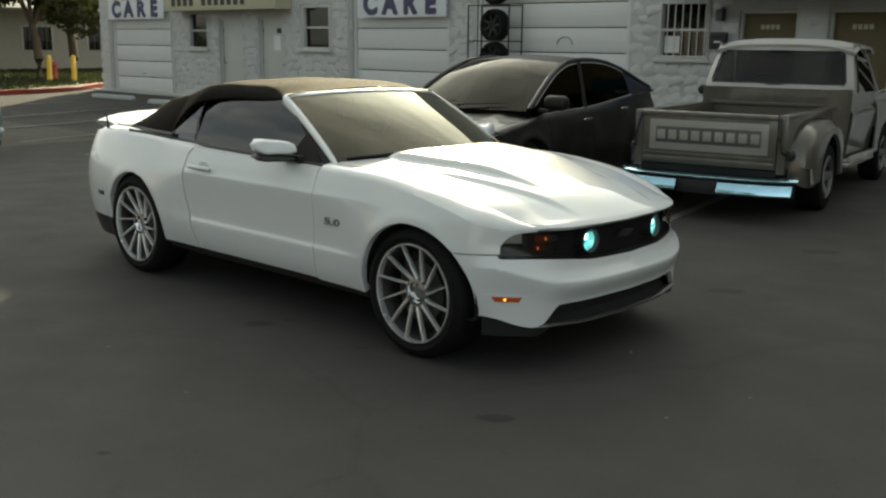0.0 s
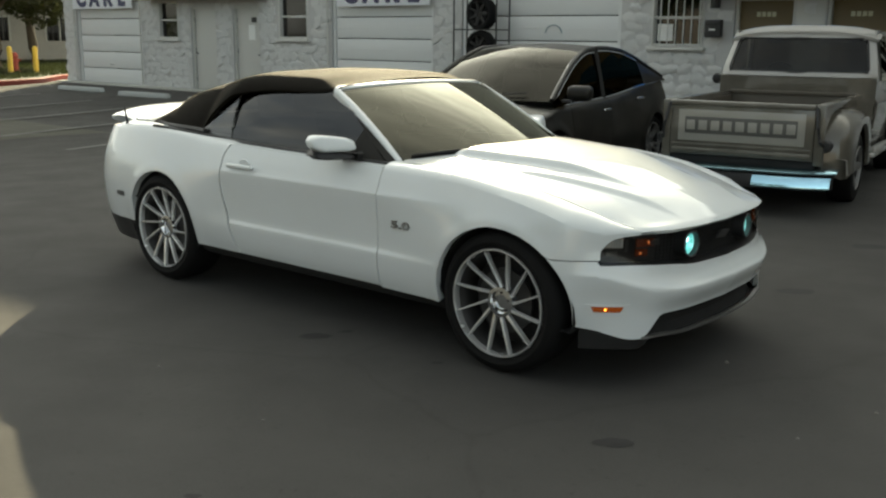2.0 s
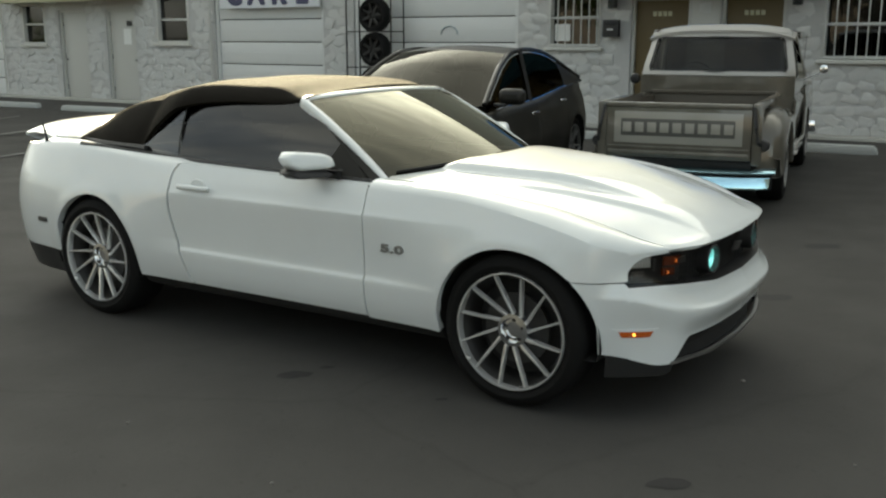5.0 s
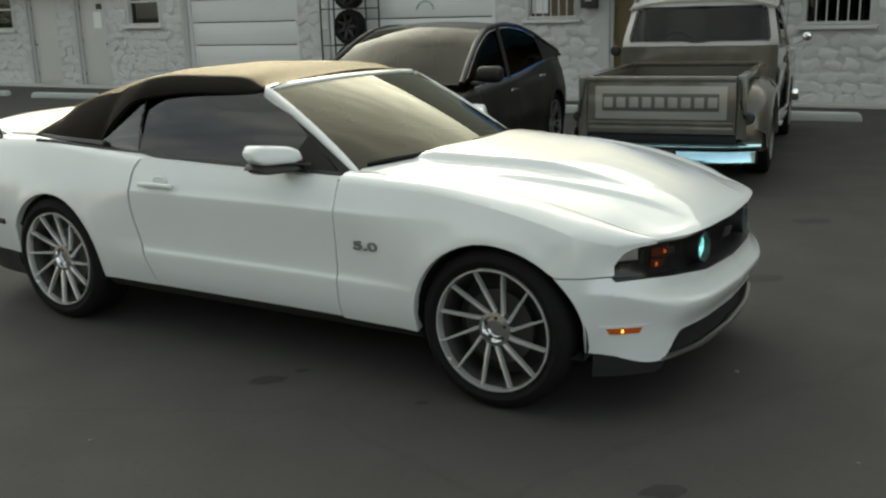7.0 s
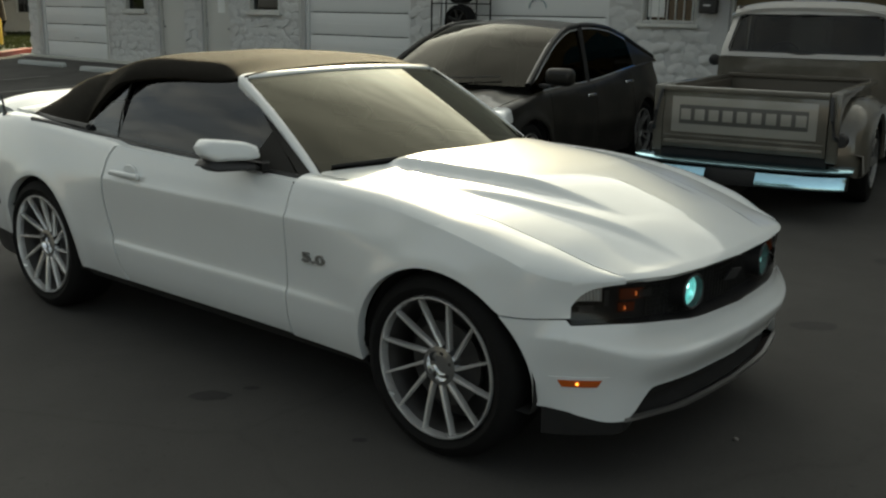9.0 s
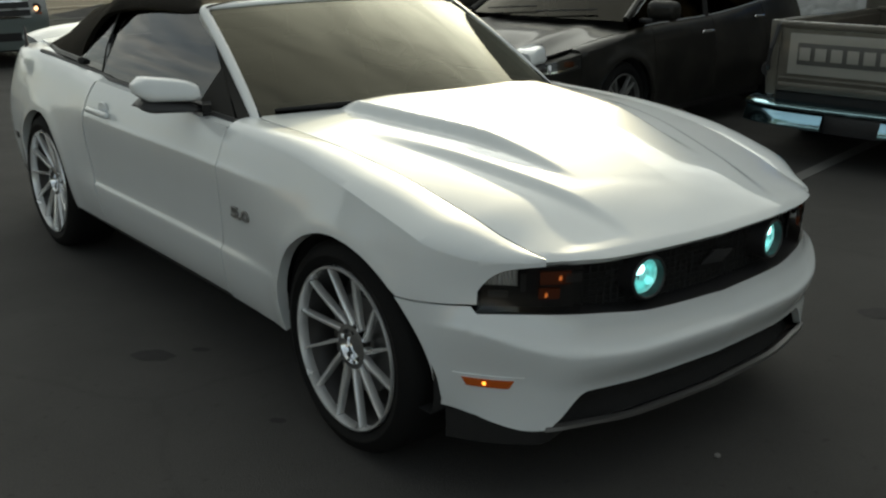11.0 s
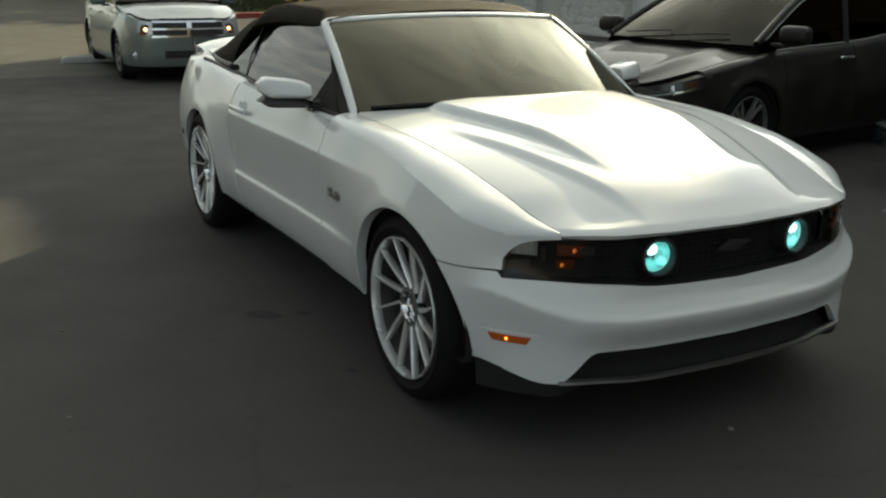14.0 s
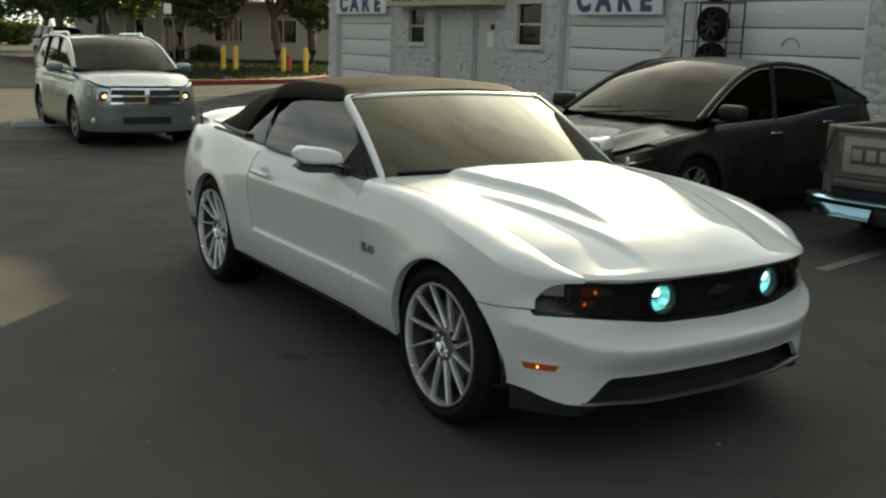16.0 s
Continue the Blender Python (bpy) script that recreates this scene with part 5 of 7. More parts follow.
def garage_door(n, x0, x1, sections=6, top=3.05):
    door = part(f"door_{n}", merge(box(x0 + 0.01, x0 + 0.09, WY + 0.04, WY + 0.14, 0, top - 0.01), box(x1 - 0.09, x1 - 0.01, WY + 0.04, WY + 0.14, 0, top - 0.01), box(x0 + 0.09, x1 - 0.09, WY + 0.04, WY + 0.14, top - 0.10, top - 0.01)), LAPPAINT)
    tagged(door, "closed white sectional garage door", "garage door", "garage doors", "structure")
    h = (top - 0.11) / sections
    mesh = None
    for k in range(sections):
        if mesh is None:
            mesh = part("door_section", merge(prism([(x0 + 0.095, 0.008), (x1 - 0.095, 0.008), (x1 - 0.095, h - 0.012), (x0 + 0.095, h - 0.012)], 0.05, 0.012),
                                              moved(prism([(x0 + 0.095, h * 0.49), (x1 - 0.095, h * 0.49), (x1 - 0.095, h * 0.51), (x0 + 0.095, h * 0.51)], 0.02, 0.004), Matrix.Translation((0, -0.006, 0)))), LAPPAINT, door)
            mesh.matrix_local = Matrix.Translation((0, WY + 0.07, 0))
            mesh = mesh.data
        else:
            piece("door_section", mesh, door, Matrix.Translation((0, WY + 0.07, k * h)))
    part("handle", tube([((x0 + x1) / 2 - 0.08, WY + 0.07, 0.6), ((x0 + x1) / 2 - 0.06, WY + 0.03, 0.6), ((x0 + x1) / 2 + 0.06, WY + 0.03, 0.6), ((x0 + x1) / 2 + 0.08, WY + 0.07, 0.6)], 0.008, 6), IRON, door)
    return door


garage_door(1, -25.05, -21.5)
garage_door(2, -13.5, -10.3)
garage_door(3, -9.5, -5.64)


def flush_door(n, x0, x1, mat, label, knob_side=1, bars=False):
    frm = part(f"door_{n}", merge(box(x0 + 0.005, x0 + 0.055, WY + 0.05, WY + 0.2, 0, 2.245), box(x1 - 0.055, x1 - 0.005, WY + 0.05, WY + 0.2, 0, 2.245), box(x0 + 0.055, x1 - 0.055, WY + 0.05, WY + 0.2, 2.19, 2.245)), DOORPAINT)
    tagged(frm, label, "door", kind="structure")
    part("leaf", box(x0 + 0.058, x1 - 0.058, WY + 0.11, WY + 0.155, 0.012, 2.186, 0.004), mat, frm)
    kx = x1 - 0.13 if knob_side > 0 else x0 + 0.13
    part("door_handle", moved(lathe([(0.0, -0.055), (0.022, -0.05), (0.028, -0.035), (0.012, -0.02), (0.012, 0.0), (0.03, 0.0)], 16), Matrix.Translation((kx, WY + 0.108, 1.02))), STEEL, frm)
    for k in range(3):
        part("hinge", box(x0 + 0.045, x0 + 0.065, WY + 0.095, WY + 0.112, 0.25 + 0.8 * k, 0.37 + 0.8 * k, 0.003), STEEL, frm)
    if bars:
        for k in range(4):
            part("number_bar", box((x0 + x1) / 2 - 0.17 + 0.09 * k, (x0 + x1) / 2 - 0.105 + 0.09 * k, WY + 0.10, WY + 0.108, 1.92, 2.00), AWNING, frm)
    return frm


flush_door(4, -19.11, -18.0, DOORPAINT, "closed grey flush door", -1)
flush_door(5, -17.27, -16.19, DOORPAINT, "closed grey flush door with a paper notice")
flush_door(6, -3.42, -2.36, BROWN, "closed brown door with pale digits", 1, True)
flush_door(7, -1.84, -0.80, BROWN, "closed brown door with pale digits", -1, True)
ob = part("paper_notice", box(-16.75, -16.48, WY + 0.10, WY + 0.108, 1.40, 1.78), PAPER)
tagged(ob, "white paper notice taped on the grey door", "notice")
ob = part("door_sticker", box(-16.62, -16.42, WY + 0.10, WY + 0.108, 1.84, 1.97), TRIM)
tagged(ob, "small dark sticker on the grey door", "sticker")
ob = part("centre_post", box(-2.34, -1.86, WY - 0.02, WY, 0.05, 2.45, 0.006), DOORPAINT)
tagged(ob, "flat grey panel between the brown doors", "panel", kind="structure")


def window(n, x0, x1, z0, z1, label, sash=True, barred=False):
    f = 0.05
    yb = WY + 0.10
    frm = part(f"window_{n}", merge(box(x0, x0 + f, yb - 0.12, yb + 0.08, z0, z1, 0.006), box(x1 - f, x1, yb - 0.12, yb + 0.08, z0, z1, 0.006), box(x0 + f, x1 - f, yb - 0.12, yb + 0.08, z1 - f, z1, 0.006), box(x0 + f, x1 - f, yb - 0.12, yb + 0.08, z0, z0 + f, 0.006)), FRAMEWHITE)
    tagged(frm, label, "window", kind="structure")
    part("window_sill", box(x0 - 0.06, x1 + 0.06, WY - 0.09, WY + 0.0, z0 - 0.07, z0 - 0.005, 0.01), FRAMEWHITE, frm)
    mid = (z0 + z1) / 2
    if sash:
        part("sash_rail", box(x0 + f, x1 - f, yb - 0.04, yb + 0.03, mid - 0.025, mid + 0.025, 0.004), FRAMEWHITE, frm)
    for a, b in ((z0 + f, mid - 0.027), (mid + 0.027, z1 - f)):
        p = part("pane", box(x0 + f, x1 - f, yb, yb + 0.006, a, b), PANE, frm)
        p.visible_shadow = False
    # sheet behind the panes, interior shade put into its colour
    part("interior_shade_sheet", merge(box(x0 - 0.3, x1 + 0.3, 12.9, 12.92, z0 - 0.3, z1 + 0.3)), INTERIORSHADE, frm)
    if barred:
        for k in range(7):
            x = lerp(x0 + 0.05, x1 - 0.05, k / 6)
            part("bar", box(x - 0.009, x + 0.009, WY - 0.075, WY - 0.055, z0 - 0.02, z1 + 0.02, 0.003), WHITEIRON, frm)
        for z in (z0 + 0.02, mid, z1 - 0.02):
            part("cross_bar", box(x0 - 0.02, x1 + 0.02, WY - 0.055, WY - 0.04, z - 0.012, z + 0.012, 0.003), WHITEIRON, frm)
    return frm


window(1, -20.62, -19.66, 1.40, 2.42, "white sash window with dark panes")
window(2, -15.42, -14.33, 1.44, 2.52, "white sash window with dark panes")
window(3, -5.0, -3.98, 1.40, 2.42, "window behind white security bars", True, True)
window(4, -0.22, 0.82, 1.23, 2.30, "window behind white security bars", True, True)
ob = part("window_notice", box(-4.93, -4.62, WY + 0.085, WY + 0.092, 1.50, 1.80), PAPER)
tagged(ob, "white paper behind the barred window", "notice")
ob = part("blind", box(-4.55, -4.05, WY + 0.13, WY + 0.14, 1.46, 1.92), plain("pale_blind", (0.30, 0.28, 0.24), 0.8))
tagged(ob, "half-drawn pale blind behind the barred window", "blind")
post = thing("letter_box", "dark metal letter box on the stone wall", "letter box")
part("body", moved(box(-0.15, 0.15, -0.12, 0, -0.15, 0.15, 0.02), Matrix.Translation((-3.73, WY - 0.06, 1.72))), IRON, post)
part("flap", moved(box(-0.13, 0.13, -0.012, 0, -0.03, 0.05, 0.008), Matrix.Translation((-3.73, WY - 0.182, 1.80))), TRIM, post)
part("label_plate", moved(box(-0.06, 0.06, -0.004, 0, -0.012, 0.012), Matrix.Translation((-3.73, WY - 0.182, 1.70))), PAPER, post)
for x in (-3.72, -0.60):
    lamp = thing("wall_lamp", "small dark lantern on the stone wall", "lamp", group="wall lamps")
    part("bracket", box(x - 0.04, x + 0.04, WY - 0.06, WY - 0.02, 2.10, 2.30, 0.008), IRON, lamp)
    part("lantern", box(x - 0.07, x + 0.07, WY - 0.20, WY - 0.06, 2.06, 2.26, 0.02), IRON, lamp)
    part("lens", box(x - 0.05, x + 0.05, WY - 0.212, WY - 0.202, 2.08, 2.20, 0.004), CLEAR, lamp)
# conduit beside the wide doors
for x in (-13.56, -25.08, -21.44):
    ob = part("conduit", tube([(x, WY - 0.09, 0.05), (x, WY - 0.09, 3.4)], 0.025, 8), DOORPAINT)
    tagged(ob, "painted grey conduit running up the wall", "pipe", "conduits")

# signs


def school_sign(x0, x1, z0, z1):
    sign = thing("banner_sign", "white banner sign, orange and navy words, above the garage door", "sign", group="banner signs")
    part("board", box(x0, x1, WY - 0.13, WY - 0.10, z0, z1, 0.004), SIGNWHITE, sign)
    for x in (x0 + 0.2, x1 - 0.2):
        part("bracket", box(x - 0.02, x + 0.02, WY - 0.10, WY, z1 - 0.3, z1 - 0.2), IRON, sign)
    w = x1 - x0
    face = pose((x0 + x1) / 2, WY - 0.133, 0, 90, 0, 0)
    h = z1 - z0
    for text, mat, z, size, wide in (("CARE", NAVY, z0 + 0.07 * h, 0.44 * h, 1.55), ("SCHOOL", ORANGE, z0 + 0.45 * h, 0.36 * h, 1.36), ("AFTER", PURPLE, z0 + 0.75 * h, 0.30 * h, 1.55)):
        size_k = size * 1.05
        pitch = w * (0.90 if text == "CARE" else 0.84) / len(text)
        for k, char in enumerate(text):
            lettering("letter", char, mat, sign, pose((x0 + x1) / 2 + (k - (len(text) - 1) / 2) * pitch, WY - 0.134, z, 90, 0, 0), size_k, pitch / size_k * 1.02, offset=0.02, bold=0.022)
    return sign


school_sign(-25.02, -21.75, 2.25, 3.62)
school_sign(-13.2, -10.3, 2.20, 3.60)
board = thing("awning_board", "yellowed board sign with dark digits over the grey doors", "sign")
part("board", merge(box(-21.0, -15.8, WY - 0.55, WY - 0.50, 2.44, 3.0, 0.006), box(-21.0, -20.95, WY - 0.5, WY - 0.06, 2.44, 3.0), box(-15.85, -15.8, WY - 0.5, WY - 0.06, 2.44, 3.0), box(-20.95, -15.85, WY - 0.5, WY - 0.06, 2.96, 3.0)), AWNING, board)
for k in range(12):
    if k in (4,):
        continue
    x = -20.62 + 0.30 * k
    part("digit_bar", box(x, x + 0.19, WY - 0.556, WY - 0.551, 2.57, 2.90), IRON, board)
upper = thing("upper_banner", "white banner with a row of red marks", "sign")
part("board", box(-20.2, -16.2, WY - 0.13, WY - 0.10, 3.12, 3.62, 0.004), SIGNWHITE, upper)
for x in (-20.0, -18.2, -16.4):
    part("bracket", box(x - 0.02, x + 0.02, WY - 0.10, WY + 0.002, 3.35, 3.45), IRON, upper)
for k in range(10):
    part("word_bar", box(-19.9 + 0.34 * k, -19.66 + 0.34 * k, WY - 0.136, WY - 0.131, 3.22, 3.42), plain("red_marks", (0.30, 0.05, 0.04), 0.6), upper)
awn = thing("shop_awning", "blue canvas awning over the brown doors", "awning")
rows = [[(x, WY - 0.05 - d, z) for d, z in ((0.0, 3.2), (0.85, 2.62), (0.87, 2.40), (0.84, 2.40))] for x in (-4.3, -3.2, -2.1, -1.0, 0.1)]
part("canvas", rimmed(grid(rows), 0.006, (-2, WY, 2.2)), BLUE, awn)
for x in (-4.28, 0.08):
    part("bracket", tube([(x, WY - 0.02, 3.18), (x, WY - 0.88, 2.60), (x, WY - 0.02, 2.55)], 0.012, 6), IRON, awn)

# rack with display wheels by the third garage door
rack = thing("wheel_rack", "thin dark steel display rack by the garage door", "rack")
for x in (-9.26, -8.16):
    for y in (WY - 0.12, WY - 0.55):
        part("upright", box(x - 0.012, x + 0.012, y - 0.012, y + 0.012, 0.0 if y < WY - 0.3 else 0.05, 2.42), IRON, rack)
for z in (0.30, 0.98, 1.68, 2.40):
    for y in (WY - 0.12, WY - 0.55):
        part("rail", box(-9.248, -8.172, y - 0.012, y + 0.012, z - 0.012, z + 0.012), IRON, rack)


def display_wheel(z, mat, label):
    w = thing("display_wheel", label, "wheel", pose(-8.71, WY - 0.45, z), "wheels on the rack")
    wheel(w, 0, 0, 0, -1, 0.335, 0.235, 0.22, 7, mat, 0.0, 0.05, 0.03)


display_wheel(2.0, RIMDARK, "black alloy wheel with tyre on the rack")
display_wheel(1.33, RIMDARK, "black alloy wheel with tyre on the rack")
display_wheel(0.65, RIMDARK, "black alloy wheel with tyre on the rack")
display_wheel(2.76, RIM, "bright alloy wheel with tyre on top of the rack")
ob = part("wall_mark", tube([(-7.2 + 0.19 * math.cos(a), WY + 0.058, 1.62 + 0.16 * math.sin(a)) for a in [math.pi * k / 10 for k in range(11)]], 0.012, 5), plain("faded_blue_mark", (0.20, 0.27, 0.30), 0.8))
tagged(ob, "faded blue painted arc on the garage door", "mark", kind="structure")

# ---- other vehicles ----


def patch(out, inset, sa, sb, za, zb, off, side, n=8, m=4, taper=None):
    rows = []
    for i in range(n + 1):
        x, y, nx, ny = out.at(lerp(sa, sb, i / n))
        lo, hi = za, zb
        if taper:
            lo, hi = taper(i / n, za, zb)
        rows.append([Vector((x - nx * (inset(x, z) - off), side * (y - ny * (inset(x, z) - off)), z)) for z in [lerp(lo, hi, j / m) for j in range(m + 1)]])
    return grid(rows)


def closed_car(name, label, category, m, mat, out, axles, wheel_spec, prof, g):
    """A car with a closed cabin. g holds the curves and places of its cabin, nose and tail."""
    car = thing(name, label, category, m)
    ra, zc = wheel_spec["arch"], wheel_spec["radius"]
    arches = [arch(x, ra, zc) for x in axles]
    prof_z = spline(prof)
    sh, top = spline(g["shoulder"]), spline(g["top"])
    xd, xr, xh, xw = g["cabin"]
    yb, yr, zr = g["belt_y"], g["roof_y"], g["roof_z"]
    sill = g.get("sill", 0.25)

    def inset(x, z):
        d = prof_z(z)
        for xc in axles:
            r = math.hypot(x - xc, z - zc)
            d -= 0.014 * math.exp(-(((r - ra - 0.02) / 0.05) ** 2))
        return d

    low = lambda x, s: max(sill, *[a(x) for a in arches])
    ends = (out.fx(0) + 0.10, out.fx(out.length) - 0.10)
    cuts = [ends[0] + 0.30, g["doors"][0], g["doors"][1], g["doors"][2], ends[1] - 0.33]
    names = ["rear_quarter", "rear_door", "front_door", "front_fender"]
    for side in (-1, 1):
        for (a, b), nm in zip(zip(cuts, cuts[1:]), names):
            cols = span(out, a + 0.003, b - 0.003, 22, [(x, ra) for x in axles])
            bm = grid(shell_rows(out, cols, low, lambda x, s: sh(x), inset, side, 14, lambda x, s: (x, yb if xd < x < xw else lerp(yb, out.at(s)[1] - 0.14, 0.75), sh(x) + 0.03), 4))
            p = part(nm, rimmed(bm, 0.02, (0, 0, 0.5)), mat, car)
            if "door" in nm:
                hx = a + 0.16
                hy = out.fy(out.where(hx)) - inset(hx, sh(hx) - 0.12)
                part("handle", moved(box(-0.10, 0.10, -0.012, 0.012, -0.014, 0.014, 0.010, 3), Matrix.Translation((hx, side * (hy + 0.018), sh(hx) - g.get("handle_drop", 0.11)))), g.get("handle_mat", mat), p)
        for xc in axles:
            rows = [[Vector((xc + (ra + 0.006) * math.cos(a), side * yy, max(0.10, zc + (ra + 0.006) * math.sin(a)))) for yy in (out.fy(out.where(xc)) - 0.03, 0.55, 0.45)] + [Vector((xc, side * 0.45, zc))] for a in [math.pi * lerp(-0.2, 1.2, k / 20) for k in range(21)]]
            part("wheel_housing", grid(rows), GAP, car)
            wheel(car, xc, side * (out.fy(out.where(xc)) - 0.035), zc, side, wheel_spec["radius"], wheel_spec["rim"], 0.22, wheel_spec["spokes"], wheel_spec["mat"], 0.0, wheel_spec["width"], 0.03, wheel_spec["label"], wheel_spec.get("twin", False))
        part("sill", grid([[Vector((x, side * (out.fy(out.where(x)) - d), z)) for d, z in ((prof_z(sill), sill + 0.01), (0.05, sill - 0.05), (0.2, sill - 0.06))] for x in [lerp(axles[0] + ra, axles[1] - ra, k / 8) for k in range(9)]]), TRIM, car)

    # nose and tail skins round the corners
    for nm, a, b, zl in (("front_bumper", cuts[4], None, g.get("nose_low", 0.20)), ("rear_bumper", None, cuts[0], 0.24)):
        cols = span(out, a, b, 30)
        rows = []
        for side in (-1, 1):
            half = shell_rows(out, cols, lambda x, s: zl, lambda x, s: sh(x), inset, side, 14, (lambda x, s: (lerp(x, 0, 0.07), out.at(s)[1] * 0.86, sh(x) + 0.028)), 4)
            if nm == "front_bumper":
                rows += half if side < 0 else half[::-1][1:]
            else:
                rows += half[::-1] if side < 0 else half[1:]
        part(nm, rimmed(grid(rows), 0.02, (0, 0, 0.5)), mat, car)
    # bonnet and deck
    for nm, a, b in (("bonnet", xw - 0.10, out.fx(out.length) - 0.10), ("boot_lid", out.fx(0) + 0.10, xd + 0.06)):
        if b - a < 0.2:
            continue
        rows = []
        for i in range(21):
            x = lerp(a, b, i / 20)
            hw = max(0.02, min(yb, lerp(yb, out.fy(out.where(x)) - 0.14, 0.75) if not xd < x < xw else yb)) + 0.004
            rows.append([(x, v * hw, sh(x) + 0.033 + g.get("crown", 0.045) * (1 - v ** 2) * (1 - 0.9 * ss(b - 0.55, b, x) * (nm == "bonnet")) + g.get("crease", 0.008) * math.exp(-(((abs(v) - 0.62) / 0.10) ** 2))) for v in [k / 12 - 1 for k in range(25)]])
        part(nm, rimmed(grid(rows), 0.015, (0, 0, 0.3)), mat, car, sharp=50)

    # cabin: top skin in three parts, and side windows
    def top_point(x, v):
        t = max(0.0, min(1.0, (top(x) - sh(x) - 0.03) / (zr - sh(x) - 0.03)))
        y = lerp(yb - 0.01, yr, t)
        xs = x - (g.get("bow", 0.13) * v * v if x > (xr + xh) / 2 else -0.5 * g.get("bow", 0.13) * v * v) * ss(0.0, 0.5, abs(x - (xr + xh) / 2))
        return Vector((xs, v * y, top(x) - 0.045 * v * v * t))

    for nm, a, b, mt in (("windscreen", xh, xw, TINT), ("roof", xr, xh, mat), ("rear_window", xd, xr, DARKTINT)):
        rows = [[top_point(lerp(a, b, i / 14), k / 10 - 1) for k in range(21)] for i in range(15)]
        part(nm, rimmed(grid(rows), 0.012, (0, 0, 0.6)), mt, car)
    for side in (-1, 1):
        n = 40
        rows, rail = [], []
        for i in range(n + 1):
            x = lerp(xd + 0.02, xw - 0.02, i / n)
            hi = top_point(x, side)
            lo = Vector((hi.x, side * yb, sh(x) + 0.028))
            if hi.z < lo.z:
                hi.z = lo.z + 0.001
            rail.append(hi)
            rows.append([lo.lerp(hi, j / 6) + Vector((0, side * 0.05 * (j / 6) * (1 - j / 6), 0)) for j in range(7)])
        cut = sum(1 for r in rows if r[0].x < g.get("glass_back", -9.0))
        if cut:
            part("rear_pillar", rimmed(grid([[p + Vector((0, side * 0.006, 0)) for p in r] for r in rows[:cut + 1]]), 0.012, (0, 0, 0.6)), mat, car)
        part("side_glass", rimmed(grid(rows[cut:]), 0.006, (0, 0, 0.6)), g.get("side_mat", DARKTINT), car, "dark tinted side windows")
        part("roof_rail", tube([p + Vector((0, side * 0.004, 0.0)) for p in rail], 0.028, 8), mat, car)
        if g.get("trim"):
            part("window_trim", tube([p + Vector((0, side * 0.026, -0.03)) for p in rail[max(6, cut):-1]], 0.009, 6), g["trim"], car, "bright window trim")
            part("belt_trim", tube([(x, side * (yb + 0.012), sh(x) + 0.036) for x in [lerp(max(xd + 0.35, g.get("glass_back", -9.0)), xw - 0.35, k / 10) for k in range(11)]], 0.008, 6), g["trim"], car)
        for px in g["pillars"]:
            hi = top_point(px, side)
            part("pillar", tube([(px + 0.03, side * (yb + 0.004), sh(px) + 0.02), tuple(hi + Vector((0, side * 0.01, 0)))], 0.035, 6), GAP, car)
        mx, my, mz = g["mirror"]
        mir = part("door_mirror", moved(box(-0.075, 0.075, -0.125, 0.125, -0.075, 0.075, 0.055, 4), Matrix.Translation((mx, side * my, mz)) @ Matrix.Diagonal((1, 1, 1, 1))), g.get("mirror_mat", mat), car)
        part("mirror_arm", box(mx + 0.0, mx + 0.10, side * (my - 0.10) - 0.06, side * (my - 0.10) + 0.06, mz - 0.09, mz - 0.06, 0.01), TRIM, mir)
    rows = [[(xw + 0.03 - dx - 0.14 * v * v, v * (yb - 0.02), sh(xw) + z) for dx, z in ((-0.05, 0.03), (0.10, 0.035))] for v in [k / 8 - 1 for k in range(17)]]
    part("cowl", grid(rows), TRIM, car)
    for y0, y1 in ((-0.55, -0.02), (0.02, 0.55)):
        part("wiper", tube([top_point(xw - 0.03 - 0.06 * t, lerp(y0, y1, t) / yb) + Vector((0.02, 0, 0.022)) for t in [k / 6 for k in range(7)]], 0.006, 5), TRIM, car)
    part("floor_pan", merge(box(axles[0] - 0.3, axles[1] - 0.4, -yb + 0.02, yb - 0.02, 0.20, 0.32), box(axles[1] - 0.4, ends[1] - 0.2, -0.42, 0.42, 0.2, 0.55), box(ends[0] + 0.2, axles[0], -0.42, 0.42, 0.22, 0.7)), GAP, car)
    part("cabin_lining", box(axles[0] - 0.2, xh + 0.25, -yb + 0.12, yb - 0.12, 0.32, 0.78, 0.05), LEATHER, car)
    part("dashboard", box(xh + 0.20, xw - 0.25, -yb + 0.10, yb - 0.10, 0.6, sh(xh), 0.05), LEATHER, car)
    for sx in g["seats"]:
        for sy in (-0.36, 0.36):
            s = part("seat_back", moved(box(-0.07, 0.07, -0.23, 0.23, 0, 0.60, 0.06, 3), Matrix.Translation((sx, sy, 0.6)) @ pose(0, 0, 0, 0, -14, 0)), LEATHER, car)
            part("headrest", moved(box(-0.05, 0.05, -0.12, 0.12, 0, 0.17, 0.045, 3), Matrix.Translation((sx - 0.17, sy, 1.20)) @ pose(0, 0, 0, 0, -10, 0)), LEATHER, s)
    return car, inset, sh


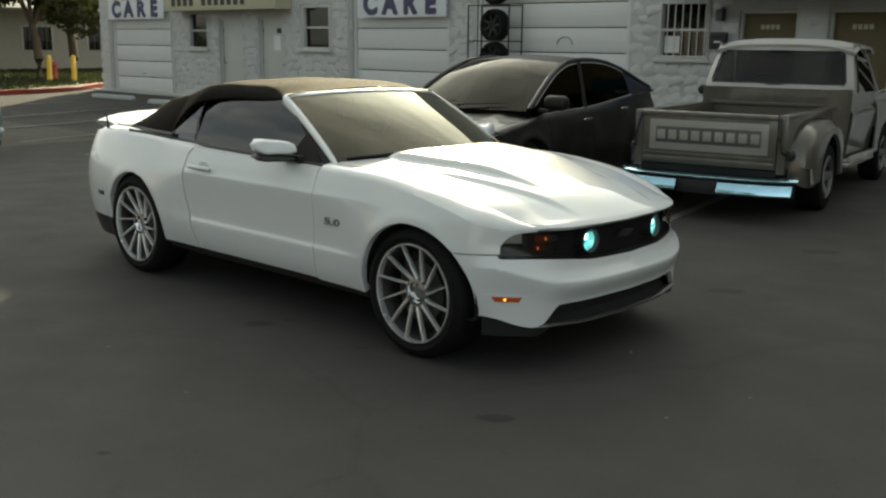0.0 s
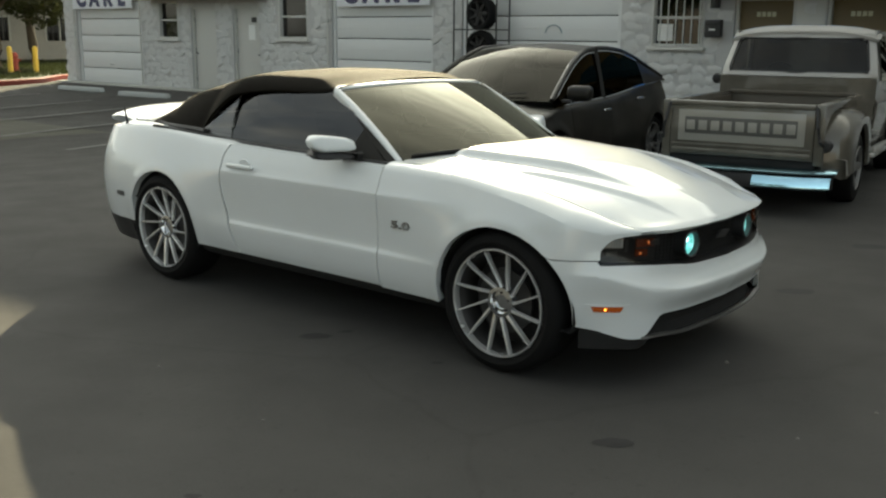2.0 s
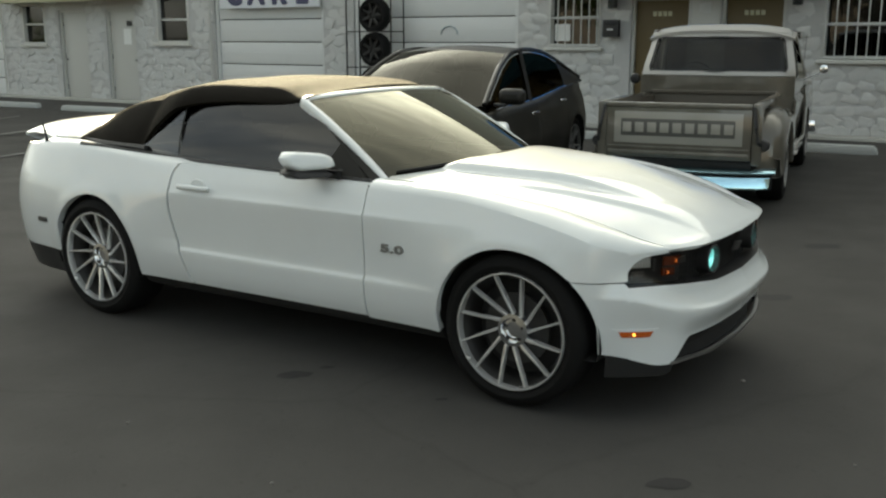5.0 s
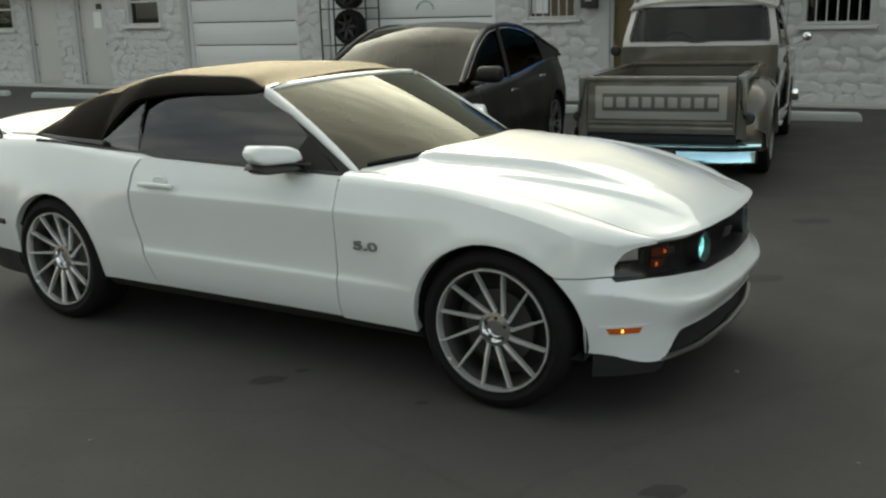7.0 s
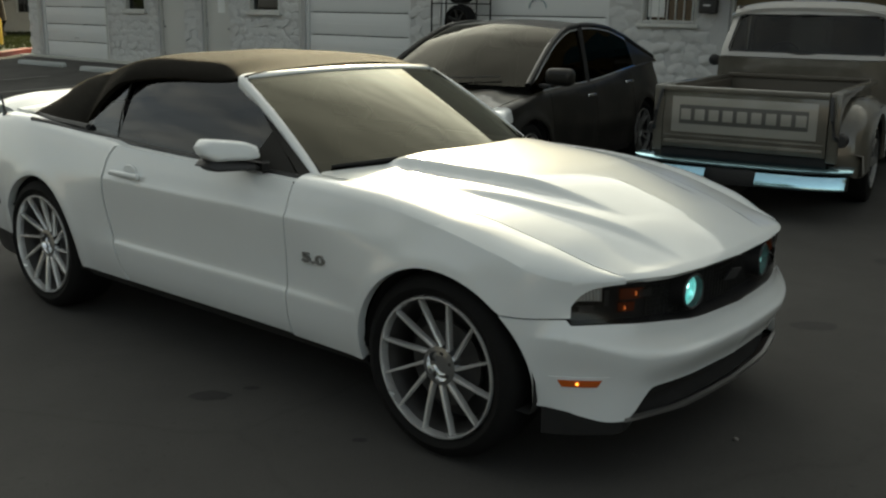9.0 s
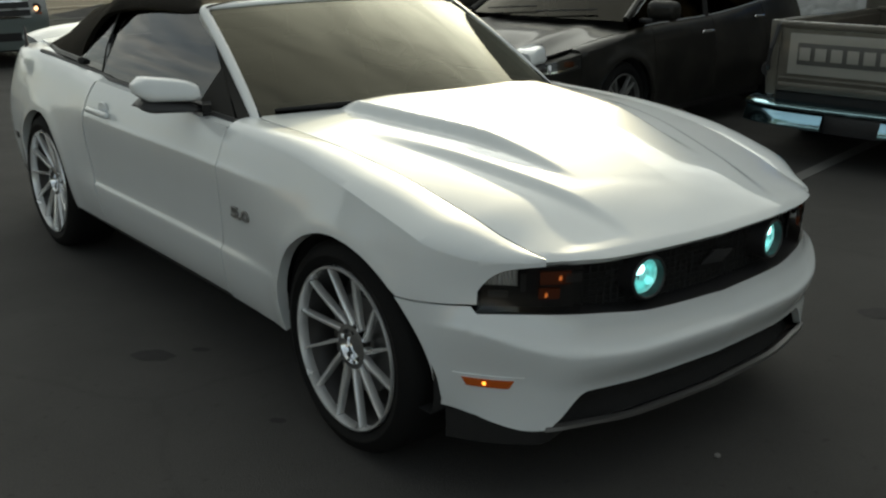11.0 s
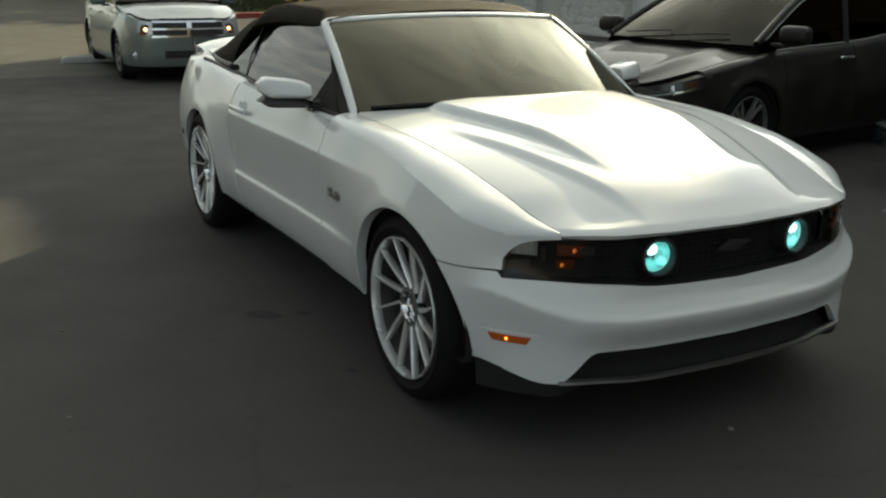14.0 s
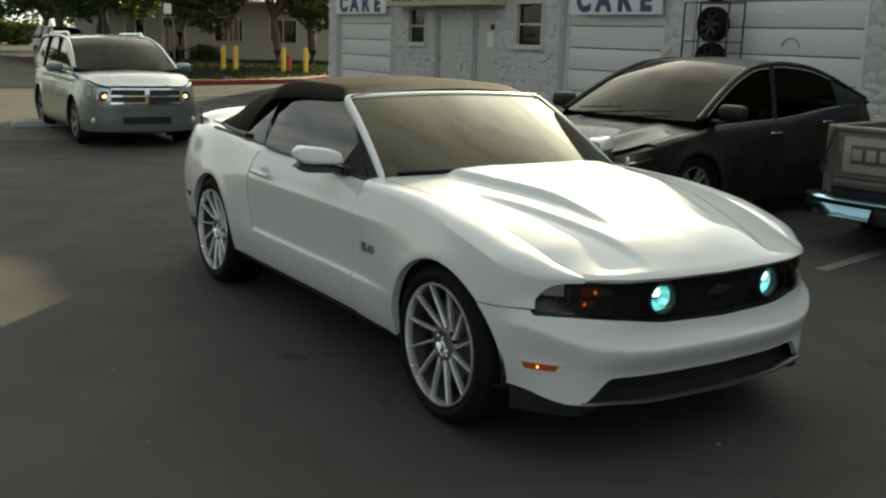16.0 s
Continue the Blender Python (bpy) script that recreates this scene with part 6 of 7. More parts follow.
# black saloon
out_s = Outline([(-2.32, 0), (-2.30, 0.45), (-2.21, 0.72), (-1.97, 0.86), (-1.39, 0.925), (0.0, 0.925), (1.39, 0.925), (1.85, 0.86), (2.10, 0.72), (2.26, 0.45), (2.32, 0)])
saloon, ins_s, sh_s = closed_car("saloon_car", "black four-door saloon parked nose outward, tinted windows", "car", pose(-2.31, 4.60, 0, 0, 0, -81), BLACKCAR, out_s, (-1.388, 1.388),
    dict(arch=0.365, radius=0.335, rim=0.235, spokes=10, mat=RIMGREY, width=0.026, label="silver alloy wheel", twin=True),
    [(0.15, 0.09), (0.25, 0.03), (0.40, 0.006), (0.60, 0.0), (0.75, 0.02), (0.88, 0.05), (1.0, 0.10)],
    dict(shoulder=[(-2.42, 0.95), (-1.9, 1.03), (-1.2, 0.995), (0.0, 0.90), (0.8, 0.88), (1.4, 0.84), (1.9, 0.755), (2.2, 0.67), (2.32, 0.62)],
         top=[(-1.98, 1.085), (-1.6, 1.235), (-1.2, 1.385), (-0.8, 1.468), (-0.30, 1.492), (0.22, 1.470), (0.58, 1.37), (1.0, 1.165), (1.36, 0.955)],
         cabin=(-1.95, -1.05, 0.34, 1.36), belt_y=0.80, roof_y=0.62, roof_z=1.475, deck_y=0.75, doors=(-1.02, -0.02, 0.98), mirror=(1.00, 0.97, 1.03), pillars=(-0.02,), glass_back=-1.22, handle_drop=0.075, side_mat=BLACKGLASS, seats=(-0.25, -1.1), trim=CHROME, handle_mat=CHROME, mirror_mat=BLACKCAR, crown=0.035, crease=0.02))
for side in (-1, 1):
    s0 = out_s.where(1.90)
    shape = lambda u, a, b: (lerp(0.665, 0.585, u ** 0.7), lerp(0.735, 0.665, u))
    lamp = part("headlamp", rimmed(patch(out_s, ins_s, s0, s0 + 0.50, 0.58, 0.74, 0.008, side, 12, 5, shape), 0.005, (0, 0, 0.5)), CLEAR, saloon, "clear headlamp")
    part("lamp_housing", patch(out_s, ins_s, s0, s0 + 0.50, 0.58, 0.74, 0.001, side, 12, 5, shape), IRON, lamp)
    part("turn_lamp", rimmed(patch(out_s, ins_s, s0 + 0.06, s0 + 0.13, 0.675, 0.712, 0.005, side), 0.004, (0, 0, 0.5)), AMBERDIM, lamp)
    X, Y, NX, NY = out_s.at(s0 + 0.26)
    part("projector", moved(lathe([(0.0, -0.006), (0.03, -0.004), (0.042, 0.004), (0.046, 0.02)], 20), Matrix.Translation((X - NX * 0.028, side * (Y - NY * 0.028), 0.652)) @ pose(0, 0, 0, 0, 0, 90 - side * 35)), REFLECT, lamp)
    part("lamp_sweep", rimmed(patch(out_s, ins_s, s0 + 0.03, s0 + 0.42, 0.60, 0.615, 0.005, side, 10, 2, lambda u, a, b: (lerp(0.674, 0.600, u ** 0.7), lerp(0.684, 0.612, u ** 0.7))), 0.003, (0, 0, 0.5)), CHROME, lamp)
for nm, z0, z1, w in (("upper_grille", 0.45, 0.60, 0.42), ("lower_grille", 0.24, 0.36, 0.62)):
    a = out_s.length - w
    rows = patch(out_s, ins_s, a, out_s.length, z0, z1, 0.006, -1)
    other = patch(out_s, ins_s, a, out_s.length, z0, z1, 0.006, 1)
    part(nm, merge(rows, other), TRIM, saloon)

# silver crossover with its lamps on
out_c = Outline([(-2.44, 0), (-2.42, 0.55), (-2.33, 0.80), (-2.0, 0.895), (-1.44, 0.915), (0.0, 0.915), (1.44, 0.915), (1.95, 0.87), (2.20, 0.74), (2.35, 0.48), (2.40, 0)])
cross, ins_c, sh_c = closed_car("crossover_car", "silver five-door crossover with lit headlamps, on the asphalt", "car", pose(-12.75, 1.42, -0.185, 0, 0, -1.4), SILVER, out_c, (-1.445, 1.445),
    dict(arch=0.40, radius=0.355, rim=0.235, spokes=5, mat=RIMGREY, width=0.07, label="dull five-spoke alloy wheel"),
    [(0.15, 0.09), (0.25, 0.03), (0.40, 0.004), (0.62, 0.0), (0.80, 0.02), (0.95, 0.05), (1.10, 0.11)],
    dict(shoulder=[(-2.44, 1.03), (-1.5, 1.05), (0.0, 1.05), (0.8, 1.055), (1.4, 1.045), (1.9, 0.98), (2.2, 0.915), (2.40, 0.865)],
         top=[(-2.34, 1.06), (-2.22, 1.35), (-2.0, 1.60), (-1.5, 1.645), (-0.6, 1.665), (0.2, 1.635), (0.55, 1.56), (0.95, 1.37), (1.35, 1.135)],
         cabin=(-2.34, -2.0, 0.30, 1.35), belt_y=0.82, roof_y=0.68, roof_z=1.665, deck_y=0.78, doors=(-1.30, -0.15, 1.0), mirror=(0.85, 1.03, 1.15), pillars=(-0.15, -1.25), seats=(-0.2, -1.1), nose_low=0.24, crown=0.05, crease=0.006))
for side in (-1, 1):
    s0 = out_c.where(2.02)
    lamp = part("headlamp", rimmed(patch(out_c, ins_c, s0, s0 + 0.46, 0.66, 0.84, 0.008, side, taper=lambda u, a, b: (lerp(0.78, 0.70, u), lerp(0.915, 0.885, u))), 0.012, (0, 0, 0.5)), LAMPGREY, cross, "clear headlamp with a lit bulb")
    x, y, nx, ny = out_c.at(s0 + 0.36)
    part("lamp_bowl", moved(lathe([(0.0, 0.004), (0.055, -0.008), (0.070, -0.016), (0.074, 0.01)], 24), Matrix.Translation((x + 0.004, side * y * 0.985, 0.775)) @ pose(0, 0, 0, 0, 0, 90)), IRON, lamp)
    part("bulb", moved(lathe([(0.0, -0.03), (0.018, -0.022), (0.028, 0.0)], 20), Matrix.Translation((x + 0.005, side * y * 0.985, 0.775)) @ pose(0, 0, 0, 0, 0, 90)), HALOGEN, lamp)
    part("turn_lamp", rimmed(patch(out_c, ins_c, s0 + 0.28, s0 + 0.36, 0.70, 0.74, 0.014, side), 0.01, (0, 0, 0.5)), AMBER, lamp)
    x, y, nx, ny = out_c.at(s0 + 0.20)
    part("fog_lamp", moved(lathe([(0.0, -0.02), (0.04, -0.014), (0.055, 0.0)], 20), Matrix.Translation((x - 0.01, side * y, 0.40)) @ pose(0, 0, 0, 0, 0, 90 - side * 25)), REFLECT, cross)
    part("roof_bar", tube([(-1.7, side * 0.61, 1.61), (-1.6, side * 0.61, 1.665), (-0.2, side * 0.61, 1.685), (0.0, side * 0.61, 1.62)], 0.018, 6), CHROME, cross, "bright roof bar")
grille = part("grille", merge(patch(out_c, ins_c, out_c.length - 0.52, out_c.length, 0.675, 0.885, 0.006, -1), patch(out_c, ins_c, out_c.length - 0.52, out_c.length, 0.675, 0.885, 0.006, 1)), TRIM, cross, "dark cross-bar grille")
for z in (0.675, 0.78, 0.885):
    part("grille_bar", merge(*[patch(out_c, ins_c, out_c.length - 0.53, out_c.length, z - 0.014, z + 0.014, 0.022, sd) for sd in (-1, 1)]), CHROME, grille)
part("grille_post", merge(*[patch(out_c, ins_c, out_c.length - 0.034, out_c.length, 0.665, 0.895, 0.026, sd) for sd in (-1, 1)]), CHROME, grille)
part("lower_grille", merge(*[patch(out_c, ins_c, out_c.length - 0.36, out_c.length, 0.36, 0.47, 0.006, sd) for sd in (-1, 1)]), TRIM, cross)
part("bumper_bar", merge(*[patch(out_c, ins_c, out_c.length - 0.80, out_c.length, 0.585, 0.635, 0.022, sd) for sd in (-1, 1)]), SILVER, cross)


# two-tone stepside pickup
def pickup():
    t = thing("pickup_truck", "beige and cream old stepside pickup, chrome rear bumper, empty bed", "pickup", pose(0.26, 4.235, 0, 0, 0, 99.3))
    # bed
    part("bed_floor", box(0.02, 1.98, -0.63, 0.63, 0.50, 0.54), BEDPAINT, t)
    part("bed_bulkhead", merge(box(1.97, 2.0, -0.63, 0.63, 0.54, 0.97, 0.004), box(1.95, 2.01, -0.66, 0.66, 0.97, 1.01, 0.012)), BEDPAINT, t)
    part("gate_lining", box(0.002, 0.008, -0.62, 0.62, 0.545, 0.95), BEDPAINT, t)
    for k in range(7):
        y = lerp(-0.54, 0.54, k / 6)
        part("bed_strip", box(0.03, 1.97, y - 0.012, y + 0.012, 0.541, 0.548), STEEL, t)
    for side in (-1, 1):
        part("bed_lining", box(0.03, 1.97, side * 0.63 - 0.004, side * 0.63 + 0.004, 0.545, 0.95), BEDPAINT, t)
        part("bed_side", merge(box(0.0, 2.0, side * 0.655 - 0.018, side * 0.655 + 0.018, 0.48, 0.965, 0.004), box(0.0, 2.0, side * 0.685 - 0.04, side * 0.685 + 0.04, 0.955, 1.0, 0.012)), TAN, t)
        part("stake_post", box(-0.035, 0.03, side * 0.695 - 0.04, side * 0.695 + 0.04, 0.46, 1.0, 0.01), TAN, t)
        part("tailgate_chain", tube([(-0.05, side * 0.665, 0.97), (-0.10, side * 0.69, 0.80), (-0.085, side * 0.71, 0.68), (-0.02, side * 0.73, 0.64)], 0.016, 6), TRIM, t, "black hanging tailgate chain")
        # rear fender
        rows = []
        for i in range(25):
            u = i / 24
            a = math.pi * lerp(1.03, -0.06, u)
            xc = 1.12
            c, s = math.cos(a), math.sin(a)
            rx, rz = (0.78 if c < 0 else 0.62), 0.585
            x1, z1 = xc + rx * math.copysign(abs(c) ** 0.62, c), 0.33 + rz * max(0, s) ** 0.55 if s > 0 else 0.33
            xo, zo = xc + 0.425 * c, 0.345 + 0.425 * max(0.0, s)
            row = [Vector((x1, side * 0.67, z1)), Vector((lerp(x1, xc, 0.02), side * 0.765, z1 - 0.005)), Vector((lerp(x1, xc, 0.06), side * 0.835, z1 - 0.03)), Vector((lerp(x1, xc, 0.14), side * 0.882, z1 - 0.085 * max(0.25, s))),
                   Vector((lerp(x1, xo, 0.55), side * 0.900, lerp(z1, zo, 0.55))), Vector((xo, side * 0.898, zo)), Vector((xo, side * 0.866, zo - 0.01))]
            rows.append(row)
        part("rear_fender", rimmed(grid(rows), 0.012, (1.12, side * 0.4, 0.3)), TAN, t, "bulging beige rear fender")
        part("fender_skirt", outward(grid([[Vector((x, side * y, z)) for y, z in ((0.68, 0.52), (0.872, 0.48), (0.888, 0.34), (0.845, 0.30))] for x in (0.36, 0.45, 0.60, 0.70)]), (0.5, 0, 0.4)), CREAM, t, "cream lower fender panel")
        part("step", box(1.72, 2.0, side * 0.80 - 0.12, side * 0.80 + 0.12, 0.38, 0.41, 0.006), CREAM, t)
        lampm = part("tail_lamp", moved(lathe([(0.0, -0.06), (0.045, -0.055), (0.055, -0.03), (0.055, 0.03), (0.03, 0.05), (0.0, 0.05)], 20), Matrix.Translation((0.05, side * 0.745, 0.635)) @ pose(0, 0, 0, 0, 0, -90)), TRIM, t, "round black tail lamp")
        part("lamp_arm", tube([(0.02, side * 0.66, 0.60), (0.06, side * 0.745, 0.615)], 0.014, 6), TRIM, lampm)
        # wheels
        wheel(t, 1.12, side * 0.868, 0.335, side, 0.335, 0.205, 0.24, 5, RIMGREY, 0.0, 0.075, 0.05, "five-spoke wheel")
        wheel(t, 4.02, side * 0.87, 0.335, side, 0.335, 0.205, 0.22, 5, RIMGREY, 0.0, 0.075, 0.05, "five-spoke wheel")
    # tailgate with its pale panel; the maker's name becomes plain blocks
    gate = part("tailgate", box(-0.045, 0.0, -0.65, 0.65, 0.50, 0.985, 0.006), TAN, t, "beige tailgate")
    part("gate_cap", box(-0.065, 0.01, -0.65, 0.65, 0.95, 1.0, 0.014), TAN, gate)
    part("gate_rib", box(-0.060, -0.04, -0.63, 0.63, 0.52, 0.56, 0.008), TAN, gate)
    part("gate_rib", box(-0.055, -0.04, -0.63, 0.63, 0.585, 0.60, 0.004), TAN, gate)
    part("tailgate_panel", box(-0.052, -0.046, -0.575, 0.575, 0.625, 0.915, 0.003), PANELPAINT, gate, "cream inset panel")
    field = plain("grey_field", (0.085, 0.083, 0.075), 0.5)
    part("panel_field", box(-0.057, -0.0525, -0.51, 0.51, 0.695, 0.850, 0.002), field, gate)
    for k in range(9):
        y = lerp(0.455, -0.455, k / 8)
        part("name_block", box(-0.061, -0.0572, y - 0.040, y + 0.040, 0.728, 0.818, 0.002), PANELPAINT, gate)
    part("rear_valance", box(-0.02, 0.06, -0.66, 0.66, 0.36, 0.49, 0.01), GAP, t)
    # chrome bumper, the blue sky reflection put into its metal colour
    def bumper_run(y0, y1, profile):
        rows = []
        for k in range(25):
            y = lerp(y0, y1, k / 24)
            bend = -0.20 + 0.16 * abs(y / 0.87) ** 4
            rows.append([Vector((bend + dx, y, z)) for dx, z in profile])
        return rimmed(grid(rows), 0.006, (0.3, 0, 0.33))

    bump = part("rear_bumper", bumper_run(-0.87, 0.87, ((0.16, 0.432), (0.06, 0.428), (0.0, 0.420), (-0.016, 0.408), (-0.010, 0.392), (0.03, 0.385))), SKYCHROME, t, "polished chrome rear bumper, tinted as if mirroring blue sky")
    part("bumper_core", bumper_run(-0.845, 0.845, ((0.045, 0.39), (0.035, 0.37), (0.030, 0.26), (0.05, 0.25))), GAP, bump)
    for y0, y1 in ((-0.83, -0.18), (0.22, 0.85)):
        part("bumper_face", bumper_run(y0, y1, ((0.01, 0.376), (-0.012, 0.368), (-0.052, 0.285), (-0.050, 0.268), (0.0, 0.258))), SKYCHROME, bump, "bright chrome bumper face, tinted as if mirroring blue sky")
    part("plate_recess", box(-0.185, -0.165, -0.18, 0.22, 0.245, 0.375, 0.006), TRIM, bump, "black plate recess")
    for y in (-0.64, -0.36, 0.40, 0.66):
        part("bumper_bolt", moved(lathe([(0.0, -0.008), (0.010, -0.006), (0.013, 0.0)], 10), Matrix.Translation((-0.213 + 0.16 * abs(y / .87) ** 4, y, 0.315)) @ pose(0, 0, 0, 0, 0, -90)), TRIM, bump)
    # cab: lower body, pillars, roof, windows
    bow = lambda z: 0.825 - 0.05 * ss(0.9, 0.4, z) - 0.085 * ss(1.12, 1.68, z)

    def ring(x, zs, k=1.0):
        return [Vector((x, s * bow(z) * k, z)) for s, z in zs]

    zs_lo = [0.40, 0.55, 0.75, 0.95, 1.05, 1.11]
    part("cab_back_lower", rimmed(grid([[Vector((2.06 + 0.10 * abs(v) ** 6, v * bow(z), z)) for z in zs_lo + [1.16]] for v in [k / 12 - 1 for k in range(25)]]), 0.02, (3, 0, 0.8)), TAN, t)
    def back_pt(v, z):
        lean = 0.02 + 0.20 * ss(1.12, 1.72, z)
        return Vector((2.07 + lean + 0.13 * abs(v) ** 5, v * bow(z), z))
    frame_back = bmesh.new()
    fine_v = [lerp(-1, 1, k / 40) for k in range(41)]
    fine_z = [lerp(1.165, 1.625, k / 20) for k in range(21)]
    vs = {}
    for i, v in enumerate(fine_v):
        for j, z in enumerate(fine_z):
            vs[i, j] = frame_back.verts.new(back_pt(v, z))
    for i in range(40):
        for j in range(20):
            v, z = (fine_v[i] + fine_v[i + 1]) / 2, (fine_z[j] + fine_z[j + 1]) / 2
            inside = abs(v) < 0.90 and 1.205 < z < 1.575 and (max(0, abs(v) - 0.84) / 0.06) ** 2 + (max(0, abs(z - 1.39) - 0.135) / 0.05) ** 2 < 1
            if not inside:
                frame_back.faces.new((vs[i, j], vs[i + 1, j], vs[i + 1, j + 1], vs[i, j + 1]))
    loose = [v for v in frame_back.verts if not v.link_faces]
    bmesh.ops.delete(frame_back, geom=loose, context="VERTS")
    part("cab_back_frame", rimmed(frame_back, 0.03, (3, 0, 1.2)), CREAM, t, "cream frame round the rear window")
    part("rear_window", outward(grid([[back_pt(lerp(-0.91, 0.91, i / 12), lerp(1.20, 1.585, j / 6)) + Vector((0.02, 0, 0)) for j in range(7)] for i in range(13)]), (3, 0, 1.3)), CABGLASS, t, "curved rear window")
    part("window_seal", tube([back_pt(v, z) + Vector((-0.002, 0, 0)) for v, z in ((-0.88, 1.215), (0, 1.207), (0.88, 1.215), (0.905, 1.25), (0.905, 1.53), (0.88, 1.568), (0, 1.575), (-0.88, 1.568), (-0.905, 1.53), (-0.905, 1.25), (-0.88, 1.215))], 0.010, 6), TRIM, t)
    rows = []
    for i in range(17):
        x = lerp(2.26, 3.42, i / 16)
        drop = 0.07 * ss(2.55, 2.24, x) + 0.06 * ss(3.15, 3.44, x)
        rows.append([Vector((x + (0.10 * abs(v) ** 5 if x < 2.5 else -0.06 * v * v * ss(2.9, 3.4, x)), v * 0.785, 1.715 - drop - 0.085 * abs(v) ** 3.5)) for v in [k / 10 - 1 for k in range(21)]])
    part("cab_roof", rimmed(grid(rows), 0.03, (2.8, 0, 1.2)), CREAM, t, "cream cab roof")
    for side in (-1, 1):
        lower = [[Vector((x, side * (bow(z) + (0.03 if z < 0.93 else 0.0)), z)) for z in [0.42, 0.55, 0.75, 0.90, 0.95, 1.05, 1.13]] for x in [lerp(2.17, 3.42, k / 10) for k in range(11)]]
        part("cab_side", rimmed(grid(lower), 0.02, (2.8, 0, 0.8)), TAN, t)
        part("cab_skirt", box(2.17, 3.42, side * 0.855 - 0.02, side * 0.855 + 0.02, 0.33, 0.45, 0.01), CREAM, t)
        part("side_window", pane([(2.40, side * 0.848, 1.13), (3.35, side * 0.848, 1.13), (3.0, side * 0.745, 1.60), (2.45, side * 0.765, 1.61)], 0.0), TINT, t)
        part("rear_pillar", rimmed(grid([[back_pt(side, z) + Vector((d, 0, 0)) for z in [lerp(1.12, 1.66, k / 8) for k in range(9)]] for d in (0.0, 0.06, 0.14, 0.24)]), 0.02, (2.8, 0, 1.2)), CREAM, t)
        part("front_pillar", tube([(3.42, side * 0.84, 1.12), (3.02, side * 0.715, 1.63)], 0.03, 6), CREAM, t)
        if side < 0:
            mir = part("door_mirror", moved(lathe([(0.0, -0.014), (0.042, -0.010), (0.052, 0.0), (0.042, 0.024), (0.0, 0.035)], 20), Matrix.Translation((3.10, side * 1.06, 1.22)) @ pose(0, 0, 0, 0, 0, 90)), CHROME, t, "round chrome mirror")
            part("mirror_stalk", tube([(3.12, side * 0.86, 1.10), (3.13, side * 1.0, 1.16), (3.13, side * 1.06, 1.22)], 0.008, 6), CHROME, mir)
        else:
            mir = part("door_mirror", moved(lathe([(0.0, -0.02), (0.05, -0.014), (0.062, 0.0), (0.05, 0.03), (0.0, 0.045)], 20), Matrix.Translation((2.62, side * 0.99, 1.10)) @ pose(0, 0, 0, 0, 0, 90)), TRIM, t, "small black door mirror")
            part("mirror_stalk", tube([(2.66, side * 0.86, 1.06), (2.64, side * 0.95, 1.09)], 0.010, 6), TRIM, mir)
        part("side_aerial", tube([(3.5, side * 0.80, 1.05), (3.45, side * 0.83, 1.6)], 0.004, 5), STEEL, t) if side < 0 else None
        # front wing
        rows = []
        ar = arch(4.02, 0.40, 0.335)
        for k in range(29):
            x = lerp(3.43, 4.80, k / 28)
            lo = max(0.40, ar(x))
            rows.append([Vector((x, side * (0.875 - d), z)) for d, z in ((0.0, lo), (0.0, lerp(lo, 0.98, 0.35)), (0.0, lerp(lo, 0.98, 0.7)), (0.02, 0.98), (0.10, 1.04), (0.25, 1.06))])
        part("front_fender", rimmed(grid(rows), 0.02, (4, 0, 0.7)), TAN, t)
    rows = [[Vector((x, v * 0.64, 1.065 + 0.04 * (1 - v * v) - 0.05 * ss(4.4, 4.8, x))) for v in [k / 8 - 1 for k in range(17)]] for x in [lerp(3.42, 4.80, k / 10) for k in range(11)]]
    part("bonnet", rimmed(grid(rows), 0.02, (4, 0, 0.6)), TAN, t)
    part("windscreen", outward(grid([[Vector((lerp(3.45, 3.03, j / 6) - 0.04 * v * v, v * lerp(0.83, 0.72, j / 6), lerp(1.12, 1.63, j / 6))) for j in range(7)] for v in [k / 8 - 1 for k in range(17)]]), (2.5, 0, 1.2)), CABGLASS, t)
    part("nose_panel", box(4.74, 4.82, -0.86, 0.86, 0.45, 1.03, 0.02), CREAM, t)
    part("front_bumper", box(4.86, 4.98, -0.93, 0.93, 0.34, 0.50, 0.03), CHROME, t)
    part("chassis", merge(box(0.1, 4.7, -0.45, -0.35, 0.28, 0.42), box(0.1, 4.7, 0.35, 0.45, 0.28, 0.42), box(2.2, 4.7, -0.6, 0.6, 0.32, 0.55), box(0.35, 0.55, -0.45, 0.45, 0.26, 0.40)), GAP, t)
    part("bench_seat", merge(box(2.45, 2.95, -0.68, 0.68, 0.55, 0.80, 0.05), box(2.34, 2.50, -0.68, 0.68, 0.75, 1.22, 0.05)), LEATHER, t)
    part("dashboard", box(3.10, 3.40, -0.75, 0.75, 0.85, 1.12, 0.04), LEATHER, t)
    part("steering_wheel", moved(lathe([(0.19, -0.012), (0.20, 0.0), (0.19, 0.012), (0.18, 0.0), (0.19, -0.012)], 28), Matrix.Translation((3.0, 0.36, 1.10)) @ pose(0, 0, 0, 0, -30, 90)), LEATHER, t)


pickup()

# ---- beyond the yard: kerb, lawn, house, trees ----
def slab(pts, z0, z1):
    bm = bmesh.new()
    f = bm.faces.new([bm.verts.new((x, y, z1)) for x, y in pts])
    made = bmesh.ops.extrude_face_region(bm, geom=[f])
    for g in made["geom"]:
        if isinstance(g, bmesh.types.BMVert):
            g.co.z = z0
    bmesh.ops.recalc_face_normals(bm, faces=bm.faces)
    return bm


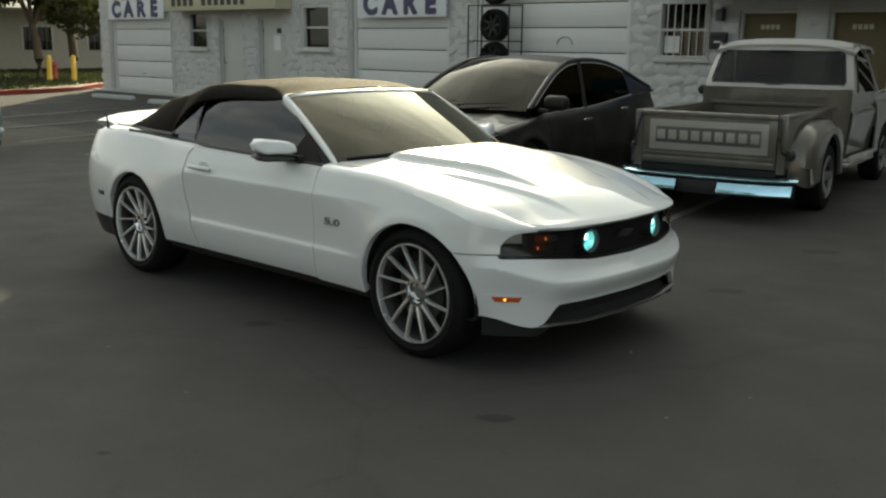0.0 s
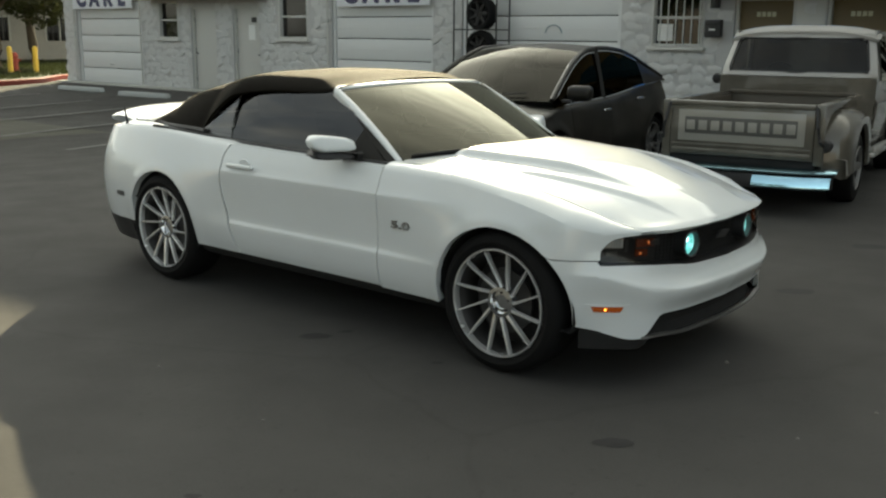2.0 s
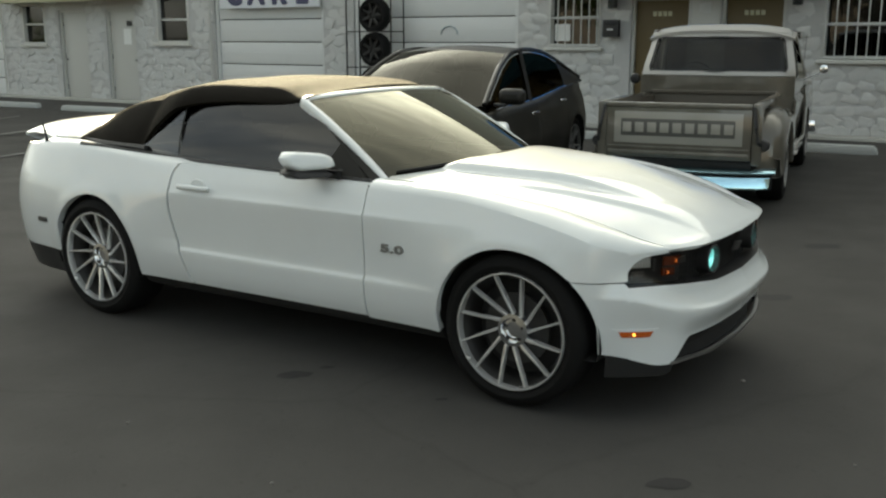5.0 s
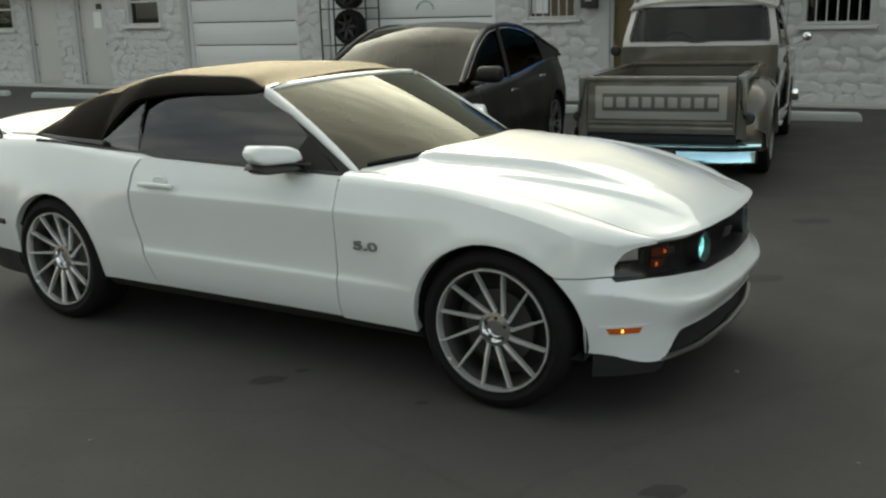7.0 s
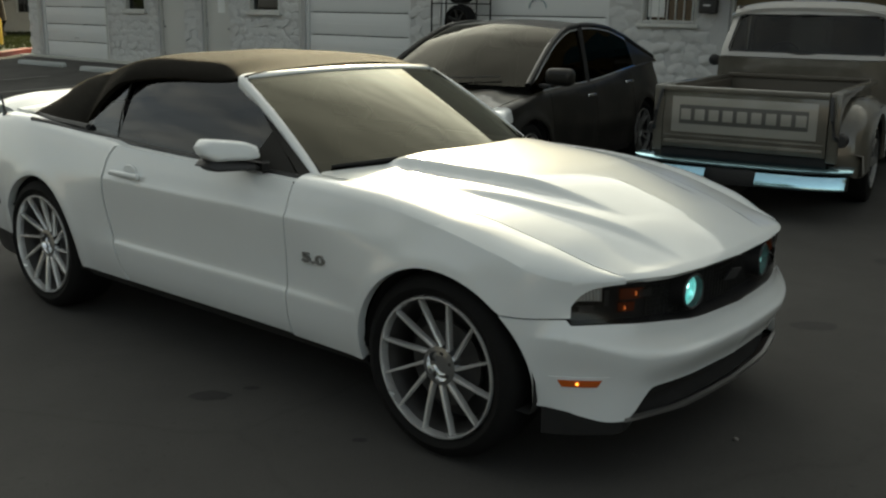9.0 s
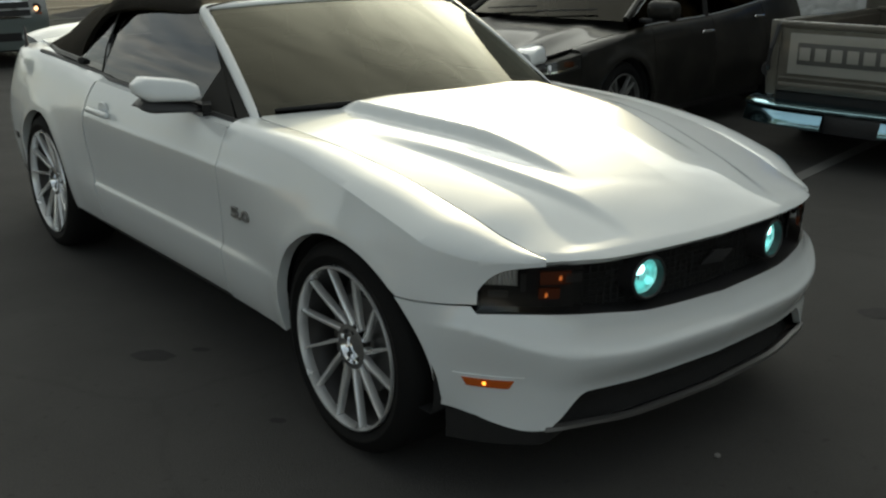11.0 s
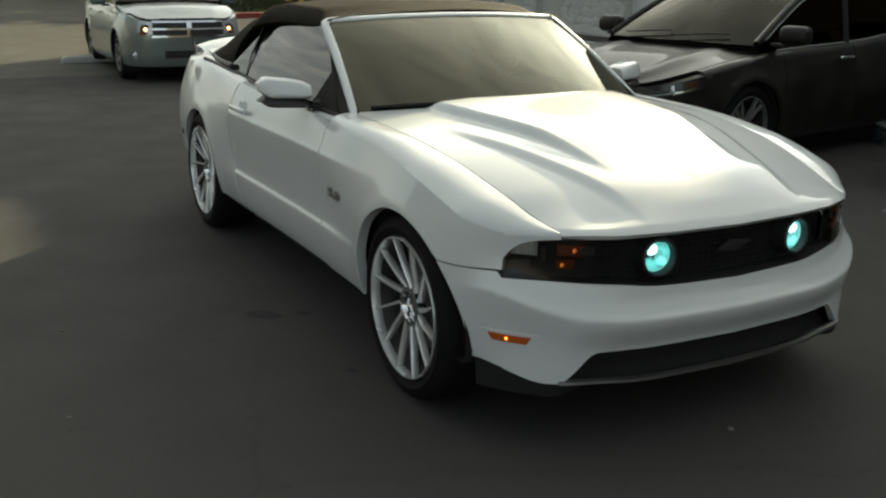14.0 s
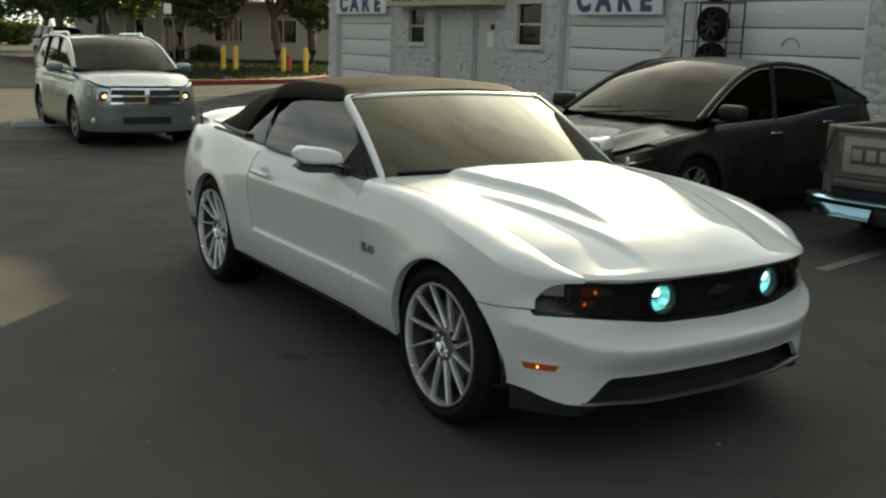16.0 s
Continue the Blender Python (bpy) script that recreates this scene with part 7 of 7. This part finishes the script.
edge_line = [(-24.0, 6.2), (-24.15, 7.5), (-24.6, 9.2), (-25.6, 11.0), (-27.4, 12.6), (-28.2, 14.5), (-28.2, 40)]
lawn = part("lawn", slab(edge_line + [(-80, 40), (-80, 13.5), (-40, 8.2), (-26.5, 5.4)], -0.05, 0.12), SOIL)
tagged(lawn, "shaded lawn behind a red kerb", "lawn", kind="structure")
rows = []
for i, (x, y) in enumerate([(-40, 8.0), (-26.6, 5.2), (-24.6, 5.5)] + edge_line):
    rows.append((x, y))
kerb = []
for i, (x, y) in enumerate(rows):
    a, b = rows[max(0, i - 1)], rows[min(len(rows) - 1, i + 1)]
    d = Vector((b[0] - a[0], b[1] - a[1])).normalized()
    n = Vector((d.y, -d.x))
    kerb.append([(x + n.x * o, y + n.y * o, z) for o, z in ((0.10, 0.0), (0.09, 0.13), (0.07, 0.15), (-0.07, 0.15), (-0.09, 0.10))])
tagged(part("kerb", outward(grid(kerb), (-30, 12, -3)), KERBRED), "faded red painted kerb round the lawn", "kerb", kind="structure")


def grass_field(n):
    r = random.Random(11)
    verts, faces = [], []
    for _ in range(n):
        x, y = r.uniform(-44, -24.4), r.uniform(6.5, 22)
        if y < 6.4 + (-24.4 - x) * 0.14 or x > -24.7 - max(0, y - 8.5) * 0.75:
            continue
        h, w, a = r.uniform(0.05, 0.14), r.uniform(0.015, 0.035), r.uniform(0, math.pi)
        c, s = math.cos(a) * w, math.sin(a) * w
        lx, ly = r.uniform(-0.05, 0.05), r.uniform(-0.05, 0.05)
        k = len(verts)
        verts += [(x - c, y - s, 0.115), (x + c, y + s, 0.115), (x + lx, y + ly, 0.12 + h)]
        faces.append((k, k + 1, k + 2))
    mesh = bpy.data.meshes.new("grass")
    mesh.from_pydata(verts, [], faces)
    mesh.materials.append(GRASSMAT)
    tagged(new("grass", mesh), "short uneven lawn grass", "grass", kind="stuff")


grass_field(26000)


def bollard(x, y):
    b = thing("bollard", "yellow painted steel bollard on the lawn edge", "bollard", pose(x, y, 0.0), "bollards")
    part("post", lathe([(0.0, 1.06), (0.05, 1.05), (0.085, 1.0), (0.09, 0.95), (0.09, 0.0)], 20, "z"), YELLOW, b)
    part("collar", lathe([(0.092, 0.16), (0.12, 0.15), (0.12, 0.0)], 20, "z"), CONCRETE, b)


for x, y in ((-30.15, 12.3), (-29.9, 13.1), (-31.7, 10.53), (-31.6, 10.98)):
    bollard(x, y)
hyd = thing("hydrant", "weathered red hydrant on the lawn", "hydrant", pose(-30.8, 12.8, 0.1))
part("barrel", lathe([(0.0, 0.74), (0.06, 0.72), (0.11, 0.62), (0.13, 0.58), (0.10, 0.55), (0.10, 0.10), (0.15, 0.09), (0.15, 0.0)], 20, "z"), KERBRED, hyd)
for a in (0, 180):
    part("outlet", moved(lathe([(0.0, -0.19), (0.055, -0.18), (0.055, -0.08)], 14), Matrix.Translation((0, 0, 0.45)) @ pose(0, 0, 0, 0, 0, a)), KERBRED, hyd)
sg = thing("sign_post", "small white sign on a thin steel post", "sign", pose(-30.65, 8.09, 0.1))
part("post", tube([(0, 0, 0), (0, 0, 2.4)], 0.03, 8), IRON, sg)
part("plate", box(0.035, 0.045, -0.14, 0.14, 2.02, 2.38, 0.004), SIGNWHITE, sg)


def house():
    h = thing("house", "low cream house with dark barred windows behind trees", "house", pose(-44.0, 0, 0.1))
    holes = [(10.2, 11.2, 0.9, 2.1), (12.0, 13.2, 0.0, 2.1), (14.6, 16.2, 1.0, 2.2), (17.6, 19.2, 1.0, 2.2), (21.0, 22.6, 1.0, 2.2), (25, 26.6, 1.0, 2.2)]
    w = moved(wall_with(9.8, 34, 3.1, holes, 0, 0.25), Matrix(((0, -1, 0, 0), (1, 0, 0, 0), (0, 0, 1, 0), (0, 0, 0, 1))))
    part("wall", w, HOUSEWALL, h)
    part("end_wall", merge(box(-8, -0.25, 9.8, 10.05, 0, 3.1), box(-8, -0.25, 33.75, 34, 0, 3.1), box(-8.25, -8, 9.8, 34, 0, 3.1)), HOUSEWALL, h)
    rows = [[(0.7, y, 3.0), (-4.1, y, 4.5), (-8.9, y, 3.0)] for y in (9.2, 19, 34.7)]
    part("roof", rimmed(grid(rows), 0.12, (-4, 19, 0)), CONCRETE, h)
    for a, b, z0, z1 in holes:
        f = part("window" if z0 > 0 else "door", merge(box(-0.10, 0.03, a, a + 0.08, z0, z1), box(-0.10, 0.03, b - 0.08, b, z0, z1), box(-0.10, 0.03, a + 0.08, b - 0.08, z1 - 0.08, z1), box(-0.10, 0.03, (a + b) / 2 - 0.03, (a + b) / 2 + 0.03, z0, z1 - 0.08)), FRAMEWHITE, h)
        part("pane", box(-0.06, -0.05, a + 0.08, b - 0.08, z0, z1 - 0.08), PANE, f)
        # dark sheet in place of the unlit house interior
        part("interior_shade_sheet", box(-0.9, -0.88, a - 0.3, b + 0.3, z0, z1 + 0.3), INTERIORSHADE, f)
        if z0 > 0:
            for k in range(6):
                y = lerp(a + 0.1, b - 0.1, k / 5)
                part("bar", box(0.05, 0.07, y - 0.015, y + 0.015, z0, z1), IRON, f)


house()


def leaf_cloud(blobs, n, size, seed, shape="leaf"):
    """Many small leaves strewn over the skin of uneven clumps."""
    r = random.Random(seed)
    verts, faces = [], []
    total = sum(b[3] ** 2 for b in blobs)
    for bx, by, bz, br in blobs:
        for _ in range(int(n * br * br / total)):
            d = Vector((r.gauss(0, 1), r.gauss(0, 1), r.gauss(0, 1))).normalized()
            q = br * (0.55 + 0.5 * r.random() ** 0.6) * (1 + 0.35 * noise.noise(d * 2.3 + Vector((bx, by, bz))))
            p = Vector((bx, by, bz)) + d * q * 1.0
            p.z = bz + (p.z - bz) * 0.8
            t = Vector((r.gauss(0, 1), r.gauss(0, 1), r.gauss(0, 0.6))).normalized()
            b2 = t.cross(Vector((r.gauss(0, 1), r.gauss(0, 1), r.gauss(0, 1)))).normalized()
            s = size * r.uniform(0.6, 1.4)
            k = len(verts)
            verts += [tuple(p - t * s), tuple(p + b2 * s * 0.42), tuple(p + t * s), tuple(p - b2 * s * 0.42)]
            faces.append((k, k + 1, k + 2, k + 3))
    bm = bmesh.new()
    mesh = bpy.data.meshes.new("crown")
    mesh.from_pydata(verts, [], faces)
    bm.from_mesh(mesh)
    bpy.data.meshes.remove(mesh)
    return bm


def tree(x, y, height, spread, seed, mat, label, leaves=5000, lean=0.0, z0=0.1, leaf=0.16, group="trees by the lawn", low=0.40):
    r = random.Random(seed)
    t = thing("tree", label, "tree", pose(x, y, z0), group)
    fork = height * low
    top = Vector((lean, r.uniform(-0.2, 0.2), fork))
    girth = 0.028 * height
    part("trunk", tube([(0, 0, -0.1), (lean * 0.25, 0.03, fork * 0.35), (lean * 0.6, -0.04, fork * 0.7), tuple(top)], [girth * 1.5, girth * 1.05, girth * 0.9, girth * 0.75], 10), BARK, t)
    blobs = []
    for k in range(8):
        a = 2 * math.pi * k / 8 + r.uniform(-0.3, 0.3)
        reach = spread * r.uniform(0.45, 0.95)
        tip = top + Vector((math.cos(a) * reach, math.sin(a) * reach, (height - fork) * r.uniform(0.08, 0.85)))
        mid = top.lerp(tip, 0.5) + Vector((0, 0, 0.12 * height))
        part("limb", tube([tuple(top - Vector((0, 0, 0.1))), tuple(mid), tuple(tip)], [girth * 0.55, girth * 0.32, girth * 0.1], 7), BARK, t)
        blobs.append((*tip, spread * r.uniform(0.32, 0.5)))
        blobs.append((*mid, spread * r.uniform(0.22, 0.38)))
    blobs.append((top.x, top.y, height * 0.86, spread * 0.5))
    part("crown", leaf_cloud(blobs, leaves, leaf, seed + 50), mat, t, kind="stuff")
    return t


tree(-34.2, 13.8, 6.0, 2.6, 1, LEAVES2, "thin street tree with drooping grey-green crown", 6000, low=0.36)
tree(-36.0, 10.3, 6.5, 3.0, 2, LEAVES2, "leafy grey-green tree before the house", 11000, low=0.30)
tree(-38.0, 17.2, 6.8, 3.0, 3, LEAVES2, "leafy grey-green tree before the house", 11000, low=0.30)
tree(-41.0, 8.6, 6.5, 3.0, 4, LEAVES, "dark dense tree beside the street", 9000, low=0.34)
tree(-46.0, 9.6, 7.0, 3.2, 12, LEAVES, "dark dense tree beside the street", 9000, low=0.30)
tree(-52.0, 9.0, 7.5, 3.6, 5, LEAVES, "dark dense tree beside the street", 9000, leaf=0.2, low=0.28)
tree(-57.0, 9.2, 7.5, 3.2, 6, LEAVES, "dark dense tree beside the street", 9000, leaf=0.2, low=0.24)
tree(-64.0, 11.5, 8.0, 3.8, 13, LEAVES, "dark dense tree beside the street", 8000, leaf=0.24, low=0.22)
tree(-84.0, 5.6, 7.0, 3.2, 7, LEAVES, "distant round tree beyond the street", 4000, leaf=0.26, group="distant trees")
tree(-92.0, -3.0, 8.0, 4.0, 8, LEAVES, "distant round tree beyond the street", 4000, leaf=0.28, group="distant trees")
tree(-88.0, -14.0, 8.0, 4.5, 9, LEAVES, "distant round tree beyond the street", 4000, leaf=0.28, group="distant trees")

# trees across the yard behind the walk, mirrored in the car's paint and glass
for k, (x, y, h) in enumerate(((-27.0, -25.5, 9.0), (-19.5, -27.0, 11.0), (-11.0, -25.0, 8.5), (-5.0, -27.5, 10.5), (3.5, -26.0, 9.0))):
    tree(x, y, h, h * 0.40, 31 + k, LEAVES, "dark leafy tree across the yard", 5000, leaf=0.22, low=0.3, z0=0.0, group="trees across the yard")


def hedge(name, x0, y0, x1, y1, h, w, n, label, seed):
    r = random.Random(seed)
    blobs = []
    steps = int(math.hypot(x1 - x0, y1 - y0) / (w * 0.8)) + 1
    for k in range(steps + 1):
        u = k / steps
        blobs.append((lerp(x0, x1, u), lerp(y0, y1, u), h * r.uniform(0.4, 0.55), h * r.uniform(0.5, 0.65)))
    ob = part(name, leaf_cloud(blobs, n, 0.22 if h > 1.5 else 0.09, seed), HEDGE if h > 1.5 else LEAVES)
    return tagged(ob, label, "hedge", kind="stuff")


hedge("hedge", -86, 9.0, -80, 12.5, 2.0, 1.6, 4000, "bright sunlit hedge at the end of the street", 21)
hedge("hedge", -110, -60, -104, 22, 4.0, 4.0, 12000, "distant hedge and shrubs across the street", 22)
hedge("shrub", -43.0, 10.9, -42.9, 11.1, 0.8, 0.8, 1500, "small round shrub by the house wall", 23)
hedge("shrub", -42.8, 13.6, -42.6, 13.9, 0.9, 0.8, 1500, "small round shrub by the house wall", 24)

# silver estate behind the crossover, and a pale car far down the street
out_f = Outline([(-2.2, 0), (-2.18, 0.5), (-2.05, 0.78), (-1.4, 0.87), (1.4, 0.87), (1.9, 0.78), (2.12, 0.5), (2.2, 0)])
far_spec = dict(arch=0.37, radius=0.33, rim=0.22, spokes=5, mat=RIM, width=0.07, label="alloy wheel")
far_prof = [(0.15, 0.09), (0.25, 0.03), (0.40, 0.004), (0.62, 0.0), (0.80, 0.02), (0.95, 0.05), (1.10, 0.11)]
far_geo = dict(shoulder=[(-2.2, 0.95), (0.0, 0.94), (1.2, 0.90), (1.8, 0.80), (2.2, 0.70)],
               top=[(-2.12, 0.99), (-2.0, 1.3), (-1.7, 1.52), (-0.6, 1.58), (0.2, 1.54), (0.6, 1.36), (1.15, 0.97)],
               cabin=(-2.12, -1.75, 0.28, 1.15), belt_y=0.75, roof_y=0.58, roof_z=1.58, deck_y=0.75, doors=(-1.2, -0.1, 0.95), mirror=(0.75, 0.95, 1.02), pillars=(-0.1, -1.1), seats=(-0.2, -1.0))
closed_car("estate_car", "silver car parked far along the street kerb", "car", pose(-44.0, 7.45, 0, 0, 0, 8), SILVER, out_f, (-1.3, 1.3), far_spec, far_prof, far_geo)
closed_car("hatchback_car", "pale car parked at the far end of the street", "car", pose(-80.0, 5.8, 0, 0, 0, -80), WHITE, out_f, (-1.3, 1.3), far_spec, far_prof, far_geo)
# unseen low street walls and buildings that close the yard behind the camera
tagged(part("wall_south", merge(box(-60, -18, -32.3, -32, 0, 5.2), box(-18, -3, -32.3, -32, 0, 7.6), box(-3, 9, -32.3, -32, 0, 5.8), box(9, 40, -32.3, -32, 0, 7.0)), BROWNWALL), "plain pale wall across the yard", "wall", kind="structure")
# added out of view to cut sky light on the north-east ground
tagged(part("light_blocker_east", merge(box(9.0, 9.3, 0.5, WY - 0.4, 0, 5.5), box(20.0, 20.3, -18, 0.5, 0, 1.2)), EASTBLOCKER), "unseen dark brown walls added to dim the yard's east side", "wall", kind="structure")

lay_stones()
